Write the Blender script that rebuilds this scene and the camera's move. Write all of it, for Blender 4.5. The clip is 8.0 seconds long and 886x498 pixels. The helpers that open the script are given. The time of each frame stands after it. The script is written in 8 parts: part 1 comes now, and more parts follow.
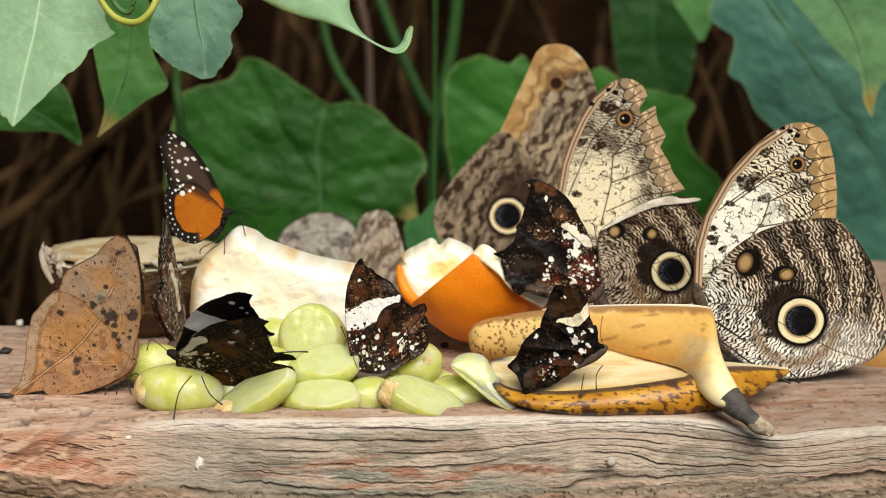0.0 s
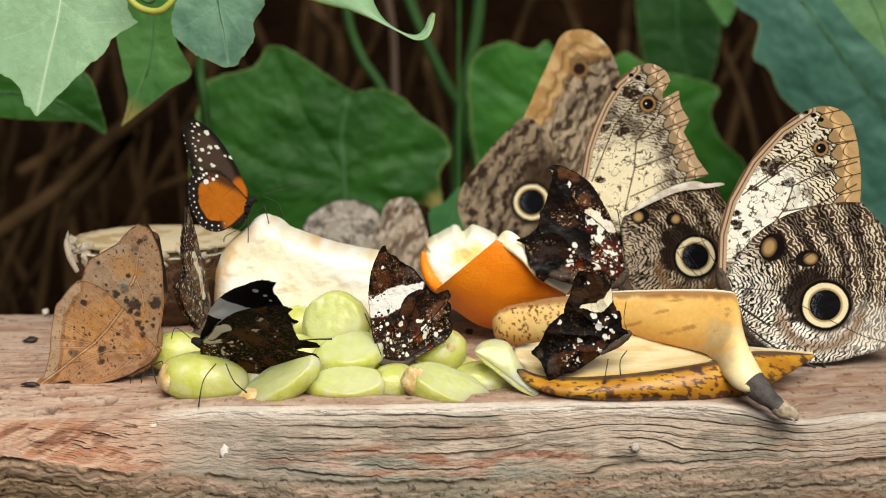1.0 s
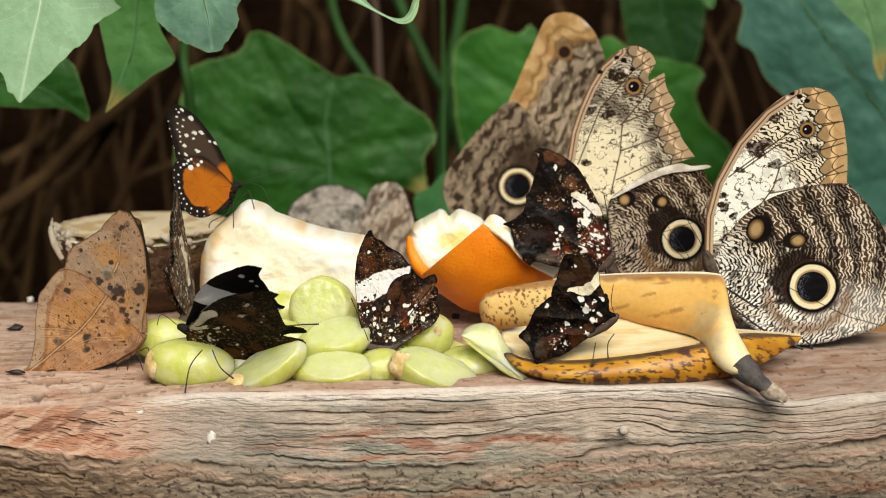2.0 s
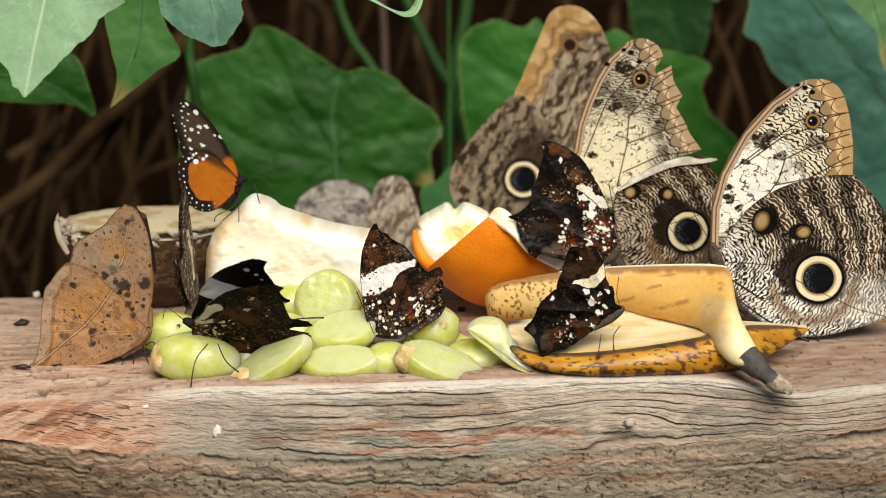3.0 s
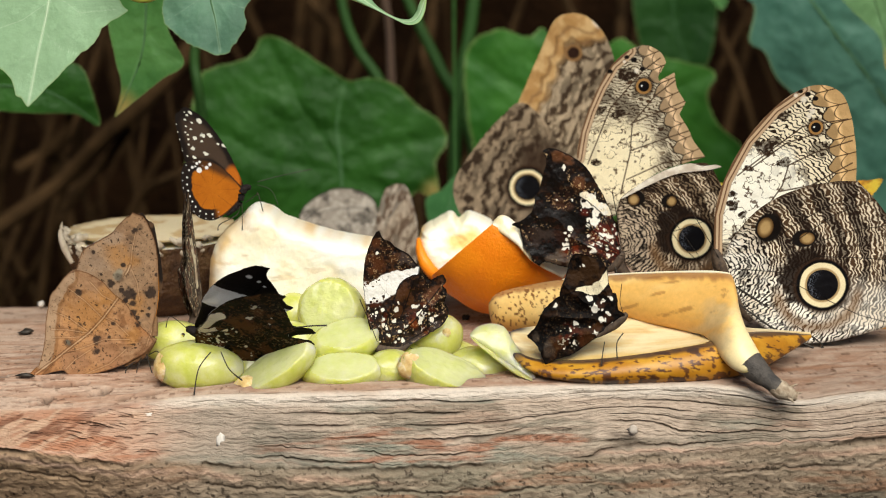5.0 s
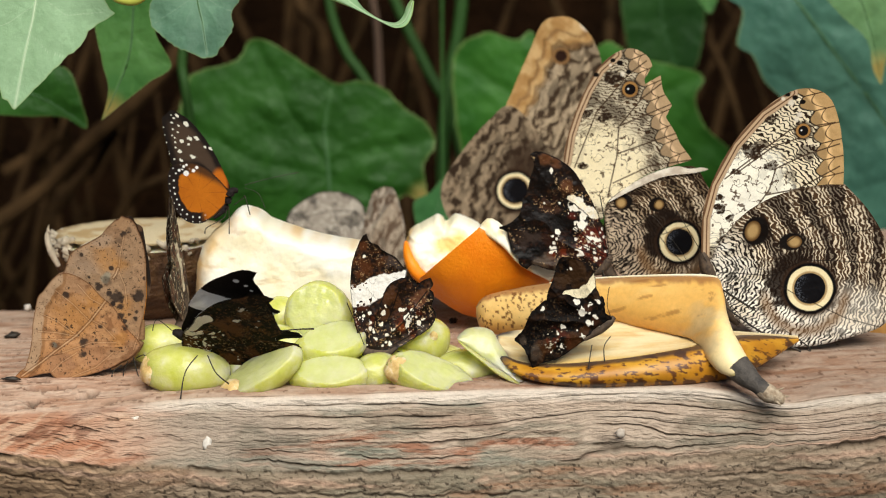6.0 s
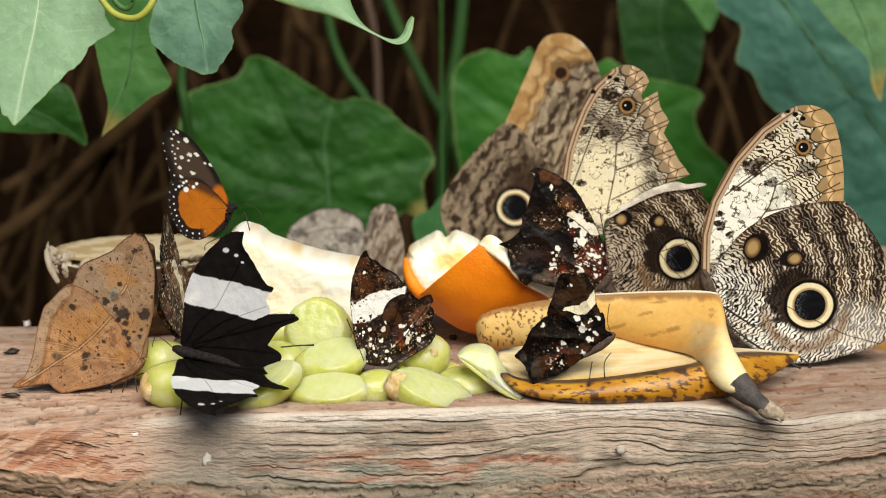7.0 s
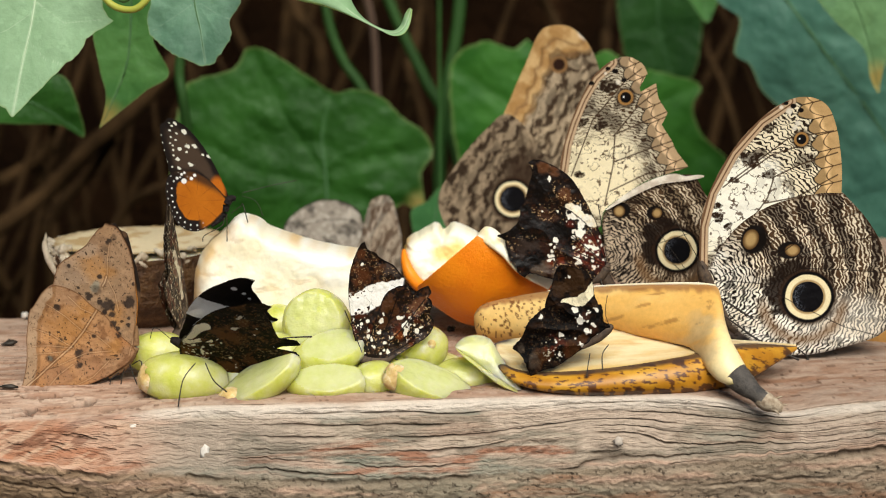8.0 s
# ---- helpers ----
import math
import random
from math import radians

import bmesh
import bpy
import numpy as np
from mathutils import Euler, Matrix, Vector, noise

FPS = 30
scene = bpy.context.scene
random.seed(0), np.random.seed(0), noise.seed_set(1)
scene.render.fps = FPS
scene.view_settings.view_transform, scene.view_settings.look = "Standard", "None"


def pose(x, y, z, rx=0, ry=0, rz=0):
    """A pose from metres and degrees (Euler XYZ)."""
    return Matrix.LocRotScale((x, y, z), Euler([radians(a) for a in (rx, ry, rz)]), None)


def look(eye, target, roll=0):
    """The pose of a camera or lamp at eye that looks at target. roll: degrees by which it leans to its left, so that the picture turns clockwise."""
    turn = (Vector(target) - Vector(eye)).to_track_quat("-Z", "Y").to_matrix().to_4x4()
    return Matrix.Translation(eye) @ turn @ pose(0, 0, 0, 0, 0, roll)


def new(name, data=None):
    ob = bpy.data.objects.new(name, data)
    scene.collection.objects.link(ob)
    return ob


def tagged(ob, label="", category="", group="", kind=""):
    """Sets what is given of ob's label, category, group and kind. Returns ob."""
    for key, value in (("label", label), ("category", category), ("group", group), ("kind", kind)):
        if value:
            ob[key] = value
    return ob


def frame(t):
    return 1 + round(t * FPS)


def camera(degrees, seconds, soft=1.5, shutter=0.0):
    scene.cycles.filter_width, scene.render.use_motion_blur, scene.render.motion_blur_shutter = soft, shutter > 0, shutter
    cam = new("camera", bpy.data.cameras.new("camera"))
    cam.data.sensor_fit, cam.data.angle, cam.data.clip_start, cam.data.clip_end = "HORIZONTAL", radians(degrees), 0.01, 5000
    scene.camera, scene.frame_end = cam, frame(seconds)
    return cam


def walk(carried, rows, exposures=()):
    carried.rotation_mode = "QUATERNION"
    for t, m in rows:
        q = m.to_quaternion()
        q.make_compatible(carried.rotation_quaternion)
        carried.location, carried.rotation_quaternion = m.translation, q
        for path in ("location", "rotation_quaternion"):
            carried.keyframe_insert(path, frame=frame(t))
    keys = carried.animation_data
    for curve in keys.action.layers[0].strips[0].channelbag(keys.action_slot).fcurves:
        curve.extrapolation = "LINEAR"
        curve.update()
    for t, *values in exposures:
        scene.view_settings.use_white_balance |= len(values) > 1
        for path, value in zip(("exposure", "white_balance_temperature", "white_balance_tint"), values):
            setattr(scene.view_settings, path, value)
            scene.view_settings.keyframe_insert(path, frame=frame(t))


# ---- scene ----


# ---------------------------------------------------------------- camera
def cam_at(x, y, z, yaw, pitch, roll):
    """A hand-held camera pose: yaw to the left of +y, pitch up, roll as look() takes it, in degrees."""
    a, b = radians(yaw), radians(pitch)
    ahead = Vector((-math.sin(a) * math.cos(b), math.cos(a) * math.cos(b), math.sin(b)))
    eye = Vector((x, y, z))
    return look(eye, eye + ahead, roll)


cam = camera(24.0, 8.0, soft=1.0)
cam.data.dof.use_dof, cam.data.dof.focus_distance, cam.data.dof.aperture_fstop = True, 0.635, 16.0
walk(cam, [
    (0.0, cam_at(0.0000, -0.6000, 0.1440, 0.000, -9.000, 0.000)),
    (0.5, cam_at(0.0001, -0.6003, 0.1443, 0.603, -9.180, -0.246)),
    (1.0, cam_at(0.0017, -0.6001, 0.1441, 0.804, -9.371, -0.498)),
    (1.5, cam_at(0.0009, -0.5989, 0.1434, 0.270, -9.577, -0.737)),
    (3.0, cam_at(0.0022, -0.5980, 0.1418, 0.627, -9.827, -1.102)),
    (3.5, cam_at(0.0033, -0.5979, 0.1413, 0.535, -9.536, -1.124)),
    (4.0, cam_at(0.0023, -0.5981, 0.1413, 0.694, -9.515, -1.228)),
    (4.5, cam_at(0.0034, -0.5981, 0.1408, 1.024, -9.499, -1.350)),
    (6.0, cam_at(0.0051, -0.5972, 0.1402, 0.617, -9.405, -1.262)),
    (6.5, cam_at(0.0044, -0.5969, 0.1400, 0.640, -9.110, -1.257)),
    (7.0, cam_at(0.0043, -0.5970, 0.1395, 0.537, -8.896, -1.206)),
    (7.5, cam_at(0.0051, -0.5972, 0.1396, 0.630, -9.139, -1.218)),
    (8.0, cam_at(0.0043, -0.5970, 0.1396, 0.486, -9.135, -1.180)),
])

# ---------------------------------------------------------------- light
SUN_TO = Vector((0.22, -0.95, 1.0)).normalized()
world = bpy.data.worlds.new("sky")
world.use_nodes = True
scene.world = world
sky = world.node_tree.nodes.new("ShaderNodeTexSky")
sky.sky_type, sky.sun_disc = "NISHITA", False
sky.sun_elevation = math.asin(SUN_TO.z)
sky.sun_rotation = math.atan2(SUN_TO.x, SUN_TO.y)
background = world.node_tree.nodes["Background"]
background.inputs["Strength"].default_value = 0.036
world.node_tree.links.new(sky.outputs["Color"], background.inputs["Color"])
sun = new("sun", bpy.data.lights.new("sun", "SUN"))
sun.data.energy, sun.data.angle, sun.data.color = 4.8, radians(45), (1.0, 0.965, 0.88)
sun.matrix_world = look(SUN_TO * 5, (0, 0, 0))
scene.view_settings.exposure = -0.03


# ---------------------------------------------------------------- materials
def nodes_of(name):
    m = bpy.data.materials.new(name)
    m.use_nodes = True
    nt = m.node_tree
    return m, nt, nt.nodes["Principled BSDF"]


def add(nt, kind, **values):
    n = nt.nodes.new(kind)
    for k, v in values.items():
        if k in n.inputs:
            n.inputs[k].default_value = v
    return n


def ramp(nt, stops):
    r = nt.nodes.new("ShaderNodeValToRGB")
    e = r.color_ramp.elements
    while len(e) < len(stops):
        e.new(0.5)
    for i, (p, c) in enumerate(stops):
        e[i].position, e[i].color = p, (*c, 1)
    return r


def grainy(name, stops, scale=60.0, rough=0.6, bump=0.2, fine=900.0, stretch=(1, 1, 1), sss=0.0, sss_col=None, spec=0.5, depth=0.0006, coat=0.0, clear=0.0, sss_scale=0.004):
    """A surface with broad colour variation and a fine grain, at real size."""
    m, nt, b = nodes_of(name)
    tc = add(nt, "ShaderNodeTexCoord")
    mp = add(nt, "ShaderNodeMapping")
    mp.inputs["Scale"].default_value = stretch
    nt.links.new(tc.outputs["Object"], mp.inputs["Vector"])
    n1 = add(nt, "ShaderNodeTexNoise", Scale=scale, Detail=6.0, Roughness=0.6)
    n2 = add(nt, "ShaderNodeTexNoise", Scale=fine, Detail=4.0, Roughness=0.6)
    for n in (n1, n2):
        nt.links.new(mp.outputs["Vector"], n.inputs["Vector"])
    r = ramp(nt, stops)
    mx = add(nt, "ShaderNodeMix")
    mx.data_type = "FLOAT"
    mx.inputs[0].default_value = 0.25
    nt.links.new(n1.outputs["Fac"], mx.inputs[2])
    nt.links.new(n2.outputs["Fac"], mx.inputs[3])
    nt.links.new(mx.outputs[0], r.inputs["Fac"])
    nt.links.new(r.outputs["Color"], b.inputs["Base Color"])
    bp = add(nt, "ShaderNodeBump", Strength=bump, Distance=depth)
    nt.links.new(n2.outputs["Fac"], bp.inputs["Height"])
    nt.links.new(bp.outputs["Normal"], b.inputs["Normal"])
    b.inputs["Roughness"].default_value = rough
    b.inputs["Specular IOR Level"].default_value = spec
    b.inputs["Coat Weight"].default_value = coat
    b.inputs["Transmission Weight"].default_value = clear
    b.inputs["IOR"].default_value = 1.38
    b.inputs["Coat Roughness"].default_value = 0.15
    if sss:
        b.inputs["Subsurface Weight"].default_value = sss
        b.inputs["Subsurface Radius"].default_value = sss_col or (1, 0.8, 0.4)
        b.inputs["Subsurface Scale"].default_value = sss_scale
    return m


def pigment(name, rough=0.6, bump=0.25, fine=2500.0, translucent=0.0, spec=0.3, sheen=0.0, vary=0.12, stretch=(1, 1, 1), depth=0.0003):
    """The surface of a scaled wing, leaf or skin whose pigment pattern is carried by the mesh attribute 'tint'."""
    m, nt, b = nodes_of(name)
    at = add(nt, "ShaderNodeAttribute")
    at.attribute_name = "tint"
    tc = add(nt, "ShaderNodeTexCoord")
    mp = add(nt, "ShaderNodeMapping")
    mp.inputs["Scale"].default_value = stretch
    nt.links.new(tc.outputs["Object"], mp.inputs["Vector"])
    n = add(nt, "ShaderNodeTexNoise", Scale=fine, Detail=5.0, Roughness=0.7)
    nt.links.new(mp.outputs["Vector"], n.inputs["Vector"])
    hs = add(nt, "ShaderNodeHueSaturation")
    mr = add(nt, "ShaderNodeMapRange")
    mr.inputs["From Min"].default_value, mr.inputs["From Max"].default_value = 0.25, 0.75
    mr.inputs["To Min"].default_value, mr.inputs["To Max"].default_value = 1 - vary, 1 + vary
    nt.links.new(n.outputs["Fac"], mr.inputs["Value"])
    nt.links.new(mr.outputs["Result"], hs.inputs["Value"])
    nt.links.new(at.outputs["Color"], hs.inputs["Color"])
    nt.links.new(hs.outputs["Color"], b.inputs["Base Color"])
    bp = add(nt, "ShaderNodeBump", Strength=bump, Distance=depth)
    nt.links.new(n.outputs["Fac"], bp.inputs["Height"])
    nt.links.new(bp.outputs["Normal"], b.inputs["Normal"])
    b.inputs["Roughness"].default_value = rough
    b.inputs["Specular IOR Level"].default_value = spec
    b.inputs["Sheen Weight"].default_value = sheen
    if translucent:
        tr = add(nt, "ShaderNodeBsdfTranslucent")
        nt.links.new(hs.outputs["Color"], tr.inputs["Color"])
        ms = add(nt, "ShaderNodeMixShader")
        ms.inputs[0].default_value = translucent
        nt.links.new(b.outputs[0], ms.inputs[1])
        nt.links.new(tr.outputs[0], ms.inputs[2])
        nt.links.new(ms.outputs[0], nt.nodes["Material Output"].inputs["Surface"])
    return m


WING = pigment("wing_scales", rough=0.6, translucent=0.05, spec=0.10)
GLOSSY_WING = pigment("glossy_wing_scales", rough=0.45, spec=0.18)
THIN_WING = pigment("thin_wing_scales", rough=0.55, translucent=0.35, spec=0.12)
LEAF = pigment("leaf_blade", rough=0.5, bump=0.5, fine=420.0, translucent=0.25, spec=0.25, depth=0.0007, vary=0.08)
BODY = grainy("insect_body", [(0.3, (0.03, 0.02, 0.015)), (0.7, (0.12, 0.08, 0.05))], scale=800, rough=0.7)
LEG = grainy("insect_leg", [(0.3, (0.012, 0.010, 0.008)), (0.7, (0.04, 0.03, 0.02))], scale=900, rough=0.5)
WOOD = pigment("weathered_wood", rough=0.8, bump=1.0, fine=760.0, spec=0.2, stretch=(0.6, 1, 1.2), depth=0.0007, vary=0.17)
SKIN = pigment("banana_skin", rough=0.42, bump=0.15, fine=500.0, spec=0.45)
FLESH = grainy("fruit_flesh", [(0.3, (0.82, 0.74, 0.50)), (0.7, (0.90, 0.86, 0.70))], scale=90, rough=0.45, sss=0.3)
PEEL = grainy("orange_peel", [(0.3, (0.80, 0.19, 0.004)), (0.7, (0.90, 0.29, 0.010))], scale=60, fine=900, rough=0.38, bump=0.6, depth=0.0005)
GRAPE = grainy("grape_flesh", [(0.27, (0.66, 0.46, 0.17)), (0.35, (0.67, 0.71, 0.13)), (0.50, (0.78, 0.80, 0.25)), (0.66, (0.90, 0.90, 0.54))], scale=110, rough=0.22, bump=0.7, fine=260, sss=0.9, sss_col=(1, 1, 0.35), sss_scale=0.008, clear=0.30, spec=0.5, coat=0.25, depth=0.0009)
# earth and roots near black: shade of overhead foliage put into their base colour
EARTH = grainy("earth_shade_toned", [(0.3, (0.005, 0.0025, 0.001)), (0.6, (0.018, 0.008, 0.003)), (0.8, (0.08, 0.038, 0.014))], scale=18, rough=0.95, spec=0.08, fine=160, bump=0.8, depth=0.01)
ROOT = grainy("root_shade_toned", [(0.3, (0.014, 0.008, 0.0035)), (0.7, (0.060, 0.034, 0.014))], scale=60, rough=0.9, spec=0.08)
BARK = grainy("dry_stem", [(0.3, (0.05, 0.03, 0.02)), (0.7, (0.18, 0.11, 0.07))], scale=60, rough=0.85, stretch=(1, 1, 0.2))
RIBS = grainy("leaf_rib", [(0.3, (0.40, 0.54, 0.33)), (0.7, (0.50, 0.64, 0.42))], scale=80, rough=0.5)
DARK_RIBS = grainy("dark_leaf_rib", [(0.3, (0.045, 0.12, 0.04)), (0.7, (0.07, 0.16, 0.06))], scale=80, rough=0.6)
# darker copy of the green stem: shade put into the colour of rear stalks
SHADE_STEM = grainy("shade_green_stem", [(0.3, (0.012, 0.045, 0.006)), (0.7, (0.028, 0.085, 0.014))], scale=60, rough=0.6)
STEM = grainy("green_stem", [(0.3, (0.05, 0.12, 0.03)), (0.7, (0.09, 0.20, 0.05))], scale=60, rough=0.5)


# ---------------------------------------------------------------- shapes
def part(name, bm, material, parent=None, label=""):
    me = bpy.data.meshes.new(name)
    bm.to_mesh(me)
    bm.free()
    for p in me.polygons:
        p.use_smooth = True
    me.materials.append(material)
    ob = new(name, me)
    if parent:
        ob.parent = parent
    return tagged(ob, label)


def sheet(name, verts, faces, material, parent=None, tint=None, label=""):
    """One mesh object from arrays of corners and faces, with a pigment attribute."""
    me = bpy.data.meshes.new(name)
    me.vertices.add(len(verts))
    me.vertices.foreach_set("co", np.asarray(verts, np.float32).ravel())
    faces = np.asarray(faces, np.int32)
    me.loops.add(faces.size)
    me.loops.foreach_set("vertex_index", faces.ravel())
    me.polygons.add(len(faces))
    me.polygons.foreach_set("loop_start", np.arange(0, faces.size, faces.shape[1], dtype=np.int32))
    me.update(calc_edges=True)
    me.polygons.foreach_set("use_smooth", np.ones(len(faces), bool))
    if tint is not None:
        a = me.attributes.new("tint", "FLOAT_COLOR", "POINT")
        a.data.foreach_set("color", np.concatenate([tint, np.ones((len(tint), 1))], 1).astype(np.float32).ravel())
    me.validate()
    me.materials.append(material)
    ob = new(name, me)
    if parent:
        ob.parent = parent
    return tagged(ob, label)


def closed_curve(points, n, sharp=()):
    """n evenly spaced points along a smooth closed line through the control points; those in sharp stay corners."""
    p = np.array(points, float)
    k = len(p)
    out = []
    for i in range(k):
        a, b, c, d = p[i - 1], p[i], p[(i + 1) % k], p[(i + 2) % k]
        m1 = (c - a) * 0.5 if i not in sharp else (c - b) * 0.6
        m2 = (d - b) * 0.5 if (i + 1) % k not in sharp else (c - b) * 0.6
        lim = np.linalg.norm(c - b)
        for m in (m1, m2):
            ln = np.linalg.norm(m)
            if ln > lim * 1.2:
                m *= lim * 1.2 / ln
        t = np.linspace(0, 1, 24, endpoint=False)[:, None]
        out.append((2 * t**3 - 3 * t**2 + 1) * b + (t**3 - 2 * t**2 + t) * m1 + (3 * t**2 - 2 * t**3) * c + (t**3 - t**2) * m2)
    q = np.concatenate(out)
    q = np.concatenate([q, q[:1]])
    s = np.r_[0, np.cumsum(np.linalg.norm(np.diff(q, axis=0), axis=1))]
    w = np.linspace(0, s[-1], n, endpoint=False)
    return np.stack([np.interp(w, s, q[:, 0]), np.interp(w, s, q[:, 1])], 1)


def hash2(i, j, seed):
    h = np.sin(i * 127.1 + j * 311.7 + seed * 74.7) * 43758.5453
    return h - np.floor(h)


def vnoise(u, v, seed=0):
    """Smooth noise of two coordinates, 0 to 1."""
    i, j = np.floor(u), np.floor(v)
    a, b = u - i, v - j
    a, b = a * a * (3 - 2 * a), b * b * (3 - 2 * b)
    return (hash2(i, j, seed) * (1 - a) + hash2(i + 1, j, seed) * a) * (1 - b) + (hash2(i, j + 1, seed) * (1 - a) + hash2(i + 1, j + 1, seed) * a) * b


def fbm(u, v, seed=0, octaves=4):
    total, amp, norm = 0, 0.5, 0
    for o in range(octaves):
        total, norm = total + amp * vnoise(u, v, seed + o), norm + amp
        u, v, amp = u * 2.03 + 11, v * 2.03 + 5, amp * 0.5
    return total / norm


def ease(a, b, x):
    t = np.clip((x - a) / (b - a), 0, 1)
    return t * t * (3 - 2 * t)


def rgb(r, g, b):
    return np.array([r, g, b], float)


def lay(base, colour, t):
    """Colour laid over base where t is 1."""
    t = np.clip(t, 0, 1)[:, None]
    return base * (1 - t) + colour * t


def along(u, v, line):
    """The distance to a line of points."""
    best = np.full(len(u), 1e9)
    for (ax, ay), (bx, by) in zip(line[:-1], line[1:]):
        dx, dy = bx - ax, by - ay
        t = np.clip(((u - ax) * dx + (v - ay) * dy) / (dx * dx + dy * dy + 1e-12), 0, 1)
        best = np.minimum(best, np.hypot(u - ax - t * dx, v - ay - t * dy))
    return best


def fan(outline, centre, rings, power=1.0):
    """A disc of quads: rings from the centre of an outline to its edge. Returns points and faces."""
    n = len(outline)
    r = np.linspace(0, 1, rings + 1)[1:] ** power
    c = np.array(centre, float)
    pts = np.concatenate([c[None], (c + r[:, None, None] * (outline[None] - c)).reshape(-1, 2)])
    i = np.arange(n)
    j = (i + 1) % n
    faces = [np.stack([np.zeros(n, int), 1 + i, 1 + j, 1 + j], 1)[:, :3]]
    quads = [np.stack([1 + k * n + i, 1 + (k + 1) * n + i, 1 + (k + 1) * n + j, 1 + k * n + j], 1) for k in range(rings - 1)]
    q = np.concatenate(quads)
    tri = np.concatenate([faces[0], q[:, [0, 1, 2]], q[:, [0, 2, 3]]])
    rim = np.concatenate([[0], np.repeat(r, n)])
    return pts, tri, rim


def blade(name, outline, centre, paint, material, parent, n=300, rings=60, off=0.0, relief=None, label="", ragged=0.0, seed=0, sharp=(), back=None, depth=1.0):
    """A thin wing or leaf in its thing's upright x-z plane, in millimetres; off moves it along y. back: the paint of its other face. depth: how deep its dark pigment is."""
    edge = closed_curve(outline, n, sharp)
    if ragged:
        c = np.array(centre)
        k = np.linspace(0, 1, n, endpoint=False) * 40
        edge = c + (edge - c) * (1 + ragged * (fbm(k * (1 + 1.2 * (ragged > 0.028)), k * 0 + seed, seed, 4) - 0.5))[:, None]
    pts, tri, rim = fan(edge, centre, rings)
    u, v = pts[:, 0], pts[:, 1]
    h = relief(u, v, rim) if relief else np.zeros(len(u))
    verts = np.stack([u, h + off, v], 1) * 0.001
    tint = np.clip(paint(u, v, rim), 0, 1) ** depth
    if back:
        verts = np.concatenate([verts, verts + [0, 0.00015, 0]])
        tint = np.concatenate([tint, np.clip(back(u, v, rim), 0, 1) ** depth])
        tri = np.concatenate([tri, tri[:, ::-1] + len(pts)])
    return sheet(name, verts, tri, material, parent, tint, label)


def tube_arrays(points, radii, sides=8):
    p = np.array(points, float)
    r = np.broadcast_to(np.asarray(radii, float), (len(p),))
    d = np.gradient(p, axis=0)
    d /= np.linalg.norm(d, axis=1, keepdims=True) + 1e-12
    up = np.where(np.abs(d[:, 2:]) > 0.95, [[1.0, 0, 0]], [[0.0, 0, 1]])
    a = np.cross(d, up)
    a /= np.linalg.norm(a, axis=1, keepdims=True)
    b = np.cross(d, a)
    w = np.linspace(0, 2 * np.pi, sides, endpoint=False)
    ring = p[:, None] + r[:, None, None] * (np.cos(w)[None, :, None] * a[:, None] + np.sin(w)[None, :, None] * b[:, None])
    k, s = len(p), sides
    i = np.arange(s)
    j = (i + 1) % s
    quads = np.concatenate([np.stack([m * s + i, m * s + j, (m + 1) * s + j, (m + 1) * s + i], 1) for m in range(k - 1)])
    return ring.reshape(-1, 3), quads


def smooth_line(points, n):
    p = np.array(points, float)
    k = len(p)
    t = np.linspace(0, k - 1, n)
    i = np.clip(t.astype(int), 0, k - 2)
    f = (t - i)[:, None]
    g = np.pad(p, ((1, 1), (0, 0)), mode="edge")
    a, b, c, d = g[i], g[i + 1], g[i + 2], g[i + 3]
    return 0.5 * (2 * b + (c - a) * f + (2 * a - 5 * b + 4 * c - d) * f**2 + (3 * b - a - 3 * c + d) * f**3)


def tube(name, points, radii, material, parent=None, sides=8, n=20, label=""):
    """A rounded tube along a smooth line, in metres."""
    line = smooth_line(points, n)
    r = np.interp(np.linspace(0, 1, n), np.linspace(0, 1, len(np.atleast_1d(radii))), np.atleast_1d(radii))
    v, q = tube_arrays(line, r, sides)
    return sheet(name, v, q, material, parent, label=label)


def loft(name, first, second, bulge, paint, material, parent, n=200, across=40, hollow=0.25, back=True, label=""):
    """A skin spanned between two smooth lines of points (metres) that bulges towards the front and, less, to the back. paint(t, c, points in mm): t along, c from the first line to the second."""
    a, b = smooth_line(first, n), smooth_line(second, n)
    t = np.linspace(0, 1, n)
    high = np.interp(t, np.linspace(0, 1, len(bulge)), bulge)
    turn = np.linspace(0, np.pi, across)
    c, out = 0.5 - 0.5 * np.cos(turn), np.sin(turn)
    if back:
        c, out = np.concatenate([c, c[-2:0:-1]]), np.concatenate([out, -hollow * out[-2:0:-1]])
    v = a[:, None] + (b - a)[:, None] * c[None, :, None]
    v[..., 1] -= high[:, None] * out[None]
    k = len(c)
    i = np.arange(k if back else k - 1)
    j = (i + 1) % k
    quads = np.concatenate([np.stack([m * k + i, (m + 1) * k + i, (m + 1) * k + j, m * k + j], 1) for m in range(n - 1)])
    if back:
        middle = np.stack([v[0].mean(0), v[-1].mean(0)])
        whole = np.concatenate([v.reshape(-1, 3), middle])
        caps = np.concatenate([np.stack([i * 0 + n * k, i, j, j], 1), np.stack([i * 0 + n * k + 1, (n - 1) * k + j, (n - 1) * k + i, (n - 1) * k + i], 1)])
        tri = np.concatenate([quads[:, [0, 1, 2]], quads[:, [0, 2, 3]], caps[:, :3]])
        tt, cc = np.concatenate([np.repeat(t, k), [0, 1]]), np.concatenate([np.tile(c, n), [0.5, 0.5]])
    else:
        whole, tri = v.reshape(-1, 3), quads
        tt, cc = np.repeat(t, k), np.tile(c, n)
    return sheet(name, whole, tri, material, parent, np.clip(paint(tt, cc, whole * 1000), 0, 1), label)


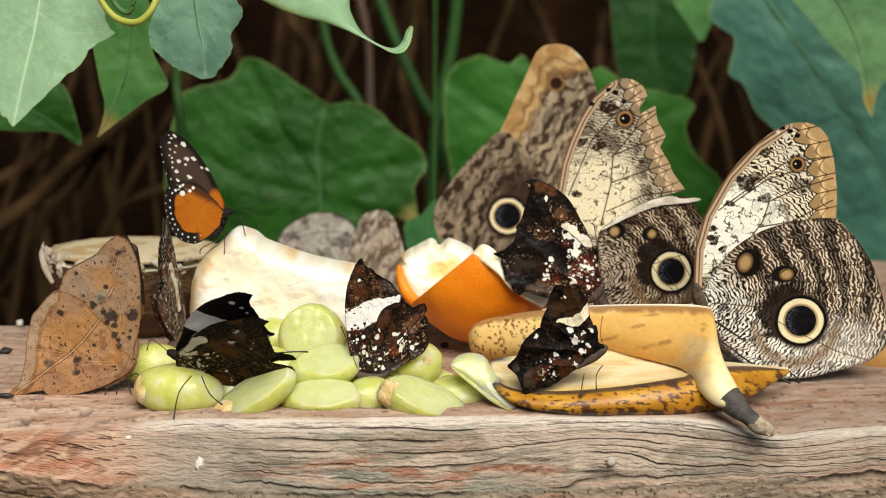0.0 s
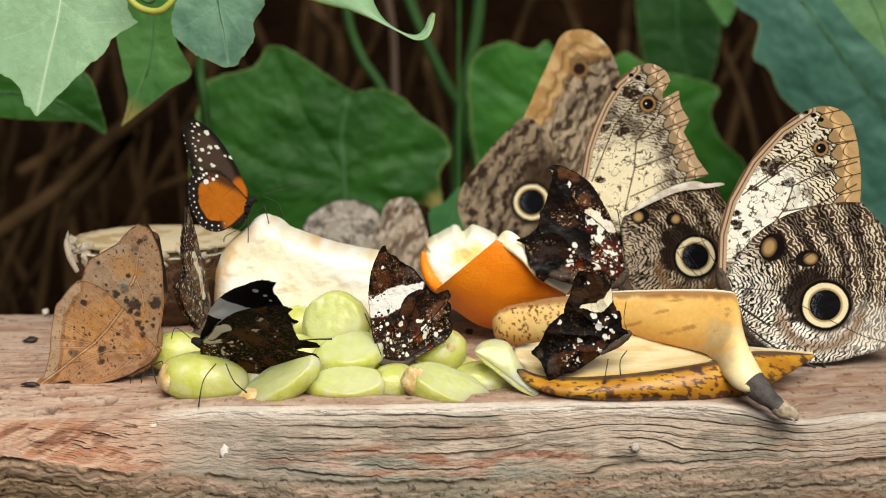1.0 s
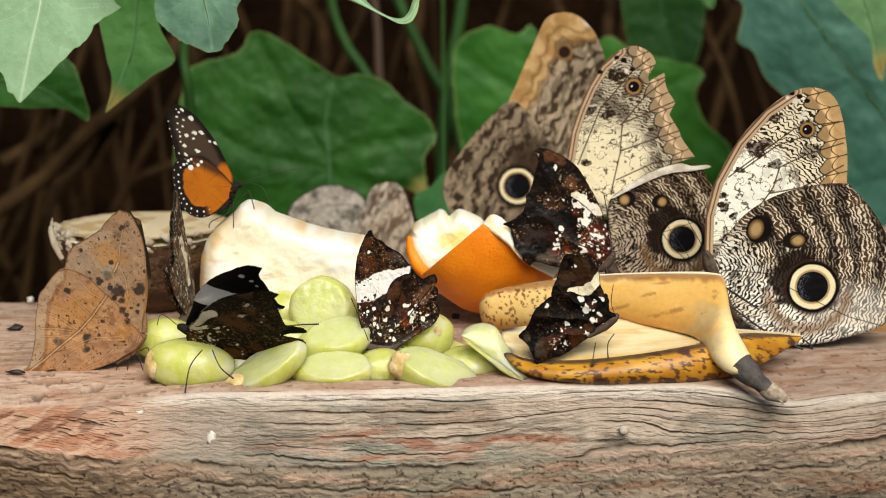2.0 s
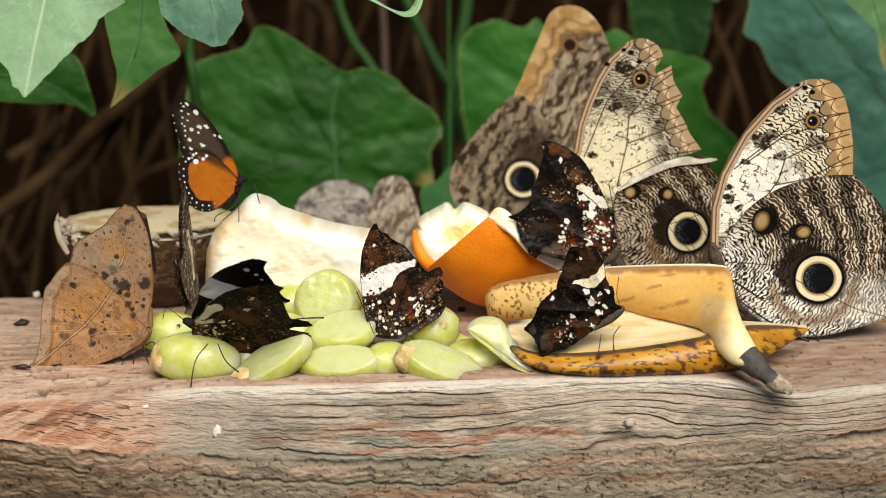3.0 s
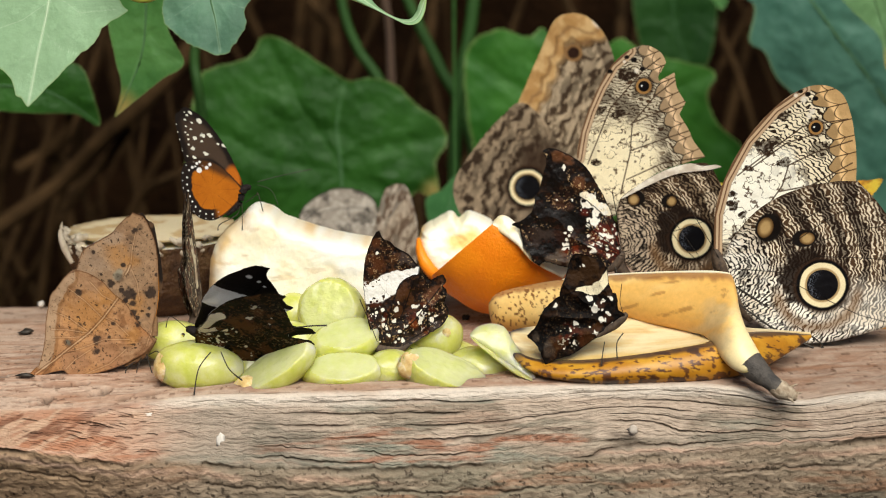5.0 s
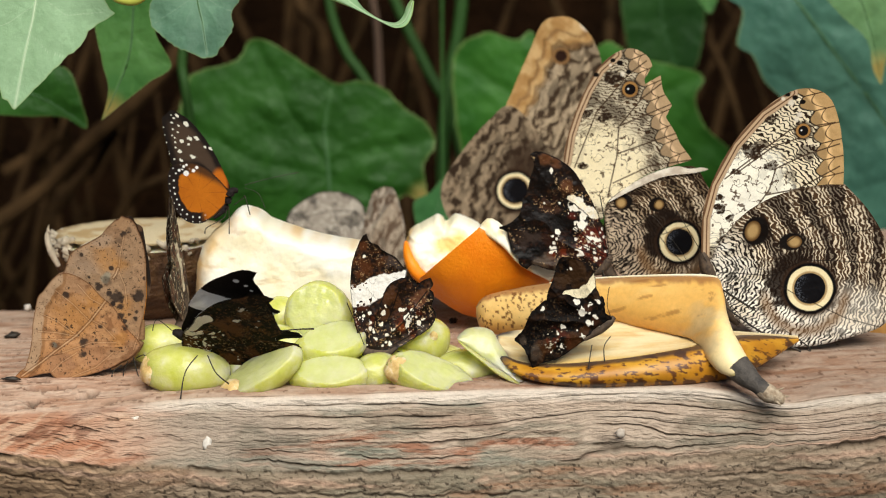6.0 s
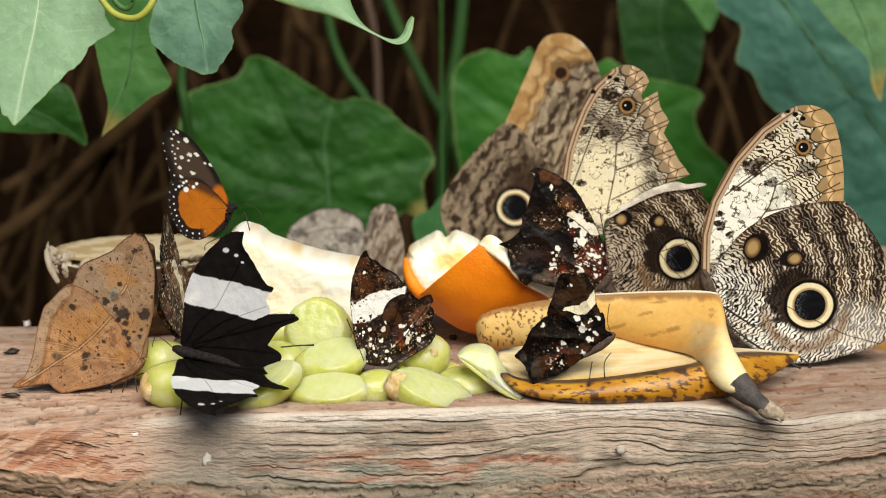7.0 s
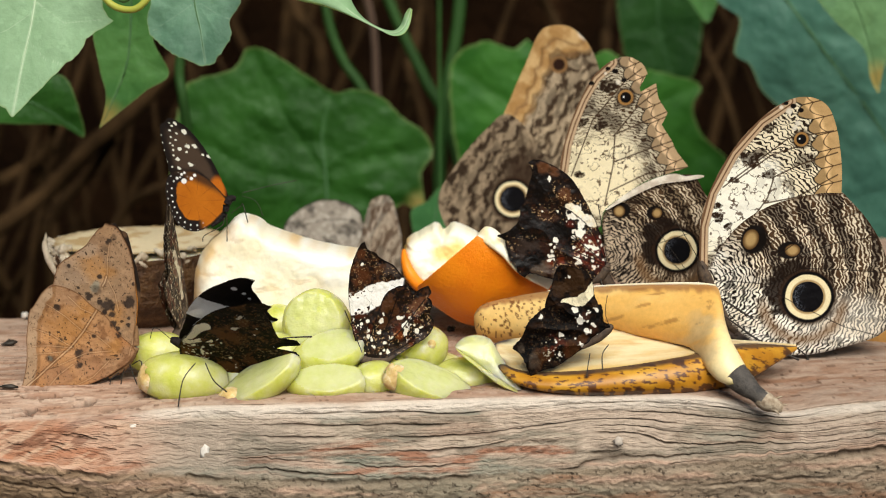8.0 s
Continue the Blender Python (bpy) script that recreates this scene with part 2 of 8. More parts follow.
def inside(points, origin):
    return [tuple(round(a - b, 5) for a, b in zip(q, origin)) for q in points]


def thing(name, at, label, category, group="", turn=(0, 0, 0)):
    ob = tagged(new(name), label, category, group)
    ob.empty_display_size = 0.01
    ob.matrix_world = pose(*at, *turn)
    return ob


def mm(points, y=0.0):
    return [(u * 0.001, y, v * 0.001) for u, v in points]


def ball(bm, at, radii, turn=(0, 0, 0), seg=16):
    m = pose(*at, *turn) @ Matrix.Diagonal((*radii, 1))
    return bmesh.ops.create_uvsphere(bm, u_segments=seg, v_segments=seg // 2, radius=1.0, matrix=m)


# ---------------------------------------------------------------- patterns of pigment
def plain(colour, second=None, scale=0.15, seed=0):
    a = rgb(*colour)
    b = rgb(*(second or colour))

    def paint(u, v, rim):
        return lay(np.tile(a, (len(u), 1)), b, ease(0.35, 0.65, fbm(u * scale, v * scale, seed)))
    return paint


def eyespot(c, u, v, at, radius, ring=0.74, halo=1.38, cream=(0.86, 0.77, 0.53), squash=1.0, seed=0):
    """A round eyespot: dark halo, thin dark border, cream ring, black core with a dusting of pale scales."""
    du, dv = u - at[0], (v - at[1]) * squash
    d = np.hypot(du, dv) / radius * (1 + 0.05 * (fbm(u * 0.4, v * 0.4, seed + 70) - 0.5))
    c = lay(c, rgb(0.075, 0.042, 0.024), (1 - ease(1.12, halo, d)) * 0.9)
    c = lay(c, rgb(0.01, 0.008, 0.008), 1 - ease(1.10, 1.18, d))
    c = lay(c, rgb(*cream), 1 - ease(0.97, 1.03, d))
    c = lay(c, rgb(0.40, 0.25, 0.10), (1 - ease(0.0, 0.09, np.abs(d - ring - 0.03))) * 0.8)
    c = lay(c, rgb(0.012, 0.011, 0.014), 1 - ease(ring - 0.03, ring + 0.02, d))
    dust = ease(0.50, 0.72, vnoise(u * 4.5, v * 4.5, seed + 71)) * ease(0.25, 0.5, d) * (1 - ease(0.58, 0.68, d)) * ease(0.1, -0.5, du / radius)
    return lay(c, rgb(0.35, 0.38, 0.45), dust * 0.45)


def pear(c, u, v, at, size, pale=(0.50, 0.36, 0.18), lean=0.0):
    """A pear-shaped spot, pale inside a dark border."""
    ca, sa = math.cos(lean), math.sin(lean)
    du, dv = u - at[0], v - at[1]
    a, b = (du * ca + dv * sa) / size[0], (dv * ca - du * sa) / size[1]
    c = lay(c, rgb(0.018, 0.012, 0.009), 1 - ease(0.92, 1.08, np.hypot(a, b)))
    d = np.hypot((a + 0.22) / 0.62, (b + 0.05) / 0.72)
    c = lay(c, rgb(0.20, 0.12, 0.05), 1 - ease(0.9, 1.05, d))
    return lay(c, rgb(*pale), 1 - ease(0.45, 0.95, d))


def ripples(u, v, root, pitch, seed, bend=2.3, zig=0.16):
    """Wavy cross-lines running round the wing's root: 1 on the pale lines."""
    du, dv = u - root[0], v - root[1]
    r, th = np.hypot(du, dv), np.arctan2(dv, du)
    w = bend * fbm(u * 0.20, v * 0.20, seed) + 1.35 * fbm(u * 0.62, v * 0.62, seed + 1, 3) + zig * np.sin(th * r * 2.1 + 9 * fbm(u * 0.3, v * 0.3, seed + 2))
    return 0.5 + 0.5 * np.sin(2 * np.pi * (r / pitch + w))


def owl_hind(root, eye, radius, spots, veins, seed=0, pitch=1.18, brown_from=0.0, pale=(0.93, 0.89, 0.80), squash=1.0, warm=0.6, soft=0.0, bands=1.0, thin=0.15):
    """The underside of an owl butterfly's hindwing: crisp ripples by the root, brown transverse bands outside, a pale field under the eyespot."""
    def paint(u, v, rim):
        n = len(u)
        du, dv = u - root[0], v - root[1]
        r = np.hypot(du, dv)
        s = ripples(u, v, root, pitch, seed)
        width = 0.45 + 0.55 * (fbm(u * 0.10, v * 0.10, seed + 11) - 0.5)
        upper = ease(-6, 10, dv * 0.9 + du * 0.25 - brown_from) * ease(9, 20, r)
        width = width - thin + 0.36 * upper
        line = ease(width - 0.14 - soft, width + 0.14 + soft, s)
        line = line * (0.30 + 0.70 * ease(0.30, 0.45, fbm(u * 0.7, v * 0.7, seed + 19, 3)))
        dark = lay(np.tile(rgb(0.022, 0.015, 0.012), (n, 1)), rgb(0.060, 0.034, 0.019), upper * warm * 1.3)
        light = lay(np.tile(rgb(*pale), (n, 1)), rgb(0.62, 0.49, 0.33), upper * warm)
        c = dark * (1 - line[:, None]) + light * line[:, None]
        band = ease(-0.15, 0.30, np.sin(2 * np.pi * (r / 7.6 + 0.7 * fbm(u * 0.12, v * 0.12, seed + 12))) + 1.5 * (fbm(u * 0.35, v * 0.35, seed + 15) - 0.5))
        c = lay(c, rgb(0.040, 0.022, 0.013), band * upper * bands * (0.62 + 0.33 * (1 - line)))
        c = lay(c, rgb(0.20, 0.125, 0.070), (1 - band) * upper * bands * (1 - line) * 0.6)
        c = lay(c, rgb(0.84, 0.75, 0.60), (1 - band) * upper * bands * line * 0.8)
        blot = ease(0.55, 0.66, fbm(u * 0.16 + 5, v * 0.16, seed + 13))
        c = lay(c, rgb(0.04, 0.026, 0.018), blot * 0.30 * (1 - 0.6 * line))
        field = (1 - ease(4, 11, np.hypot((u - eye[0] - 12) * 0.6, v - eye[1] + 7))) * (0.4 + fbm(u * 0.5, v * 0.5, seed + 16))
        c = lay(c, rgb(*pale), np.clip(field, 0, 1) * 0.32)
        glow = ease(0.55, 0.66, fbm(u * 0.13 + 50, v * 0.2, seed + 17))
        c = lay(c, rgb(0.66, 0.56, 0.42), glow * 0.4 * line)
        hollow = 1 - ease(0.85, 1.15, np.hypot((u - eye[0] + radius * 0.75) / (radius * 1.05), (v - eye[1] - radius * 0.45) / (radius * 1.25)) + 0.9 * (fbm(u * 0.45, v * 0.45, seed + 18) - 0.5))
        c = lay(c, rgb(0.030, 0.017, 0.011), hollow * 0.94)
        under = (1 - ease(0.0, 0.45, np.abs(np.hypot(u - eye[0] + 1.5, v - eye[1] + 1) / radius - 1.75))) * ease(0.2, -0.6, (v - eye[1]) / radius)
        c = lay(c, rgb(0.26, 0.155, 0.075), under * 0.7)
        c = lay(c, rgb(0.10, 0.06, 0.035), ease(0.95, 1.0, rim) * 0.6)
        d = np.full(n, 1e9)
        for ln in veins:
            d = np.minimum(d, along(u, v, ln))
        c = eyespot(c, u, v, eye, radius, ring=0.69, squash=squash, seed=seed)
        for at, size, lean in spots:
            c = pear(c, u, v, at, size, lean=lean)
        c = lay(c, rgb(0.025, 0.018, 0.014), (1 - ease(0.07, 0.20, d)) * 0.8)
        return c
    return paint


def owl_fore(root, costa, margin, small, blacks, whites, veins, seed=0, pitch=1.3, band=7.5, cream_at=(0, 0), cream_r=22, arches=5.2, tan=(0.60, 0.42, 0.22), soft=0.0, dim=0.0, ribs=1.0, ink=(0.055, 0.034, 0.020), smudges=()):
    """The underside of an owl butterfly's forewing: cream disc, ripples, tan outer border with dark arches."""
    def paint(u, v, rim):
        n = len(u)
        s = ripples(u, v, root, pitch, seed, bend=2.8)
        line = ease(0.16 - soft, 0.44 + soft, s)
        c = lay(np.tile(rgb(*ink), (n, 1)), rgb(0.84, 0.76, 0.59) * (1 - dim), line)
        inner = 1 - ease(cream_r * 0.65, cream_r * 1.1, np.hypot(u - cream_at[0], v - cream_at[1]) + 9 * (fbm(u * 0.14, v * 0.14, seed + 3) - 0.5))
        cream = lay(np.tile(rgb(0.94, 0.90, 0.76), (n, 1)), rgb(0.97, 0.95, 0.87), fbm(u * 0.1, v * 0.1, seed + 5))
        cream = cream * np.array([1 - 0.2 * dim, 1 - 0.45 * dim, 1 - 1.0 * dim])
        squig = np.abs(fbm(u * 0.36, v * 0.36, seed + 6, 3) - 0.5)
        cream = lay(cream, rgb(0.13, 0.075, 0.04), (1 - ease(0.006, 0.026, squig)) * ease(0.36, 0.46, fbm(u * 0.11, v * 0.11, seed + 8)) * 0.95)
        speck = ease(0.71, 0.75, fbm(u * 0.8, v * 0.8, seed + 9, 3))
        cream = lay(cream, rgb(0.12, 0.07, 0.04), speck * 0.8)
        t = inner[:, None]
        c = c * (1 - t) + cream * t
        blot = ease(0.61, 0.67, fbm(u * 0.2 + 9, v * 0.2, seed + 12))
        c = lay(c, rgb(0.05, 0.03, 0.018), blot * 0.55 * (1 - inner * 0.75))
        for x, y, w in smudges:
            d = np.hypot(u - x, (v - y) * 1.3) + w * 1.6 * (fbm(u * 0.5, v * 0.5, seed + 17) - 0.5)
            c = lay(c, rgb(0.055, 0.032, 0.018), (1 - ease(w * 0.72, w * 0.92, d)) * (0.60 + 0.4 * ease(0.35, 0.6, fbm(u * 1.3, v * 1.3, seed + 18, 2))))
        dm = along(u, v, margin)
        length = np.hypot(margin[-1][0] - margin[0][0], margin[-1][1] - margin[0][1])
        way = ((u - margin[0][0]) * (margin[-1][0] - margin[0][0]) + (v - margin[0][1]) * (margin[-1][1] - margin[0][1])) / length
        arch = np.abs(np.sin(np.pi * way / arches))
        edge = band * (0.72 + 0.28 * arch) + 1.2 * (fbm(u * 0.5, v * 0.5, seed + 14) - 0.5)
        on = 1 - ease(-0.25, 0.25, dm - edge)
        fade = ease(0, 1, dm / band)
        border = lay(np.tile(rgb(*tan), (n, 1)), np.minimum(rgb(*tan) * 1.35 + 0.05, 0.85), ease(0.25, 0.5, fade) + 0.5 * (fbm(u * 0.4, v * 0.4, seed + 31) - 0.5))
        border = lay(border, rgb(*tan) * 0.62, ease(0.58, 0.75, fade + 0.15 * (arch - 0.5)) * 0.8)
        mid = band * (0.30 + 0.26 * arch)
        border = lay(border, rgb(0.09, 0.05, 0.03), (1 - ease(0.08, 0.32, np.abs(dm - mid))) * 0.8 * ribs)
        border = lay(border, rgb(0.12, 0.07, 0.035), ribs - ribs * ease(0.05, 0.28, np.abs(np.mod(way / arches + 0.5, 1) - 0.5) * arches))
        c = c * (1 - on[:, None]) + border * on[:, None]
        c = lay(c, rgb(0.03, 0.02, 0.014), (1 - ease(0.12, 0.45, np.abs(dm - edge - 0.1))) * 0.8)
        dc = along(u, v, costa)
        stripe = lay(np.tile(rgb(0.60, 0.46, 0.32), (n, 1)), rgb(0.24, 0.145, 0.085), ease(0.5, 0.95, 0.5 + 0.5 * np.sin(dc * 5.2 + 0.8)))
        k = 1 - ease(2.2, 2.7, dc)
        c = c * (1 - k[:, None]) + stripe * k[:, None]
        d = np.full(n, 1e9)
        for ln in veins:
            d = np.minimum(d, along(u, v, ln))
        c = lay(c, rgb(0.10, 0.06, 0.035), (1 - ease(0.12, 0.32, d)) * 0.85)
        for x, y, w in whites:
            c = lay(c, rgb(0.80, 0.74, 0.64), (1 - ease(w * 0.4, w, np.hypot(u - x, v - y))) * 0.9)
        for x, y, w in blacks:
            c = lay(c, rgb(0.015, 0.010, 0.008), 1 - ease(w * 0.75, w, np.hypot(u - x, (v - y) * 1.3)))
        x, y, w = small
        dd = np.hypot(u - x, v - y) / w
        c = lay(c, rgb(0.06, 0.035, 0.02), (1 - ease(1.5, 2.3, dd)) * 0.8)
        c = lay(c, rgb(0.45, 0.27, 0.11), 1 - ease(1.35, 1.5, dd))
        c = lay(c, rgb(0.015, 0.011, 0.010), 1 - ease(0.92, 1.05, dd))
        return lay(c, rgb(0.8, 0.8, 0.8), 1 - ease(0.12, 0.24, np.hypot(u - x + 0.35 * w, v - y - 0.1 * w) / w))
    return paint


def mottled(dark, warm, spots=(), band=(), band_w=3.0, dust=0.5, dust_at=None, dust_r=8.0, veins=(), seed=0, pale=(0.80, 0.74, 0.60), patches=(), taper=None, freckles=0.0):
    """The dark underside of a leafwing-like butterfly: rusty marbling, pale band, white spots and dusting."""
    def paint(u, v, rim):
        n = len(u)
        c = np.tile(rgb(*dark), (n, 1))
        m = fbm(u * 0.35 + 3 * vnoise(u * 0.2, v * 0.2, seed), v * 0.35, seed + 1)
        c = lay(c, rgb(*warm), ease(0.48, 0.70, m) * 0.9)
        c = lay(c, rgb(*dark) * 0.35, ease(0.52, 0.66, fbm(u * 0.25 + 20, v * 0.25, seed + 2)) * 0.85)
        fine = fbm(u * 1.6, v * 1.6, seed + 3, 3)
        c = lay(c, rgb(*warm) * 1.5, ease(0.62, 0.72, fine) * 0.5)
        for x, y, w, colour, k in patches:
            d = np.hypot(u - x, v - y) + w * 1.5 * (fbm(u * 0.5, v * 0.5, seed + 24) - 0.5)
            c = lay(c, rgb(*colour), (1 - ease(w * 0.45, w, d)) * k)
        if freckles:
            cell = vnoise(u * 2.0, v * 2.0, seed + 34) * 0.6 + 0.4 * vnoise(u * 3.7, v * 3.7, seed + 35)
            c = lay(c, rgb(0.55, 0.40, 0.24), ease(0.66, 0.72, cell) * ease(0.46, 0.58, fbm(u * 0.16, v * 0.16, seed + 36)) * freckles)
        if len(band):
            d = along(u, v, band) + 1.1 * (fbm(u * 0.8, v * 0.8, seed + 4) - 0.5)
            if taper is not None:
                # the band narrows towards one end and is eaten by dark specks at the other
                far = np.hypot(u - taper[0], v - taper[1])
                d = d * (1 + 0.9 * (1 - ease(0, taper[2], far))) + 2.2 * ease(0.60, 0.70, fbm(u * 1.1, v * 1.1, seed + 14, 3)) * ease(taper[2], taper[2] * 1.3, far)
            c = lay(c, rgb(*pale), 1 - ease(band_w * 0.85, band_w * 1.0, d))
            crack = np.abs(fbm(u * 0.6, v * 0.25, seed + 44, 2) - 0.5)
            c = lay(c, rgb(*dark), (1 - ease(0.002, 0.010, crack)) * (1 - ease(band_w * 0.85, band_w, d)) * 0.45)
        if dust_at is not None:
            k = 1 - ease(dust_r * 0.5, dust_r, np.hypot(u - dust_at[0], v - dust_at[1]))
            cells = ease(0.74, 0.79, vnoise(u * 1.5, v * 1.3, seed + 5) * 0.7 + 0.3 * vnoise(u * 2.9, v * 2.9, seed + 6))
            c = lay(c, rgb(*pale), cells * k * dust * 1.6)
            c = lay(c, rgb(0.20, 0.05, 0.02), ease(0.55, 0.65, fbm(u * 0.5 + 8, v * 0.5, seed + 7)) * k * 0.5)
        for x, y, w in spots:
            d = np.hypot(u - x, v - y) * (1 + 1.3 * (vnoise(u * 1.5, v * 1.1, seed + 8) - 0.5))
            c = lay(c, rgb(0.86, 0.82, 0.73), 1 - ease(w * 0.65, w * 0.95, d))
        dv = np.full(n, 1e9)
        for ln in veins:
            dv = np.minimum(dv, along(u, v, ln))
        c = lay(c, rgb(0.012, 0.008, 0.006), (1 - ease(0.08, 0.28, dv)) * 0.85)
        return lay(c, rgb(0.014, 0.010, 0.008), ease(0.955, 0.985, rim) * 0.8)
    return paint


def upper_black(band, band_w, spots=(), seed=0, veins=()):
    """The black upper side with a clean white band."""
    def paint(u, v, rim):
        c = lay(np.tile(rgb(0.012, 0.010, 0.010), (len(u), 1)), rgb(0.035, 0.027, 0.024), fbm(u * 0.3, v * 0.3, seed))
        dv = np.full(len(u), 1e9)
        for ln in veins:
            dv = np.minimum(dv, along(u, v, ln))
        c = lay(c, rgb(0.004, 0.004, 0.004), 1 - ease(0.1, 0.4, dv))
        if len(band):
            d = along(u, v, band) + 0.9 * (fbm(u * 0.7, v * 0.7, seed + 4) - 0.5)
            w = lay(np.tile(rgb(0.90, 0.90, 0.90), (len(u), 1)), rgb(0.50, 0.50, 0.52), 1 - ease(0.05, 0.2, dv))
            k = (1 - ease(band_w * 0.93, band_w * 1.0, d))[:, None]
            c = c * (1 - k) + w * k
        for x, y, r in spots:
            c = lay(c, rgb(0.85, 0.85, 0.85), 1 - ease(r * 0.75, r, np.hypot(u - x, (v - y) * 1.3)))
        return c
    return paint


def dead_leaf(seed, midrib, veins, blots, grey=0.0, patches=(), margin=(), dark_lines=()):
    """Orange-brown like a withered leaf, with a midrib, side veins, mould blots and pinholes."""
    def paint(u, v, rim):
        n = len(u)
        c = lay(np.tile(rgb(0.40, 0.195, 0.085), (n, 1)), rgb(0.50, 0.275, 0.130), ease(0.3, 0.7, fbm(u * 0.09, v * 0.09, seed)))
        c = lay(c, rgb(0.37, 0.235, 0.14), np.maximum(ease(0.45, 0.68, fbm(u * 0.07 + 9, v * 0.11, seed + 1)), ease(12, 26, v)) * 0.7)
        c = lay(c, rgb(0.18, 0.08, 0.036), ease(0.48, 0.70, fbm(u * 0.45, v * 0.45, seed + 2)) * 0.6)
        c = lay(c, rgb(0.50, 0.28, 0.13), ease(0.55, 0.70, fbm(u * 0.25 + 40, v * 0.25, seed + 22)) * 0.5)
        net = np.abs(fbm(u * 0.5 + 3, v * 0.5, seed + 23, 2) - 0.5)
        c = lay(c, rgb(0.24, 0.11, 0.05), (1 - ease(0.0, 0.03, net)) * 0.35)
        c = lay(c, rgb(0.35, 0.245, 0.155), grey * (0.5 + 0.8 * fbm(u * 0.12, v * 0.12, seed + 21)))
        for x, y, w, colour, k in patches:
            d = np.hypot(u - x, v - y) + w * 1.2 * (fbm(u * 0.25, v * 0.25, seed + 31) - 0.5)
            c = lay(c, rgb(*colour), (1 - ease(w * 0.3, w, d)) * k)
        if len(margin):
            d = along(u, v, margin) + 1.2 * (fbm(u * 0.5, v * 0.5, seed + 33) - 0.5)
            c = lay(c, rgb(0.44, 0.31, 0.20), (1 - ease(2.9, 3.4, d)) * 0.85)
            c = lay(c, rgb(0.24, 0.12, 0.05), (1 - ease(0.2, 0.9, np.abs(d - 3.6))) * 0.55)
        for x, y, w, k in blots:
            d = np.hypot(u - x, v - y) + w * 1.1 * (fbm(u * 0.9, v * 0.9, seed + 3) - 0.5)
            c = lay(c, rgb(0.045, 0.032, 0.026), (1 - ease(w * 0.45, w, d)) * k)
        for ln in dark_lines:
            c = lay(c, rgb(0.10, 0.05, 0.025), (1 - ease(0.08, 0.34, along(u, v, ln) + 0.25 * fbm(u * 0.6, v * 0.6, seed + 35))) * 0.75)
        specks = np.maximum(ease(0.745, 0.79, fbm(u * 0.9, v * 0.9, seed + 5, 3)), 0.7 * ease(0.74, 0.80, fbm(u * 2.2, v * 2.2, seed + 6, 2)))
        c = lay(c, rgb(0.05, 0.03, 0.02), specks * 0.85)
        d = np.full(n, 1e9)
        for ln in veins:
            d = np.minimum(d, along(u, v, ln))
        c = lay(c, rgb(0.17, 0.08, 0.035), (1 - ease(0.05, 0.30, np.abs(d - 0.30))) * 0.28)
        c = lay(c, rgb(0.58, 0.39, 0.23), (1 - ease(0.03, 0.16, d)) * 0.5)
        d = along(u, v, midrib)
        c = lay(c, rgb(0.56, 0.40, 0.25), (1 - ease(0.06, 0.20, d)) * 0.7)
        c = lay(c, rgb(0.15, 0.07, 0.035), (1 - ease(0.05, 0.25, np.abs(d - 0.42))) * 0.6)
        return lay(c, rgb(0.16, 0.075, 0.035), ease(0.965, 0.995, rim) * 0.8)
    return paint


def spotted_fore(spots, seed, orange_root):
    def paint(u, v, rim):
        c = lay(np.tile(rgb(0.014, 0.010, 0.008), (len(u), 1)), rgb(0.070, 0.045, 0.030), ease(0.12, 0.45, 1 - rim + 0.2 * (fbm(u * 0.3, v * 0.3, seed) - 0.5)))
        c = lay(c, rgb(0.50, 0.14, 0.012), 1 - ease(3.0, 5.0, np.hypot((u - orange_root[0] + 1) * 1.5, (v - orange_root[1]) * 0.8)))
        for x, y, w in spots:
            d = np.hypot(u - x, (v - y) * 1.25 + 0.35 * (u - x)) * (1 + 1.0 * (vnoise(u * 1.6, v * 1.6, seed + 2) - 0.5))
            c = lay(c, rgb(0.72, 0.70, 0.60), 1 - ease(w * 0.6, w * 0.85, d))
        return c
    return paint


def spotted_hind(centre, seed, spots):
    def paint(u, v, rim):
        n = len(u)
        c = lay(np.tile(rgb(0.52, 0.165, 0.012), (n, 1)), rgb(0.40, 0.115, 0.008), fbm(u * 0.4, v * 0.4, seed))
        th = np.arctan2(v - centre[1], u - centre[0])
        rays = np.abs(np.sin(th * 4.5))
        c = lay(c, rgb(0.10, 0.03, 0.01), (1 - ease(0.02, 0.07, rays)) * ease(0.15, 0.4, rim) * 0.7)
        side = ease(-0.15, 0.2, np.cos(th - 3.40))
        c = lay(c, rgb(0.018, 0.012, 0.010), ease(0.62, 0.67, rim + 0.10 * (fbm(u * 0.6, v * 0.6, seed) - 0.5)) * side)
        r = np.hypot(u - centre[0], v - centre[1])
        for at, k, w in ((0.80, 24, 0.34), (0.955, 26, 0.30)):
            a, b = (rim - at) * r / np.maximum(rim, 0.1), (np.mod(th * k / (2 * np.pi) + at * 3, 1) - 0.5) * 2 * np.pi * r / k
            c = lay(c, rgb(0.84, 0.82, 0.78), (1 - ease(w * 0.7, w, np.hypot(a, b))) * side)
        c = lay(c, rgb(0.018, 0.012, 0.010), ease(0.93, 0.97, rim) * 0.9)
        c = lay(c, rgb(0.05, 0.025, 0.012), ease(6.0, 9.0, v + 0.5 * u + 3) * 0.9)
        for x, y, w in spots:
            c = lay(c, rgb(0.84, 0.82, 0.78), 1 - ease(w * 0.7, w, np.hypot(u - x, v - y)))
        return c
    return paint


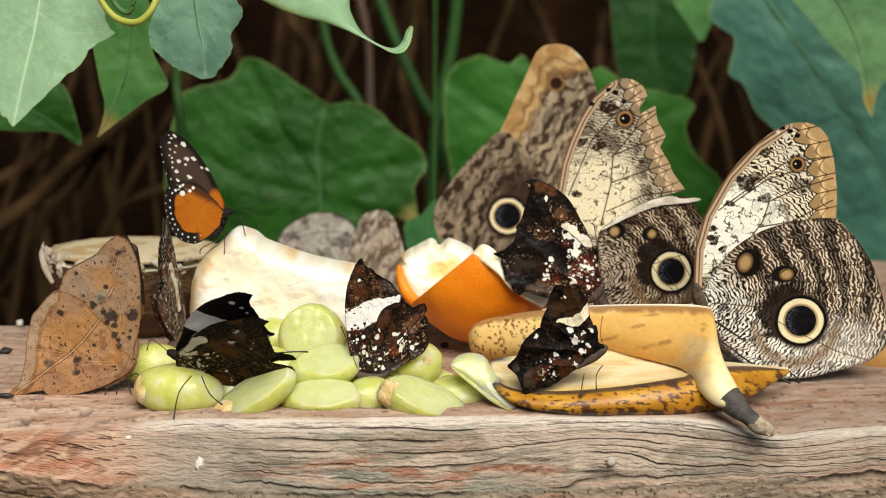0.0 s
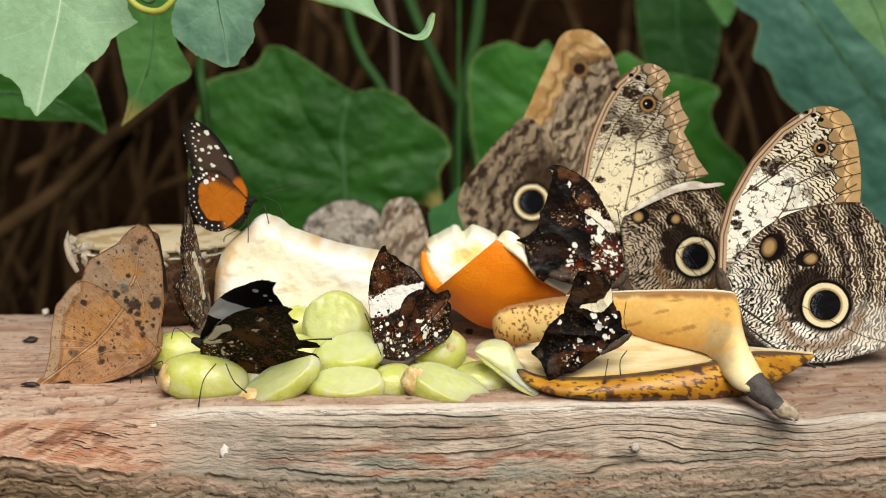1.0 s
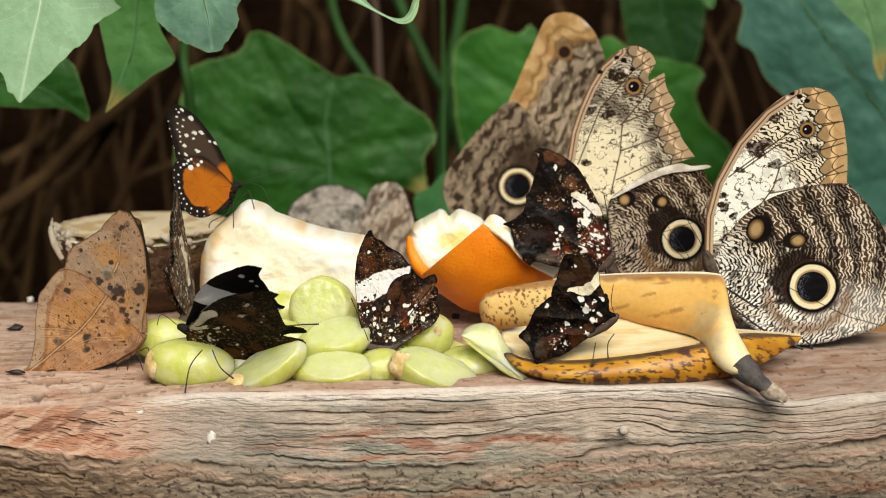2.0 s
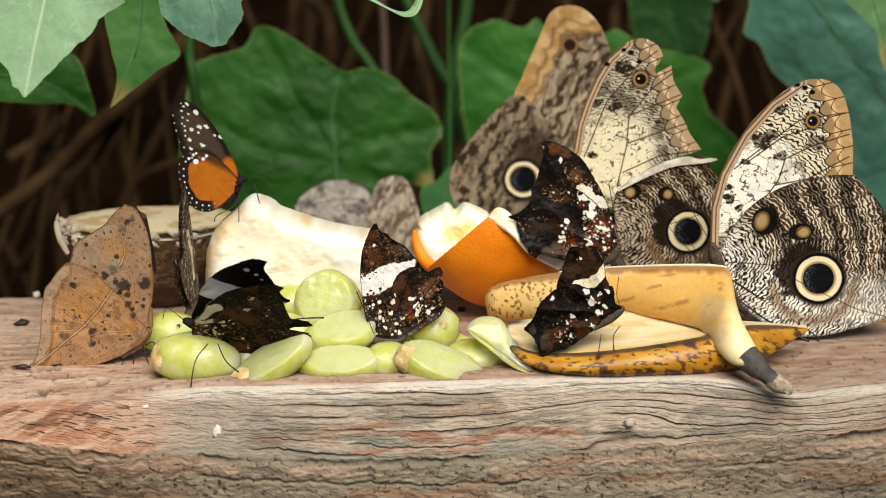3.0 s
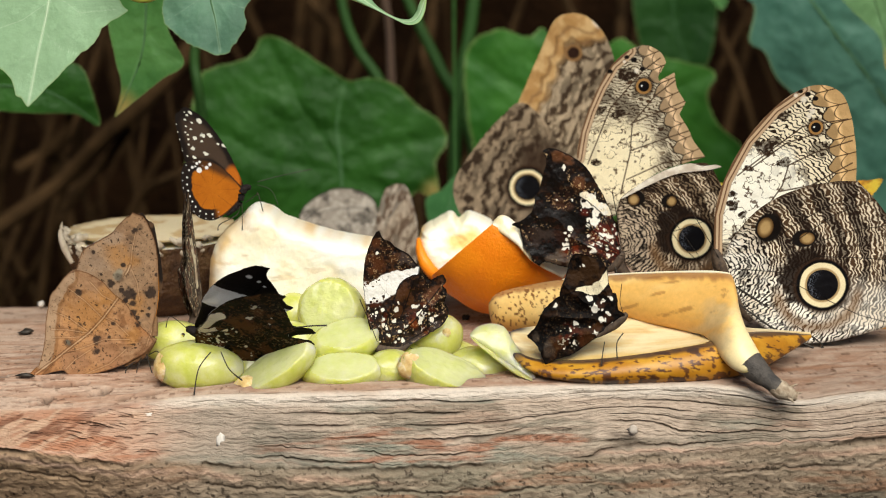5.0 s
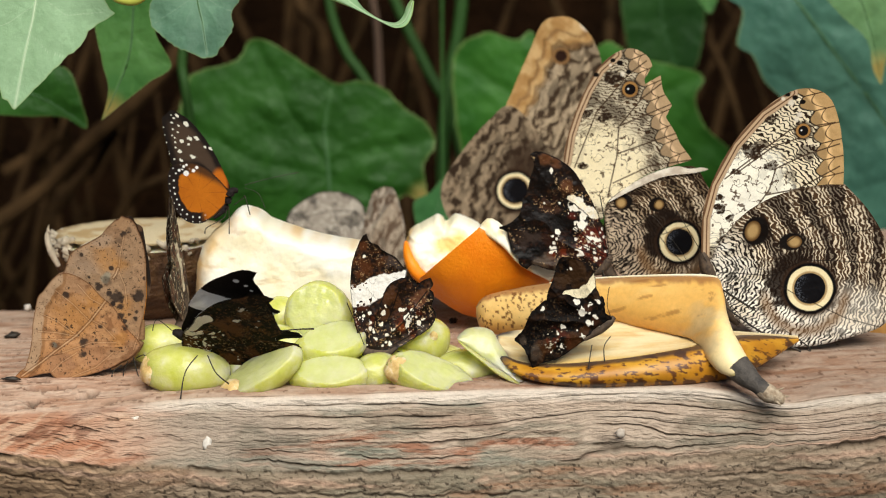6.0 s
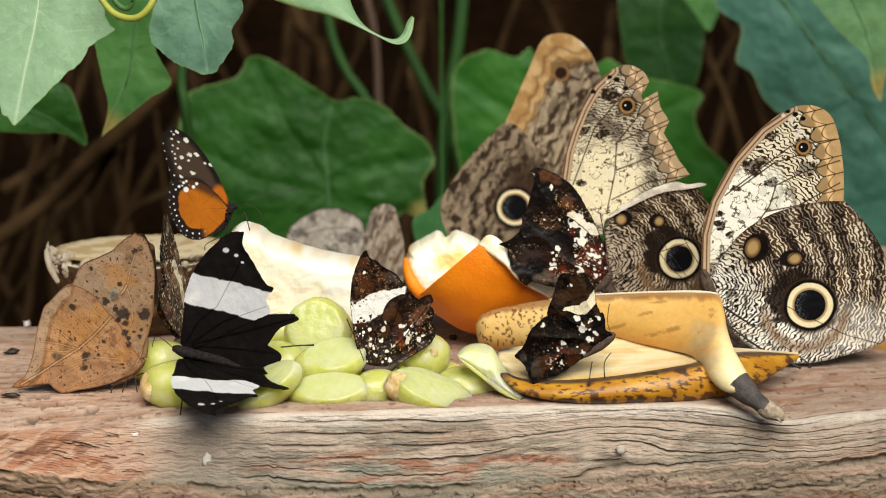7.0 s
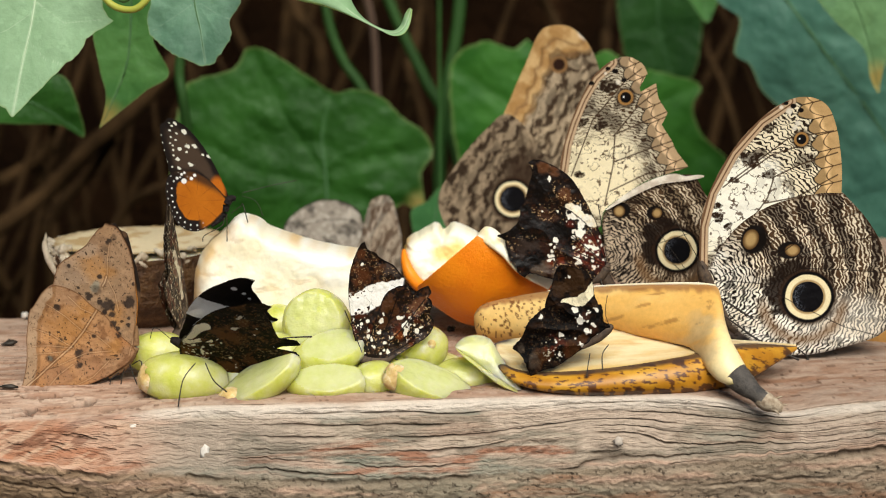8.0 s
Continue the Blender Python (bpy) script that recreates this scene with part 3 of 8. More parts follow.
def soft_owl(seed, margin, eye=None, radius=6.6, light=(0.50, 0.41, 0.30), dark=(0.075, 0.047, 0.028), small=None, pitch=5.2, tan=0.0, fade=26.0):
    """A worn owl butterfly underside: grey-brown clouds and scalloped dark bands that follow the outer margin."""
    def paint(u, v, rim):
        n = len(u)
        dm = along(u, v, margin)
        (ax, ay), (bx, by) = margin[0], margin[-1]
        way = ((u - ax) * (bx - ax) + (v - ay) * (by - ay)) / math.hypot(bx - ax, by - ay)
        scallop = 1.5 * np.abs(np.sin(np.pi * way / 7.2 + 1.6 * fbm(u * 0.08, v * 0.08, seed + 9)))
        c = lay(np.tile(rgb(*light), (n, 1)), rgb(*light) * 0.60, ease(0.38, 0.66, fbm(u * 0.10, v * 0.10, seed)))
        band = 0.5 + 0.5 * np.sin(2 * np.pi * ((dm - scallop) / pitch + 1.3 * fbm(u * 0.13, v * 0.13, seed + 1)))
        near = 1 - ease(fade * 0.45, fade, dm + 10 * (fbm(u * 0.1, v * 0.1, seed + 6) - 0.5))
        c = lay(c, rgb(*dark), ease(0.40, 0.85, band + 0.9 * (fbm(u * 0.35, v * 0.35, seed + 2) - 0.5)) * (0.25 + 0.65 * near))
        tick = ease(0.50, 0.66, fbm(u * 0.8 - 0.3 * v, v * 0.35, seed + 3, 3))
        c = lay(c, np.minimum(rgb(*light) * 1.45, 0.9), tick * 0.55)
        c = lay(c, rgb(*dark), ease(0.55, 0.68, fbm(u * 0.6 + 7, v * 0.45, seed + 4, 3)) * 0.55)
        if tan:
            edge = 1 - ease(7.0, 9.5, dm - scallop)
            rust = lay(np.tile(rgb(0.52, 0.33, 0.145), (n, 1)), rgb(0.68, 0.49, 0.26), ease(0.35, 0.65, fbm(u * 0.25, v * 0.25, seed + 8)))
            rust = lay(rust, rgb(0.23, 0.125, 0.055), (1 - ease(0.3, 1.1, np.abs(dm - 3.0 - scallop - 2 * fbm(u * 0.2, v * 0.2, seed + 41)))) * 0.5)
            rust = lay(rust, rgb(0.15, 0.08, 0.04), (1 - ease(0.3, 1.1, np.abs(dm - 6.6 - scallop - 2 * fbm(u * 0.2, v * 0.2, seed + 42)))) * 0.55)
            k = (edge * tan)[:, None]
            c = c * (1 - k) + rust * k
        if eye is not None:
            c = lay(c, rgb(0.070, 0.042, 0.026), (1 - ease(0.7, 1.7, np.hypot(u - eye[0] - radius * 0.7, (v - eye[1] - radius * 0.9) * 0.7) / radius)) * 0.85)
            c = eyespot(c, u, v, eye, radius, seed=seed)
        if small is not None:
            x, y, r = small
            d = np.hypot(u - x, v - y) / r
            c = lay(c, rgb(0.34, 0.21, 0.10), 1 - ease(1.2, 1.6, d))
            c = lay(c, rgb(0.06, 0.03, 0.02), 1 - ease(0.8, 1.1, d))
            c = lay(c, rgb(0.75, 0.68, 0.58), 1 - ease(2.0, 4.0, np.hypot(u - x - 10, v - y - 12)))
        return c
    return paint


# ---------------------------------------------------------------- the setting
ground_bm = bmesh.new()
bmesh.ops.create_grid(ground_bm, x_segments=60, y_segments=60, size=60)
for vert in ground_bm.verts:
    vert.co.z = 0.02 * noise.noise(vert.co * 0.7)
ground = tagged(part("ground", ground_bm, EARTH), "bare soil under the planting, shade put into its colour", "ground", kind="structure")
ground.location.z = -0.75


def earth_bank():
    """The rooty bank behind the bench, its shade put into the dark colour."""
    nx, nz = 220, 160
    x, z = np.meshgrid(np.linspace(-1.6, 1.6, nx), np.linspace(-0.9, 1.0, nz))
    y = 0.85 + 0.10 * fbm(x * 6, z * 4, 3) + 0.04 * fbm(x * 25, z * 12, 5)
    v = np.stack([x.ravel(), y.ravel(), z.ravel()], 1)
    i = (np.arange(nz - 1)[:, None] * nx + np.arange(nx - 1)[None]).ravel()
    f = np.stack([i, i + 1, i + nx + 1, i + nx], 1)
    return tagged(sheet("backdrop", v, f, EARTH), "brown earth and root bank, shade put into its dark colour", "bank", kind="structure")


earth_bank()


def slab():
    """The bench: a thick weathered plank. Its front is grooved along the grain, breaks off at a ledge and is splintered and red at one end."""
    x = np.concatenate([np.linspace(-0.34, -0.16, 90)[:-1], np.linspace(-0.16, 0.16, 1180), np.linspace(0.16, 0.34, 90)[1:]])
    nx = len(x)
    o = x * 0
    rim_y = 0.001 + 0.0022 * np.sin(x * 21) + 0.0010 * np.sin(x * 57 + 1) + 0.0018 * (fbm(x * 45, o, 6) - 0.5) + 0.0008 * (fbm(x * 260, o, 16) - 0.5)
    dip = 0.0062 * np.exp(-((x - 0.100) / 0.017) ** 2) + 0.003 * ease(0.105, 0.125, x)
    back_y = 0.145 + 0.012 * np.sin(x * 9) + 0.12 * ease(0.0, 0.05, x)
    left = ease(-0.068, -0.122, x + 0.012 * (fbm(x * 60, o, 21) - 0.5))
    ledge = np.interp(x, (-0.34, -0.15, -0.131, -0.097, -0.070, -0.047, -0.006, 0.020, 0.053, 0.086, 0.130, 0.34), (0.009, 0.0095, 0.0115, 0.0172, 0.0193, 0.0207, 0.0218, 0.0212, 0.0200, 0.0182, 0.0155, 0.015))
    ledge = ledge + 0.0013 * (fbm(x * 90, o, 87) - 0.5) + 0.0016 * (fbm(x * 330, o, 89) - 0.5)
    rows = []
    for s in np.linspace(0.0, 1.0, 130) ** 0.7:
        y = back_y + (rim_y - back_y) * s
        z = 0.0010 * (fbm(x * 40, y * 190, 2) - 0.5) + 0.0006 * (fbm(x * 160, y * 420, 12) - 0.5) - dip * ease(0.78, 1.0, s) * 0.95
        z = z - 0.0012 * ease(0.95, 1.0, s) ** 2 - 0.0040 * left * ease(0.80, 1.0, s)
        pit = ease(0.60, 0.70, fbm(x * 120, y * 260, 61)) * ease(0.6, 0.9, s) * (0.15 + left)
        rows.append((y, z - 0.0016 * pit, 1.0 * s + o, 0.8 * pit))
    for s in np.linspace(0.0, 1.0, 210)[1:]:
        z = -0.0012 - dip * (1 - s) - 0.0040 * left * (1 - s) - ledge * s
        # the rounded lip, then long wavy grooves between harder ridges
        lip = ease(0.0, 0.05, s)
        slope = np.interp(x, (-0.05, 0.0, 0.04, 0.10), (-2.0, 2.0, 9.0, 4.0))
        bend = s * 6.4 + 2.6 * (fbm(x * 11 + 3, s * 1.1, 9) - 0.5) + slope * x + 0.5 * (fbm(x * 55, s * 5, 19) - 0.5) + 1.4 * np.exp(-(((x - 0.045) / 0.02) ** 2 + ((s - 0.62) / 0.25) ** 2))
        near = np.abs(np.mod(bend, 1) - 0.5)
        strong = ease(0.28, 0.52, fbm(x * 38 + np.floor(bend) * 7.3, np.floor(bend) + o, 27))
        field = ease(-0.058, -0.040, x + 0.010 * s) * (1 - 0.65 * ease(0.095, 0.12, x)) * ease(0.06, 0.16, s + 0.10 * (fbm(x * 26, o, 18) - 0.35))
        width = 0.04 + 0.08 * fbm(x * 70, bend, 25)
        groove = np.exp(-(near / width) ** 2) * (0.15 + 0.85 * strong) * (0.08 + 0.92 * field) * (1 - left)
        hair = (1 - np.abs(2 * np.mod(bend * 3.1 + 0.6 * fbm(x * 80, s * 9, 29), 1) - 1)) ** 4 * (1 - left) * ease(0.35, 0.6, fbm(x * 60, s * 6, 28))
        # splintered fibres running down and across at the red end
        way = s * 1.1 - (x + 0.13) * 14
        fibre = (fbm(x * 40 + 20 * s, way * 52, 36, 4) - 0.5) * left
        chip = ease(0.66, 0.71, fbm(x * 110 + 9, way * 9, 38)) * (0.15 + left * ease(0.1, 0.25, s))
        lump = fbm(x * 24, s * 2.2, 4) - 0.5
        y = rim_y - 0.0016 * lip - 0.0042 * s + 0.00095 * groove + 0.00020 * hair + 0.0020 * lump + 0.0010 * (fbm(x * 90, s * 7, 35) - 0.5) + 0.0005 * (fbm(x * 300, s * 30, 33) - 0.5)
        y = y - 0.010 * left * s + 0.0015 * fibre + 0.0011 * chip
        rows.append((y, z, 1 + s + o, np.clip(groove * 0.75 + 0.22 * hair + 0.6 * chip, 0, 1)))
    for s in np.linspace(0.0, 1.0, 110)[1:]:
        z = -0.0012 - ledge - 0.0004 - 0.036 * s + 0.0012 * (fbm(x * 70, o + 3, 88) - 0.5) * (1 - s)
        gape = 0.10 + 1.0 * ease(0.42, 0.64, fbm(x * 42, o, 8))
        crack = np.exp(-((s - 0.02) / 0.030) ** 2) * gape
        second = np.exp(-((s - 0.17 - 0.10 * fbm(x * 30, o, 17)) / 0.012) ** 2) * ease(0.42, 0.60, fbm(x * 33 + 8, o, 18))
        y = rim_y - 0.0062 - 0.010 * left + 0.0016 * crack + 0.0007 * second + (0.007 + 0.020 * left) * s ** 1.25 + 0.0018 * (fbm(x * 70, s * 5, 14) - 0.5) + 0.0011 * (fbm(x * 210, s * 14, 39) - 0.5) + 0.0007 * (fbm(x * 480, s * 40, 40) - 0.5)
        rows.append((y, z, 2 + s + o, np.clip(0.6 * crack + 0.5 * second, 0, 1)))
    rows.append((back_y, -0.064 + o, 3 + o, o))
    rows.append((rows[0][0], rows[0][1], 4 + o, o))
    v = np.concatenate([np.stack([x, r[0], r[1]], 1) for r in rows])
    zone = np.concatenate([r[2] for r in rows])
    grime_shade = np.concatenate([r[3] for r in rows])
    red_end = np.tile(left, len(rows))
    m = len(rows)
    i = (np.arange(m - 1)[:, None] * nx + np.arange(nx - 1)[None]).ravel()
    f = np.stack([i, i + nx, i + nx + 1, i + 1], 1)
    u, w, zz = v[:, 0] * 1000, v[:, 1] * 1000, v[:, 2] * 1000
    n = len(u)
    # sanded pinkish top
    t = np.tile(rgb(0.50, 0.335, 0.245), (n, 1))
    t = lay(t, rgb(0.58, 0.44, 0.35), ease(0.40, 0.62, fbm(u * 0.03, w * 0.22, 3)))
    t = lay(t, rgb(0.38, 0.20, 0.12), ease(0.52, 0.72, fbm(u * 0.05 + 9, w * 0.35, 5)) * 0.7)
    t = lay(t, rgb(0.14, 0.075, 0.045), ease(0.68, 0.74, fbm(u * 0.35, w * 0.9, 63)) * 0.8)
    t = lay(t, rgb(0.64, 0.50, 0.40), ease(0.54, 0.70, fbm(u * 0.10, w * 1.3, 65)) * 0.6)
    t = lay(t, rgb(0.28, 0.14, 0.085), ease(0.56, 0.72, fbm(u * 0.12 + 5, w * 1.6, 66)) * 0.45)
    # grey weathered front with pink, cream and greenish streaks along the grain
    warp = 5 * fbm(u * 0.012, zz * 0.08, 77)
    g = lay(np.tile(rgb(0.42, 0.350, 0.275), (n, 1)), rgb(0.33, 0.295, 0.235), ease(0.38, 0.62, fbm(u * 0.020, zz * 0.12 + 0.3 * warp, 41)))
    g = lay(g, rgb(0.54, 0.40, 0.31), ease(0.46, 0.64, fbm(u * 0.022 + 31, zz * 0.30 + 0.5 * warp, 43)) * 0.85)
    g = lay(g, rgb(0.29, 0.31, 0.255), ease(0.47, 0.62, fbm(u * 0.025 + 90, zz * 0.22, 49)) * 0.8)
    g = lay(g, rgb(0.42, 0.19, 0.115), ease(0.60, 0.72, fbm(u * 0.035 + 60, zz * 0.24, 47)) * 0.85)
    g = lay(g, rgb(0.62, 0.53, 0.43), ease(0.52, 0.68, fbm(u * 0.06, zz * 0.75 + warp, 57)) * 0.65)
    g = lay(g, rgb(0.20, 0.15, 0.11), ease(0.58, 0.72, fbm(u * 0.09 + 7, zz * 1.1 + warp, 58)) * 0.28)
    g = lay(g, rgb(0.60, 0.50, 0.40), ease(0.58, 0.74, fbm(u * 0.5 + 3, zz * 1.3, 91, 3)) * 0.35)
    g = lay(g, rgb(0.15, 0.10, 0.07), ease(0.66, 0.76, fbm(u * 0.7 + 9, zz * 0.9, 93, 3)) * 0.30)
    pale_area = ease(0.50, 0.60, fbm(u * 0.045 + 12, zz * 0.14, 101)) * ease(2.0, 1.75, zone)
    g = lay(g, rgb(0.68, 0.56, 0.46), pale_area * 0.75)
    g = lay(g, rgb(0.52, 0.255, 0.150), red_end * (0.45 + 0.7 * fbm(u * 0.16 + 0.1 * zz, zz * 0.35 - 0.1 * u, 73)))
    g = lay(g, rgb(0.66, 0.47, 0.34), red_end * ease(0.50, 0.66, fbm(u * 0.10 + 0.08 * zz + 3, zz * 0.6 - 0.2 * u, 75)) * 0.8)
    g = lay(g, rgb(0.20, 0.075, 0.040), red_end * ease(0.58, 0.70, fbm(u * 0.12 + 8, zz * 0.5 - 0.16 * u, 76)) * 0.7)
    # light catching the top rim, painted as a pale highlight
    rim_highlight = (1 - ease(0.02, 0.17, np.abs(zone - 1.07 - 0.07 * (fbm(u * 0.06, u * 0, 80) - 0.5)))) * ease(0.22, 0.42, fbm(u * 0.03, zz * 0.05, 81)) * (1 - red_end)
    g = lay(g, rgb(0.86, 0.78, 0.69), rim_highlight * 0.95)
    g = lay(g, rgb(0.30, 0.265, 0.22), (1 - ease(14, 30, np.abs(u + 66))) * (1 - red_end) * ease(1.10, 1.30, zone) * 0.4)
    low = ease(1.99, 2.02, zone)
    g = lay(g, rgb(0.38, 0.29, 0.19), low * (0.45 + 0.3 * red_end))
    g = lay(g, rgb(0.52, 0.37, 0.24), low * ease(-92, -116, u + 10 * fbm(u * 0.1, zz * 0.2, 84)) * (0.6 + 0.4 * fbm(u * 0.2, zz * 0.2, 85)))
    g = lay(g, rgb(0.05, 0.035, 0.025), low * ease(0.68, 0.73, fbm(u * 0.7, zz * 0.9, 86)) * 0.8)
    lip = (1 - ease(0.0, 0.05, np.abs(zone - 2.10))) * ease(0.40, 0.56, fbm(u * 0.07, zz * 0.2, 83))
    g = lay(g, rgb(0.70, 0.49, 0.37), lip * 0.9)
    edge = (1 - ease(0.0, 0.05, np.abs(zone - 1.965))) * ease(0.35, 0.55, fbm(u * 0.05, zz * 0.1, 103))
    g = lay(g, rgb(0.68, 0.47, 0.36), edge * 0.8)
    on_top = 1 - ease(0.985, 1.03, zone)
    t = g * (1 - on_top[:, None]) + t * on_top[:, None]
    # grime, and shade painted into the colour of grooves, chips and cracks
    t = lay(t, rgb(0.065, 0.043, 0.031), grime_shade * 0.82)
    ob = sheet("wooden_slab", v, f, WOOD, None, t * np.array([0.84, 0.80, 0.755]) * (1 + 0.17 * red_end - 0.16 * ease(30, 110, u))[:, None] * 0.96)
    return tagged(ob, "weathered reddish-grey wooden slab used as a feeding bench", "bench", kind="structure")


slab()
stump_bm = bmesh.new()
bmesh.ops.create_cone(stump_bm, cap_ends=True, segments=40, radius1=0.17, radius2=0.13, depth=0.69)
stump = tagged(part("stump", stump_bm, BARK), "rough brown stump carrying the wooden slab", "stump", kind="structure")
stump.location = (0.02, 0.12, -0.064 - 0.35)


# ---------------------------------------------------------------- leaves
def leaf(at, outline, centre, veins, colours, label, turn=(0, 0, 0), bulge=4.0, seed=0, ragged=0.02, vein_w=0.5, tip=None, sharp=(), n=260, rings=40, stalk=(0.0, 0.12), lean=0.0, faint=0.0):
    ob = thing("leaf", at, label, "leaf", "leaves round the bench", turn)
    dark, light, vein = (rgb(*c) for c in colours)

    def paint(u, v, rim):
        c = lay(np.tile(dark, (len(u), 1)), light, ease(0.3, 0.7, fbm(u * 0.05, v * 0.05, seed)))
        d = np.full(len(u), 1e9)
        for k, line in enumerate(veins):
            d = np.minimum(d, along(u, v, line) * (1.0 if k == 0 else 1.7) + (0.0 if k == 0 else faint))
        c = lay(c, vein, (1 - ease(vein_w * 0.5, vein_w * 1.5, d)) * 0.75)
        if tip is not None:
            c = lay(c, rgb(0.35, 0.28, 0.08), 1 - ease(3, 12, np.hypot(u - tip[0], v - tip[1])))
        c = lay(c, rgb(0.25, 0.33, 0.10), ease(0.975, 1.0, rim) * 0.6)
        c = lay(c, light * 1.25, ease(0.62, 0.70, fbm(u * 0.35, v * 0.35, seed + 7)) * 0.25)
        return c

    def relief(u, v, rim):
        d = np.full(len(u), 1e9)
        for line in veins:
            d = np.minimum(d, along(u, v, line))
        size = np.hypot(u - centre[0], v - centre[1])
        return bulge * (0.02 * size * size / 25 * 0.3 + 1.2 * (fbm(u * 0.04, v * 0.04, seed + 3) - 0.5)) - 0.35 * bulge * ease(0, 6, d) * 0.5 + lean * v + 0.4 * (fbm(u * 0.2, v * 0.2, seed + 5) - 0.5) * bulge * 0.5

    blade("blade", outline, centre, paint, LEAF, ob, n=n, rings=rings, relief=relief, ragged=ragged, seed=seed, sharp=sharp)
    # raised midrib, and the stalk that carries the leaf from the bank behind
    rib = np.array(smooth_line([(*q, 0) for q in veins[0]], 16))[:, :2]
    h = relief(rib[:, 0], rib[:, 1], rib[:, 0] * 0)
    r = vein_w * 0.0007
    rib_look = RIBS if sum(colours[1]) > 0.85 else DARK_RIBS
    tube("midrib", [(a * 0.001, (b - vein_w * 0.25) * 0.001, c * 0.001) for (a, c), b in zip(rib, h)], [r * 1.3, r * 0.8, r * 0.2], rib_look, ob, sides=6, n=24)
    u0, v0 = rib[0] * 0.001
    back = 0.88 - at[1]
    tube("stalk", [(u0, h[0] * 0.001, v0), (u0 + stalk[0] * 0.25, back * 0.12, v0 + stalk[1] * 0.35), (u0 + stalk[0] * 0.7, back * 0.5, v0 + stalk[1]), (u0 + stalk[0], back, v0 + stalk[1] * 1.1)],
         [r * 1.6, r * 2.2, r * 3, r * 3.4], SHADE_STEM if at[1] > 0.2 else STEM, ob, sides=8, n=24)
    return ob


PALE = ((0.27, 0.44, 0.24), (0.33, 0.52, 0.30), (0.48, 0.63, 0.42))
# the next two greens are darkened: the planting's shade is in the colour
MID_SHADE = ((0.018, 0.078, 0.008), (0.030, 0.116, 0.014), (0.046, 0.135, 0.030))
DEEP_SHADE = ((0.014, 0.06, 0.010), (0.024, 0.085, 0.016), (0.035, 0.11, 0.03))
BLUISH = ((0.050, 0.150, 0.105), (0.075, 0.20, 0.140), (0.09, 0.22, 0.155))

# sharp pale leaf with a toothed edge hanging over the bench
leaf((-0.1271, 0.0600, 0.1153), [(-15.5, 14.1), (4.0, 15.9), (18.8, 5.3), (21.3, -3.5), (24.4, -6.7), (16.6, -11.5), (13.8, -16.0), (8.3, -20.5), (0.0, -28.5), (-6.8, -35.3), (-10.8, -31.2), (-12.4, -26.7), (-16.8, -23.1), (-29.1, -16.0), (-33.8, 0.0)],
     (-1.9, -3.5), [[(1.3, 12.4), (-1.6, -7.1), (-3.8, -17.8), (-6.8, -34.6)], [(-0.7, 0.0), (8.7, -7.1), (21.2, -6.2)], [(-1.2, -3.5), (-9.2, -8.9), (-20.0, -12.4)], [(-2.5, -12.4), (3.0, -17.8), (8.3, -19.6)]],
     PALE, "pale green lobed leaf with toothed edge hanging over the bench", faint=0.35, lean=0.35, bulge=2.6, seed=1, ragged=0.05, vein_w=0.45, sharp=(4, 9))
# second pale leaf, rounded and toothed; half shade put into its darker greens
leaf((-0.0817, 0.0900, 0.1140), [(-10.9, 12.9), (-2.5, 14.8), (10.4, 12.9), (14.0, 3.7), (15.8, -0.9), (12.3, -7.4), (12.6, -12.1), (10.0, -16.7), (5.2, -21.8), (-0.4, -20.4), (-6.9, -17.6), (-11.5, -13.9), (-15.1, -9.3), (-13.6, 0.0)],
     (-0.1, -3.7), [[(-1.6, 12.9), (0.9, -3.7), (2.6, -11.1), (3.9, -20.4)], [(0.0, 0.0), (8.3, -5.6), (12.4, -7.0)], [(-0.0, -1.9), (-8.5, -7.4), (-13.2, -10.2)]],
     ((0.09, 0.20, 0.125), (0.14, 0.28, 0.175), (0.24, 0.38, 0.26)), "grey-green toothed leaf above the bench, half shade put into its colour", faint=0.3, lean=0.3, bulge=4.0, seed=2, ragged=0.06, vein_w=0.4)
# curled leaf at the top
CURL_AT = (-0.0350, 0.0640, 0.1149)
curl = thing("leaf", CURL_AT, "light green leaf with a curled tip above the bench", "leaf", "leaves round the bench")
curl_top = inside([(-0.0565, 0.07, 0.131), (-0.0401, 0.066, 0.1293), (-0.0307, 0.064, 0.1231), (-0.0291, 0.062, 0.1152), (-0.0257, 0.062, 0.1088), (-0.0201, 0.063, 0.1047), (-0.0156, 0.065, 0.1035), (-0.0132, 0.067, 0.1053), (-0.0119, 0.068, 0.1085), (-0.0105, 0.069, 0.1104)], CURL_AT)
curl_low = inside([(-0.0688, 0.066, 0.1266), (-0.0562, 0.064, 0.118), (-0.0462, 0.061, 0.114), (-0.0363, 0.059, 0.1115), (-0.0274, 0.058, 0.108), (-0.0206, 0.058, 0.1046), (-0.0159, 0.059, 0.1022), (-0.0123, 0.061, 0.1025), (-0.0102, 0.064, 0.1055), (-0.0094, 0.067, 0.11)], CURL_AT)


def curl_paint(t, c, q):
    k = lay(np.tile(rgb(0.30, 0.50, 0.26), (len(t), 1)), rgb(0.38, 0.58, 0.32), ease(0.3, 0.7, fbm(q[:, 0] * 0.12, q[:, 2] * 0.12, 3)))
    k = lay(k, rgb(0.45, 0.62, 0.20), ease(0.86, 0.97, c) * 0.8)
    k = lay(k, rgb(0.46, 0.62, 0.38), (1 - ease(0.01, 0.03, np.abs(c - 0.45))) * 0.6)
    return lay(k, rgb(0.30, 0.42, 0.10), ease(0.85, 1.0, t) * 0.6)


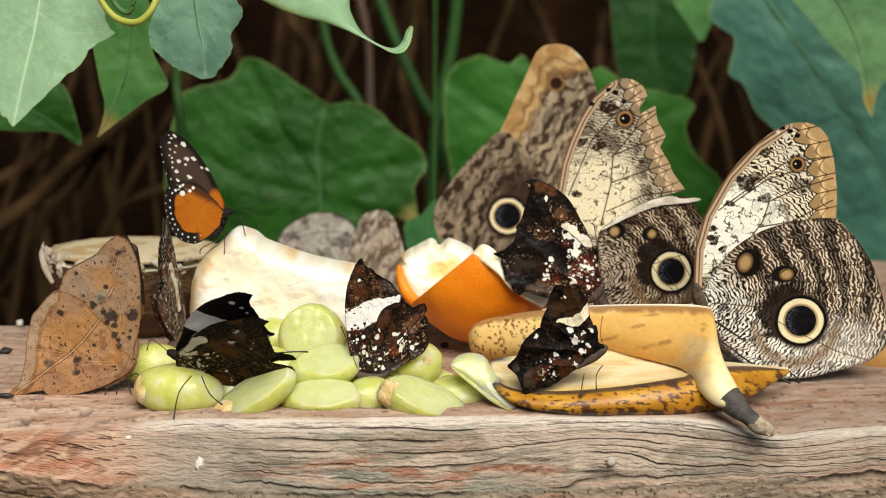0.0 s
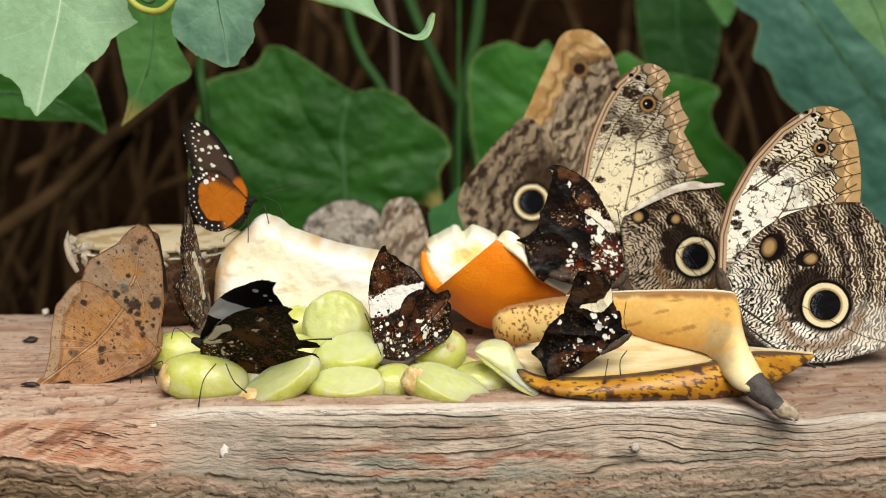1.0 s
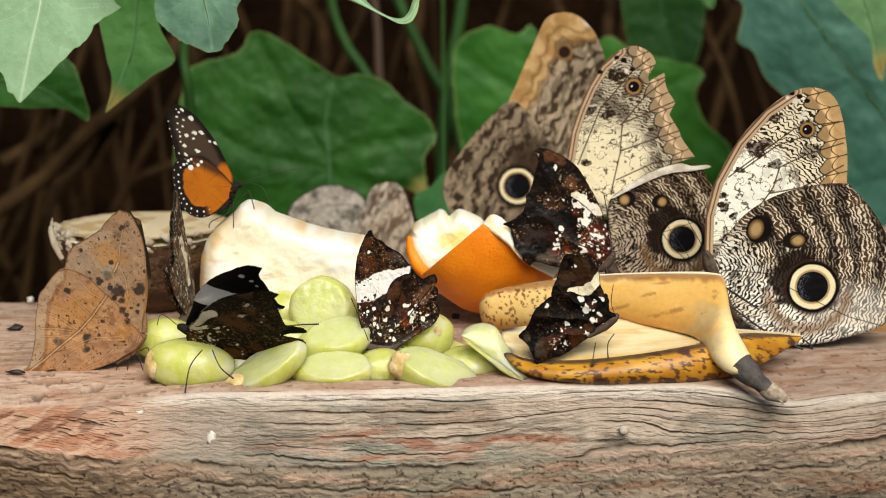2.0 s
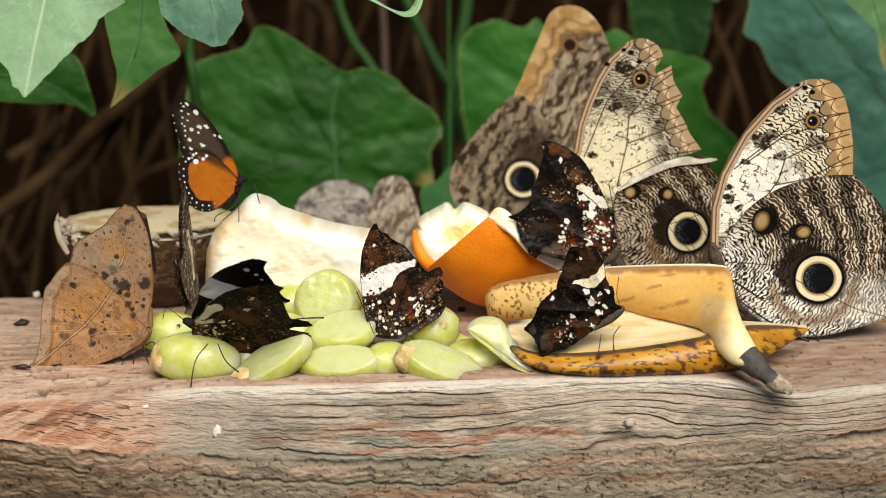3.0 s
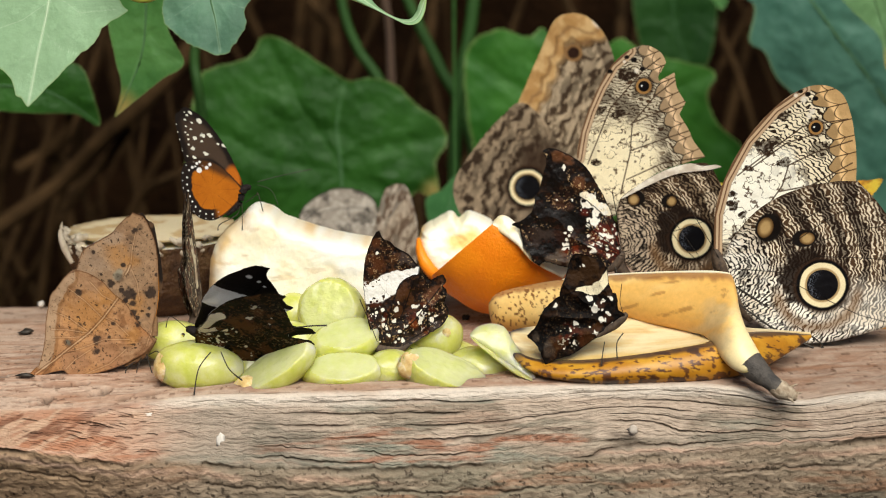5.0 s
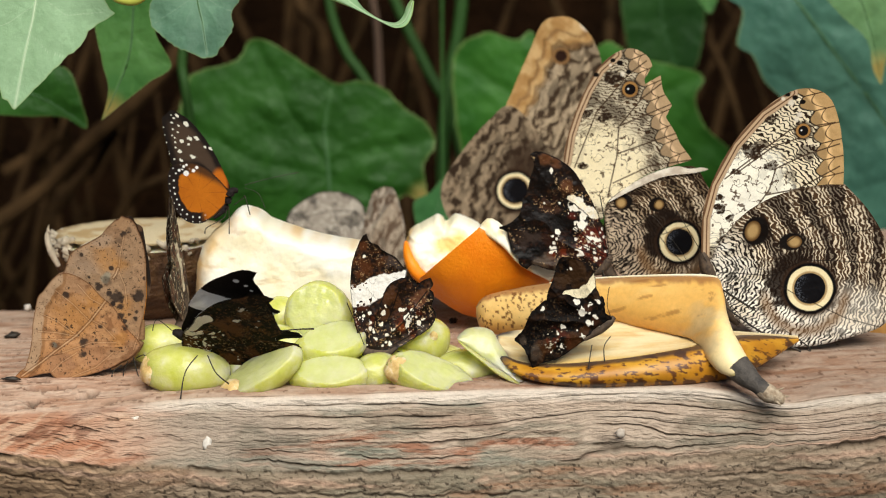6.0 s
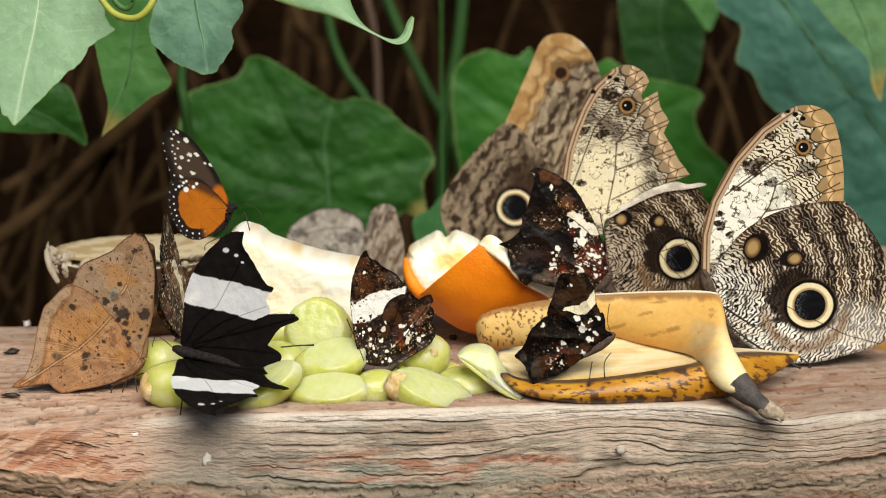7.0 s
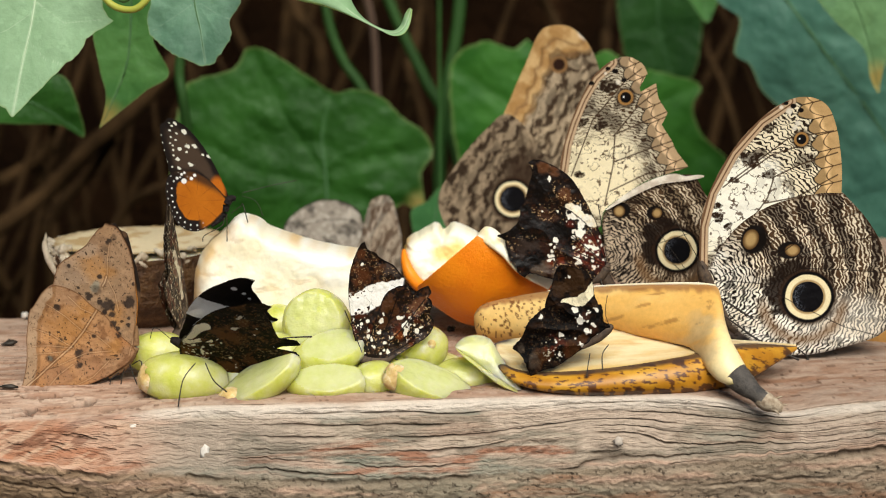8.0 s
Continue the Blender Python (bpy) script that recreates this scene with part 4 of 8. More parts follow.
loft("blade", curl_top, curl_low, [0.004, 0.003, 0.002, 0.0015, 0.001], curl_paint, LEAF, curl, n=160, across=30, back=False)
tube("midrib", [tuple((Vector(a) + Vector(b)) / 2 - Vector((0, 0.0022, 0))) for a, b in zip(curl_top, curl_low)], [0.0004, 0.0002, 0.0001], RIBS, curl, sides=6, n=40)
tube("stalk", [curl_top[0], (-0.02, 0.08, 0.04), (0.01, 0.45, 0.11), (0.02, 0.81, 0.13)], [0.0006, 0.0009, 0.0012], STEM, curl, sides=8, n=24)
# leaf behind the first, with yellow tip
leaf((-0.1149, 0.1600, 0.0946), [(-12.0, 12.3), (1.7, 26.5), (9.6, 16.4), (9.3, 2.1), (14.4, -10.3), (5.8, -16.5), (-3.7, -23.7), (-11.7, -29.7), (-8.7, -18.5), (-10.5, -8.2)],
     (-0.1, -4.1), [[(2.6, 24.5), (-0.1, -4.1), (-6.7, -20.6), (-11.0, -28.9)], [(0.7, 2.1), (7.1, -6.2), (13.1, -10.3)]],
     ((0.050, 0.165, 0.035), (0.080, 0.215, 0.052), (0.105, 0.25, 0.075)), "green pointed leaf with a yellowing brown tip", bulge=3, seed=4, tip=(-10.8, -28.5), sharp=(7,))
# leaf low on the left, its shade put into the green
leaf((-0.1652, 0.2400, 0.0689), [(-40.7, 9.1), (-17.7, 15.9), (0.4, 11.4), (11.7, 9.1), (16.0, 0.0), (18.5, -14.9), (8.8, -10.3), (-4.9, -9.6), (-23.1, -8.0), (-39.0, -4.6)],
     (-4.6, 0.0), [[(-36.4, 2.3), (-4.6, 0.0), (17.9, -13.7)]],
     MID_SHADE, "mid-green leaf hanging behind the bench, shade put into its colour", stalk=(-0.15, 0.03), bulge=4, seed=5)
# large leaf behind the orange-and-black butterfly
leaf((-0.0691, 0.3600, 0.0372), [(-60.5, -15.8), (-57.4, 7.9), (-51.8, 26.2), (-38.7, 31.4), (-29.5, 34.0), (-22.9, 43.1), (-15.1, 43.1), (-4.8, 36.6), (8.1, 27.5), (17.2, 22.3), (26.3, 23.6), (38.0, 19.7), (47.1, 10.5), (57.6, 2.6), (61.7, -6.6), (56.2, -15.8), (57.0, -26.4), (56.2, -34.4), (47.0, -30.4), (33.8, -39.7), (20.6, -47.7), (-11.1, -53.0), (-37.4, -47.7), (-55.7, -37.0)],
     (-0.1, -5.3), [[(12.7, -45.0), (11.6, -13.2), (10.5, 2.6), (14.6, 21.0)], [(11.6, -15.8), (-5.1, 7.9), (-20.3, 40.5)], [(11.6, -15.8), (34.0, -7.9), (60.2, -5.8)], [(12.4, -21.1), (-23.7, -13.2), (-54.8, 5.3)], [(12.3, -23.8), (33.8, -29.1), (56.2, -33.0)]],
     MID_SHADE, "broad mid-green lobed leaf in the planting behind", stalk=(0.02, -0.2), bulge=5, seed=6, ragged=0.03, vein_w=0.9, tip=(56.7, -33.3), n=320, rings=60)
# leaf behind the owl butterflies
leaf((0.0628, 0.4200, 0.0334), [(-62.5, 22.3), (-58.4, 38.8), (-44.6, 44.4), (-30.8, 40.2), (-23.9, 44.9), (-16.9, 36.1), (-3.0, 27.8), (13.4, 38.8), (27.4, 30.6), (41.2, 27.8), (60.7, 20.9), (56.8, 11.1), (61.2, -2.8), (74.0, -16.8), (72.9, -30.8), (48.0, -45.0), (11.7, -50.6), (-30.3, -45.0), (-52.7, -28.0), (-59.7, -5.6)],
     (0.0, -2.8), [[(0.5, -50.6), (-1.3, -11.2), (-14.1, 33.3)], [(-1.2, -16.8), (-30.6, 11.1), (-58.4, 30.6)], [(-1.2, -16.8), (30.4, 8.4), (59.4, 19.5)]],
     ((0.025, 0.12, 0.012), (0.045, 0.17, 0.02), (0.07, 0.19, 0.045)), "bright green lobed leaf behind the owl butterflies", stalk=(0.02, -0.2), bulge=5, seed=7, ragged=0.03, vein_w=0.9)
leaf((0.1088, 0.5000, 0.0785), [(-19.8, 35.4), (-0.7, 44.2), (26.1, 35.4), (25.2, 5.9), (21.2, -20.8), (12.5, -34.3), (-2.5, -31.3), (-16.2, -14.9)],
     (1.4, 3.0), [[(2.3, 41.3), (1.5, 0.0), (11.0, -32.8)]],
     DEEP_SHADE, "green leaf hanging in the planting, shade put into its colour", bulge=4, seed=8)
leaf((0.1237, 0.4400, 0.0988), [(-12.9, 19.5), (9.4, 22.2), (20.8, 11.1), (12.6, 0.0), (8.6, -8.4), (4.5, -14.8), (-2.7, -5.6), (-9.9, 5.6)],
     (1.3, 5.6), [[(-0.4, 19.5), (2.8, 0.0), (4.5, -14.0)]],
     ((0.06, 0.18, 0.05), (0.1, 0.26, 0.07), (0.14, 0.32, 0.1)), "small bright green leaf tip", bulge=3, seed=9)
# big bluish leaf at the right
leaf((0.1752, 0.3400, 0.0574), [(-55.8, 45.7), (-47.3, 60.8), (-19.7, 70.8), (20.8, 65.8), (57.2, 40.7), (74.6, -12.8), (61.0, -59.4), (36.1, -83.0), (20.3, -75.1), (4.1, -51.6), (-11.9, -30.9), (-20.1, -12.8), (-33.2, 0.0), (-39.9, 12.8), (-46.4, 17.9), (-44.1, 33.1), (-51.9, 39.4)],
     (2.4, 5.1), [[(-37.2, 60.8), (-8.2, 20.4), (23.8, -25.7), (35.9, -77.8)], [(-10.9, 25.5), (22.2, 22.9), (57.9, 20.4)], [(7.7, -2.6), (-12.5, -10.3), (-18.8, -12.8)]],
     BLUISH, "large blue-green leaf standing beside the bench", bulge=5, seed=10, ragged=0.02, vein_w=0.8, n=320, rings=60)
leaf((0.1686, 0.2600, 0.0974), [(-26.3, 27.6), (-3.4, 34.5), (29.2, 27.6), (32.5, 0.0), (21.5, -16.2), (12.3, -20.9), (9.3, -34.9), (5.5, -27.9), (2.8, -16.2), (-9.2, -4.6), (-18.8, 6.9), (-24.8, 13.8)],
     (0.9, 9.2), [[(-17.0, 27.6), (0.0, 0.0), (9.2, -32.6)]],
     ((0.11, 0.24, 0.10), (0.16, 0.32, 0.13), (0.2, 0.38, 0.17)), "light green leaf with a browned tip", bulge=3, seed=11, tip=(7.9, -30.2), sharp=(6,))
leaf((-0.0059, 0.3000, 0.0117), [(-11.1, 0.0), (-3.7, 5.0), (2.5, 11.2), (6.2, 5.0), (7.4, -7.5), (2.5, -17.5), (-7.4, -15.0)],
     (-0.7, -3.7), [[(2.0, 10.0), (-0.7, -2.5), (-5.0, -13.7)]],
     ((0.05, 0.17, 0.05), (0.08, 0.23, 0.07), (0.1, 0.27, 0.1)), "small green leaf behind the fruit", bulge=2, seed=12)


def stalk(points, radius, material, label, name="stalk"):
    ob = tube(name, points, [radius, radius * 0.95, radius * 1.05, radius], material, None, sides=10, n=30)
    return tagged(ob, label, "plant stem", "stems in the planting")


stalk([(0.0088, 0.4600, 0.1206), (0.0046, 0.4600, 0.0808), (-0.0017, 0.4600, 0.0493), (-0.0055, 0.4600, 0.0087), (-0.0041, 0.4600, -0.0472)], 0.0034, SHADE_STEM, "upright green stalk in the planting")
stalk([(-0.0396, 0.5000, 0.1197), (-0.0264, 0.5000, 0.0844), (-0.0131, 0.5000, 0.0547), (0.0018, 0.5000, 0.0217), (0.0109, 0.5000, -0.0545)], 0.0030, SHADE_STEM, "leaning green stalk with shade put into its colour")
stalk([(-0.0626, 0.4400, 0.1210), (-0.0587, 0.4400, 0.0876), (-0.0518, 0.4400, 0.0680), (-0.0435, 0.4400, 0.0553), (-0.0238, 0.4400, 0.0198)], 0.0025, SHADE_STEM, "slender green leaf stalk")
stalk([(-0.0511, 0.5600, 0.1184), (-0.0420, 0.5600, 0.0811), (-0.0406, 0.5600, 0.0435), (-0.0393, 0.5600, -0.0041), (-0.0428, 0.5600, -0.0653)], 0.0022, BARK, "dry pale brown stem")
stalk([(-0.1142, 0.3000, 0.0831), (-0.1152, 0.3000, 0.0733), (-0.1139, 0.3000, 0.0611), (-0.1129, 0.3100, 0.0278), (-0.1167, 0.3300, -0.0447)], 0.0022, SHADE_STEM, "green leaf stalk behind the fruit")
# dry roots hanging before the bank, its shade put into their colour
stalk([(-0.282, 0.609, -0.047), (-0.242, 0.627, -0.02), (-0.212, 0.612, 0.008), (-0.182, 0.607, 0.033), (-0.152, 0.627, 0.067)], 0.0052, ROOT, "dry brown root with shade put into its colour", "root")
stalk([(-0.293, 0.728, -0.106), (-0.258, 0.695, -0.056), (-0.247, 0.714, -0.02), (-0.242, 0.699, 0.008), (-0.236, 0.692, 0.072)], 0.0026, ROOT, "dry brown root with shade put into its colour", "root")
stalk([(-0.248, 0.656, -0.11), (-0.238, 0.65, -0.07), (-0.241, 0.648, -0.037), (-0.218, 0.648, -0.01), (-0.198, 0.612, 0.013)], 0.0032, ROOT, "dry brown root with shade put into its colour", "root")
stalk([(-0.284, 0.702, -0.021), (-0.26, 0.709, -0.007), (-0.249, 0.711, 0.011), (-0.242, 0.663, 0.039), (-0.253, 0.694, 0.088)], 0.0044, ROOT, "dry brown root with shade put into its colour", "root")
stalk([(-0.032, 0.652, -0.098), (-0.029, 0.669, -0.008), (-0.024, 0.646, 0.047), (-0.019, 0.697, 0.074), (-0.017, 0.693, 0.112)], 0.004, ROOT, "dry brown root with shade put into its colour", "root")
stalk([(0.073, 0.667, -0.079), (0.09, 0.646, 0.029), (0.095, 0.665, 0.069), (0.098, 0.663, 0.096), (0.1, 0.643, 0.116)], 0.0036, ROOT, "dry brown root with shade put into its colour", "root")
stalk([(0.19, 0.68, -0.1), (0.176, 0.664, -0.01), (0.166, 0.672, 0.032), (0.159, 0.703, 0.06), (0.162, 0.656, 0.116)], 0.0024, ROOT, "dry brown root with shade put into its colour", "root")
stalk([(-0.214, 0.675, -0.122), (-0.221, 0.69, -0.073), (-0.204, 0.686, -0.038), (-0.183, 0.678, -0.024), (-0.159, 0.718, -0.021)], 0.0028, ROOT, "dry brown root with shade put into its colour", "root")
stalk([(0.04, 0.64, 0.116), (0.06, 0.666, 0.082), (0.074, 0.644, 0.055), (0.104, 0.649, 0.027), (0.142, 0.673, 0.017)], 0.0033, ROOT, "dry brown root with shade put into its colour", "root")
stalk([(-0.098, 0.702, 0.116), (-0.091, 0.654, 0.084), (-0.078, 0.652, 0.064), (-0.078, 0.662, 0.026), (-0.091, 0.694, -0.009)], 0.0042, ROOT, "dry brown root with shade put into its colour", "root")
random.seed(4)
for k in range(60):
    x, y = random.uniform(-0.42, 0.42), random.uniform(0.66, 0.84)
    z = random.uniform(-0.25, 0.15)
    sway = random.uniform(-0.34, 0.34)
    stalk([(x, y, z - 0.2), (x + sway * 0.3, y + 0.01, z), (x + sway * 0.5, y, z + 0.15), (x + sway, y + 0.02, z + 0.4)], random.uniform(0.0008, 0.0040), ROOT, "thin dry root with shade put into its colour", "root")

coil = thing("tendril", (-0.0979, 0.0500, 0.1175), "yellow-green coiled tendril hanging over the bench", "plant tendril")
q = Vector((-0.0979, 0.0500, 0.1175))
tube("shoot", [tuple(Vector(k) - q) for k in ((-0.1108, 0.0500, 0.1279), (-0.1061, 0.0500, 0.1192), (-0.1012, 0.0480, 0.1138), (-0.0948, 0.0460, 0.1125), (-0.0904, 0.0460, 0.1156), (-0.0879, 0.0480, 0.1210), (-0.0845, 0.0500, 0.1296))], [0.0009, 0.0011, 0.0011, 0.0011], grainy("young_shoot", [(0.3, (0.30, 0.33, 0.04)), (0.7, (0.45, 0.45, 0.08))], scale=100, rough=0.45), coil, sides=10, n=40)
tube("shoot", [tuple(Vector(k) - q) for k in ((-0.1046, 0.0550, 0.1278), (-0.1030, 0.0550, 0.1190), (-0.0991, 0.0540, 0.1152), (-0.0964, 0.0530, 0.1177), (-0.0954, 0.0520, 0.1279))], [0.0009, 0.0009, 0.0007], STEM, coil, sides=10, n=30)


# ---------------------------------------------------------------- fruit
def lathe_fruit(name, at, radii, turn, material, label, category, group="", cut=None, cut_material=None, seg=32, whole=False):
    """A rounded fruit or a piece of one; cut: planes (point, normal) that slice it, in units of its radii. whole: skin and cut side stay one mesh."""
    ob = thing(name, at, label, category, group, turn)
    bm = bmesh.new()
    bmesh.ops.create_uvsphere(bm, u_segments=seg, v_segments=seg // 2, radius=1.0)
    sliced = set()
    for p, nrm in cut or ():
        if whole:
            q, axis = Vector(p), Vector(nrm).normalized()
            for vert in bm.verts:
                d = (vert.co - q).dot(axis)
                if d > 0:
                    sliced.add(vert)
                    vert.co -= axis * (d * 0.94 + 0.03 * noise.noise(vert.co * 5 + Vector(at) * 60))
            continue
        res = bmesh.ops.bisect_plane(bm, geom=bm.verts[:] + bm.edges[:] + bm.faces[:], plane_co=p, plane_no=nrm, clear_outer=True)
        loop = [e for e in res["geom_cut"] if isinstance(e, bmesh.types.BMEdge)]
        for f in bmesh.ops.edgeloop_fill(bm, edges=loop)["faces"]:
            f.material_index = 1
    bmesh.ops.recalc_face_normals(bm, faces=bm.faces[:])
    for f in bm.faces:
        if sliced and all(vert in sliced for vert in f.verts):
            f.material_index = 1
    for vert in bm.verts:
        c = vert.co
        c *= 1 + 0.06 * noise.noise(c * 1.5 + Vector(at) * 90) + 0.02 * noise.noise(c * 4 + Vector(at) * 70)
        vert.co = Vector((c.x * radii[0], c.y * radii[1], c.z * radii[2]))
    if whole:
        skin = part("flesh", bm, material, ob)
        if cut:
            skin.data.materials.append(cut_material)
        return ob
    if cut:
        slice_bm = bm.copy()
        bmesh.ops.delete(slice_bm, geom=[f for f in slice_bm.faces if f.material_index == 0], context="FACES")
        bmesh.ops.delete(bm, geom=[f for f in bm.faces if f.material_index == 1], context="FACES_ONLY")
        for f in slice_bm.faces:
            f.material_index = 0
        part("cut_side", slice_bm, cut_material, ob, "pale cut side")
    part("peel" if cut else "skin", bm, material, ob)
    return ob


GRAPE_CUT = grainy("grape_cut_face", [(0.25, (0.76, 0.58, 0.26)), (0.36, (0.73, 0.78, 0.29)), (0.7, (0.86, 0.88, 0.48))], scale=120, rough=0.16, bump=0.5, fine=420, sss=0.9, sss_col=(1, 1, 0.4), sss_scale=0.008, clear=0.28, coat=0.35, depth=0.0007)
BRUISE = grainy("grape_bruise", [(0.3, (0.50, 0.28, 0.08)), (0.5, (0.72, 0.52, 0.22)), (0.65, (0.90, 0.78, 0.58))], scale=260, rough=0.35, bump=0.6, fine=900, sss=0.3)
GRAPES = "green grapes on the bench"
# place, radii in metres, turn, cut
for at, r, turn, cut, label in [
    ((-0.0405, 0.0340, 0.0158), (.0105, .0090, .0106), (0, 20, 0), [((0, -0.62, 0), (-0.30, -1, 0.30))], "pale green grape half standing on the others"),
    ((-0.0366, 0.0240, 0.0077), (.0122, .0090, .0074), (0, -16, 0), [((0.1, -0.35, 0.50), (0.35, -0.60, 0.8))], "green grape half lying among the others"),
    ((-0.0361, 0.0110, 0.0018), (.0128, .0082, .0060), (0, -2, 0), [((0, -0.45, 0.42), (0.05, -0.7, 0.75))], "halved green grape on the bench edge"),
    ((-0.0560, 0.0080, 0.0034), (.0140, .0080, .0064), (0, -30, 0), [((0, -0.1, 0.38), (-0.05, -0.55, 1))], "green grape wedge with a browning end"),
    ((-0.0794, 0.0140, 0.0035), (.0135, .0100, .0080), (0, 6, 0), None, "soft translucent green grape with a brown bruise"),
    ((-0.0656, 0.0240, 0.0015), (.0105, .0085, .0072), (0, -10, 0), None, "green grape under the dark butterfly"),
    ((-0.0220, 0.0140, 0.0014), (.0085, .0070, .0062), (0, 0, 20), None, "small green grape between the halves"),
    ((-0.0061, 0.0080, 0.0021), (.0135, .0072, .0070), (0, 14, 0), [((0, -0.1, 0.30), (0.42, -0.55, 1))], "green grape wedge with a brown dried patch"),
    ((0.0054, 0.0220, 0.0002), (.0108, .0080, .0062), (0, 6, 0), None, "darker green grape beside the banana"),
    ((-0.0081, 0.0320, 0.0074), (.0082, .0080, .0074), (0, -30, 0), None, "yellow-green grape with a dark stem scar"),
    ((-0.0534, 0.0480, 0.0125), (.0072, .0070, .0066), (0, 0, 0), None, "small green grape further back"),
    ((-0.0298, 0.0360, 0.0064), (.0078, .0070, .0090), (0, 15, 0), None, "pinkish green grape behind the halves"),
    ((-0.0902, 0.0360, 0.0069), (.0098, .0080, .0068), (0, 0, 0), None, "green grape beside the leaf-like butterfly"),
    ((-0.0164, 0.0300, 0.0001), (.0090, .0080, .0066), (0, 0, 0), None, "green grape in the second row"),
    ((-0.0513, 0.0300, 0.0055), (.0105, .0085, .0080), (0, 12, 0), None, "green grape in the middle of the pile"),
    ((-0.0752, 0.0400, 0.0033), (.0100, .0085, .0075), (0, 0, 0), None, "green grape behind the dark butterfly"),
    ((-0.0016, 0.0360, -0.0001), (.0068, .0062, .0054), (0, 0, 0), None, "small dull green grape")]:
    grape = lathe_fruit("grape", at, r, turn, GRAPE, label, "grape", GRAPES, cut, GRAPE_CUT, seg=72, whole=True)
    if "brown" in label:
        # a dried, browned end
        end = bmesh.new()
        ball(end, (-r[0] * 0.72, -r[1] * 0.08, -r[2] * 0.04), (r[0] * 0.29, r[1] * 0.66, r[2] * 0.62), seg=28)
        for vert in end.verts:
            vert.co *= 1 + 0.07 * noise.noise(vert.co * 330) + 0.05 * noise.noise(vert.co * 1100)
        part("bruise", end, BRUISE, grape, "browned dried end")


def spotted_skin(t, c, q):
    """Over-ripe skin: brown freckles, larger blots towards the underside and a dried dark rim."""
    x, y = q[:, 0], q[:, 2] + 0.7 * q[:, 1]
    # base tones lowered: the shadow on this banana is put into its skin colour
    k = lay(np.tile(rgb(0.44, 0.185, 0.010), (len(t), 1)), rgb(0.56, 0.28, 0.022), ease(0.35, 0.65, fbm(x * 0.10, y * 0.2, 3)))
    k = lay(k, rgb(0.42, 0.17, 0.012), ease(0.5, 1.0, c) * 0.5 * fbm(x * 0.12, y * 0.3, 4))
    s = fbm(x * 0.62, y * 1.1, 8, 3) + 0.07 * c
    k = lay(k, rgb(0.085, 0.026, 0.008), ease(0.63, 0.66, s) * 0.92)
    s = fbm(x * 0.22 + 7, y * 0.34, 12, 3) + 0.10 * c
    k = lay(k, rgb(0.060, 0.022, 0.010), ease(0.66, 0.70, s) * 0.92)
    k = lay(k, rgb(0.055, 0.030, 0.022), (1 - ease(0.04, 0.13, c + 0.05 * (fbm(x * 0.3, x * 0, 15) - 0.5))) * 0.9)
    return lay(k, rgb(0.050, 0.040, 0.036), 1 - ease(0.15, 0.27, t + 0.06 * (fbm(x * 0.3, y * 0.3, 3) - 0.5) + 0.05 * c))


def banana_flesh(t, c, q):
    x, y = q[:, 0], q[:, 1]
    k = lay(np.tile(rgb(0.76, 0.56, 0.25), (len(t), 1)), rgb(0.86, 0.74, 0.46), ease(0.3, 0.7, fbm(x * 0.10, y * 0.4, 7)))
    k = lay(k, rgb(0.55, 0.30, 0.08), ease(0.60, 0.75, fbm(x * 0.12, y * 0.3, 9)) * 0.3)
    k = lay(k, rgb(0.66, 0.42, 0.10), ease(0.75, 1.0, c) * 0.5)
    return lay(k, rgb(0.060, 0.050, 0.048), np.maximum(1 - ease(0.08, 0.13, t), (1 - ease(0.16, 0.26, t)) * np.maximum(1 - ease(0.05, 0.25, c), ease(0.75, 0.95, c))))


def peeled_skin(t, c, q):
    """Smooth ripe skin: freckled at the blunt end, bruised along the torn edge, paler towards the stem."""
    x, y = q[:, 0], q[:, 2] + 0.5 * q[:, 1]
    k = lay(np.tile(rgb(0.74, 0.42, 0.105), (len(t), 1)), rgb(0.82, 0.56, 0.21), ease(0.3, 0.7, fbm(x * 0.05, y * 0.1, 5)))
    k = lay(k, rgb(0.55, 0.26, 0.045), ease(0.45, 1.0, c) * 0.7 * (1 - ease(0.72, 0.85, t)))
    k = lay(k, rgb(0.90, 0.76, 0.42), ease(0.66, 0.86, t) * 0.9)
    s = fbm(x * 1.25, y * 0.95, 14, 2)
    k = lay(k, rgb(0.14, 0.045, 0.010), ease(0.655, 0.685, s) * (1 - ease(0.26, 0.36, t)) * 0.9)
    edge = (1 - ease(0.03, 0.11, c + 0.10 * (fbm(x * 0.5, x * 0, 17) - 0.5))) * (1 - ease(0.55, 0.66, t))
    k = lay(k, rgb(0.26, 0.10, 0.035), edge * 0.75)
    k = lay(k, rgb(0.28, 0.12, 0.03), ease(0.64, 0.72, fbm(x * 0.13 + 30, y * 0.42, 19)) * 0.6 * ease(0.2, 0.3, t) * (1 - ease(0.65, 0.75, t)))
    k = lay(k, rgb(0.50, 0.43, 0.27), ease(0.52, 0.66, fbm(x * 0.09 + 4, y * 0.12, 21)) * ease(0.45, 0.6, t) * (1 - ease(0.75, 0.85, t)) * 0.45)
    return lay(k, rgb(0.36, 0.28, 0.06), ease(0.95, 1.0, t) * 0.8)


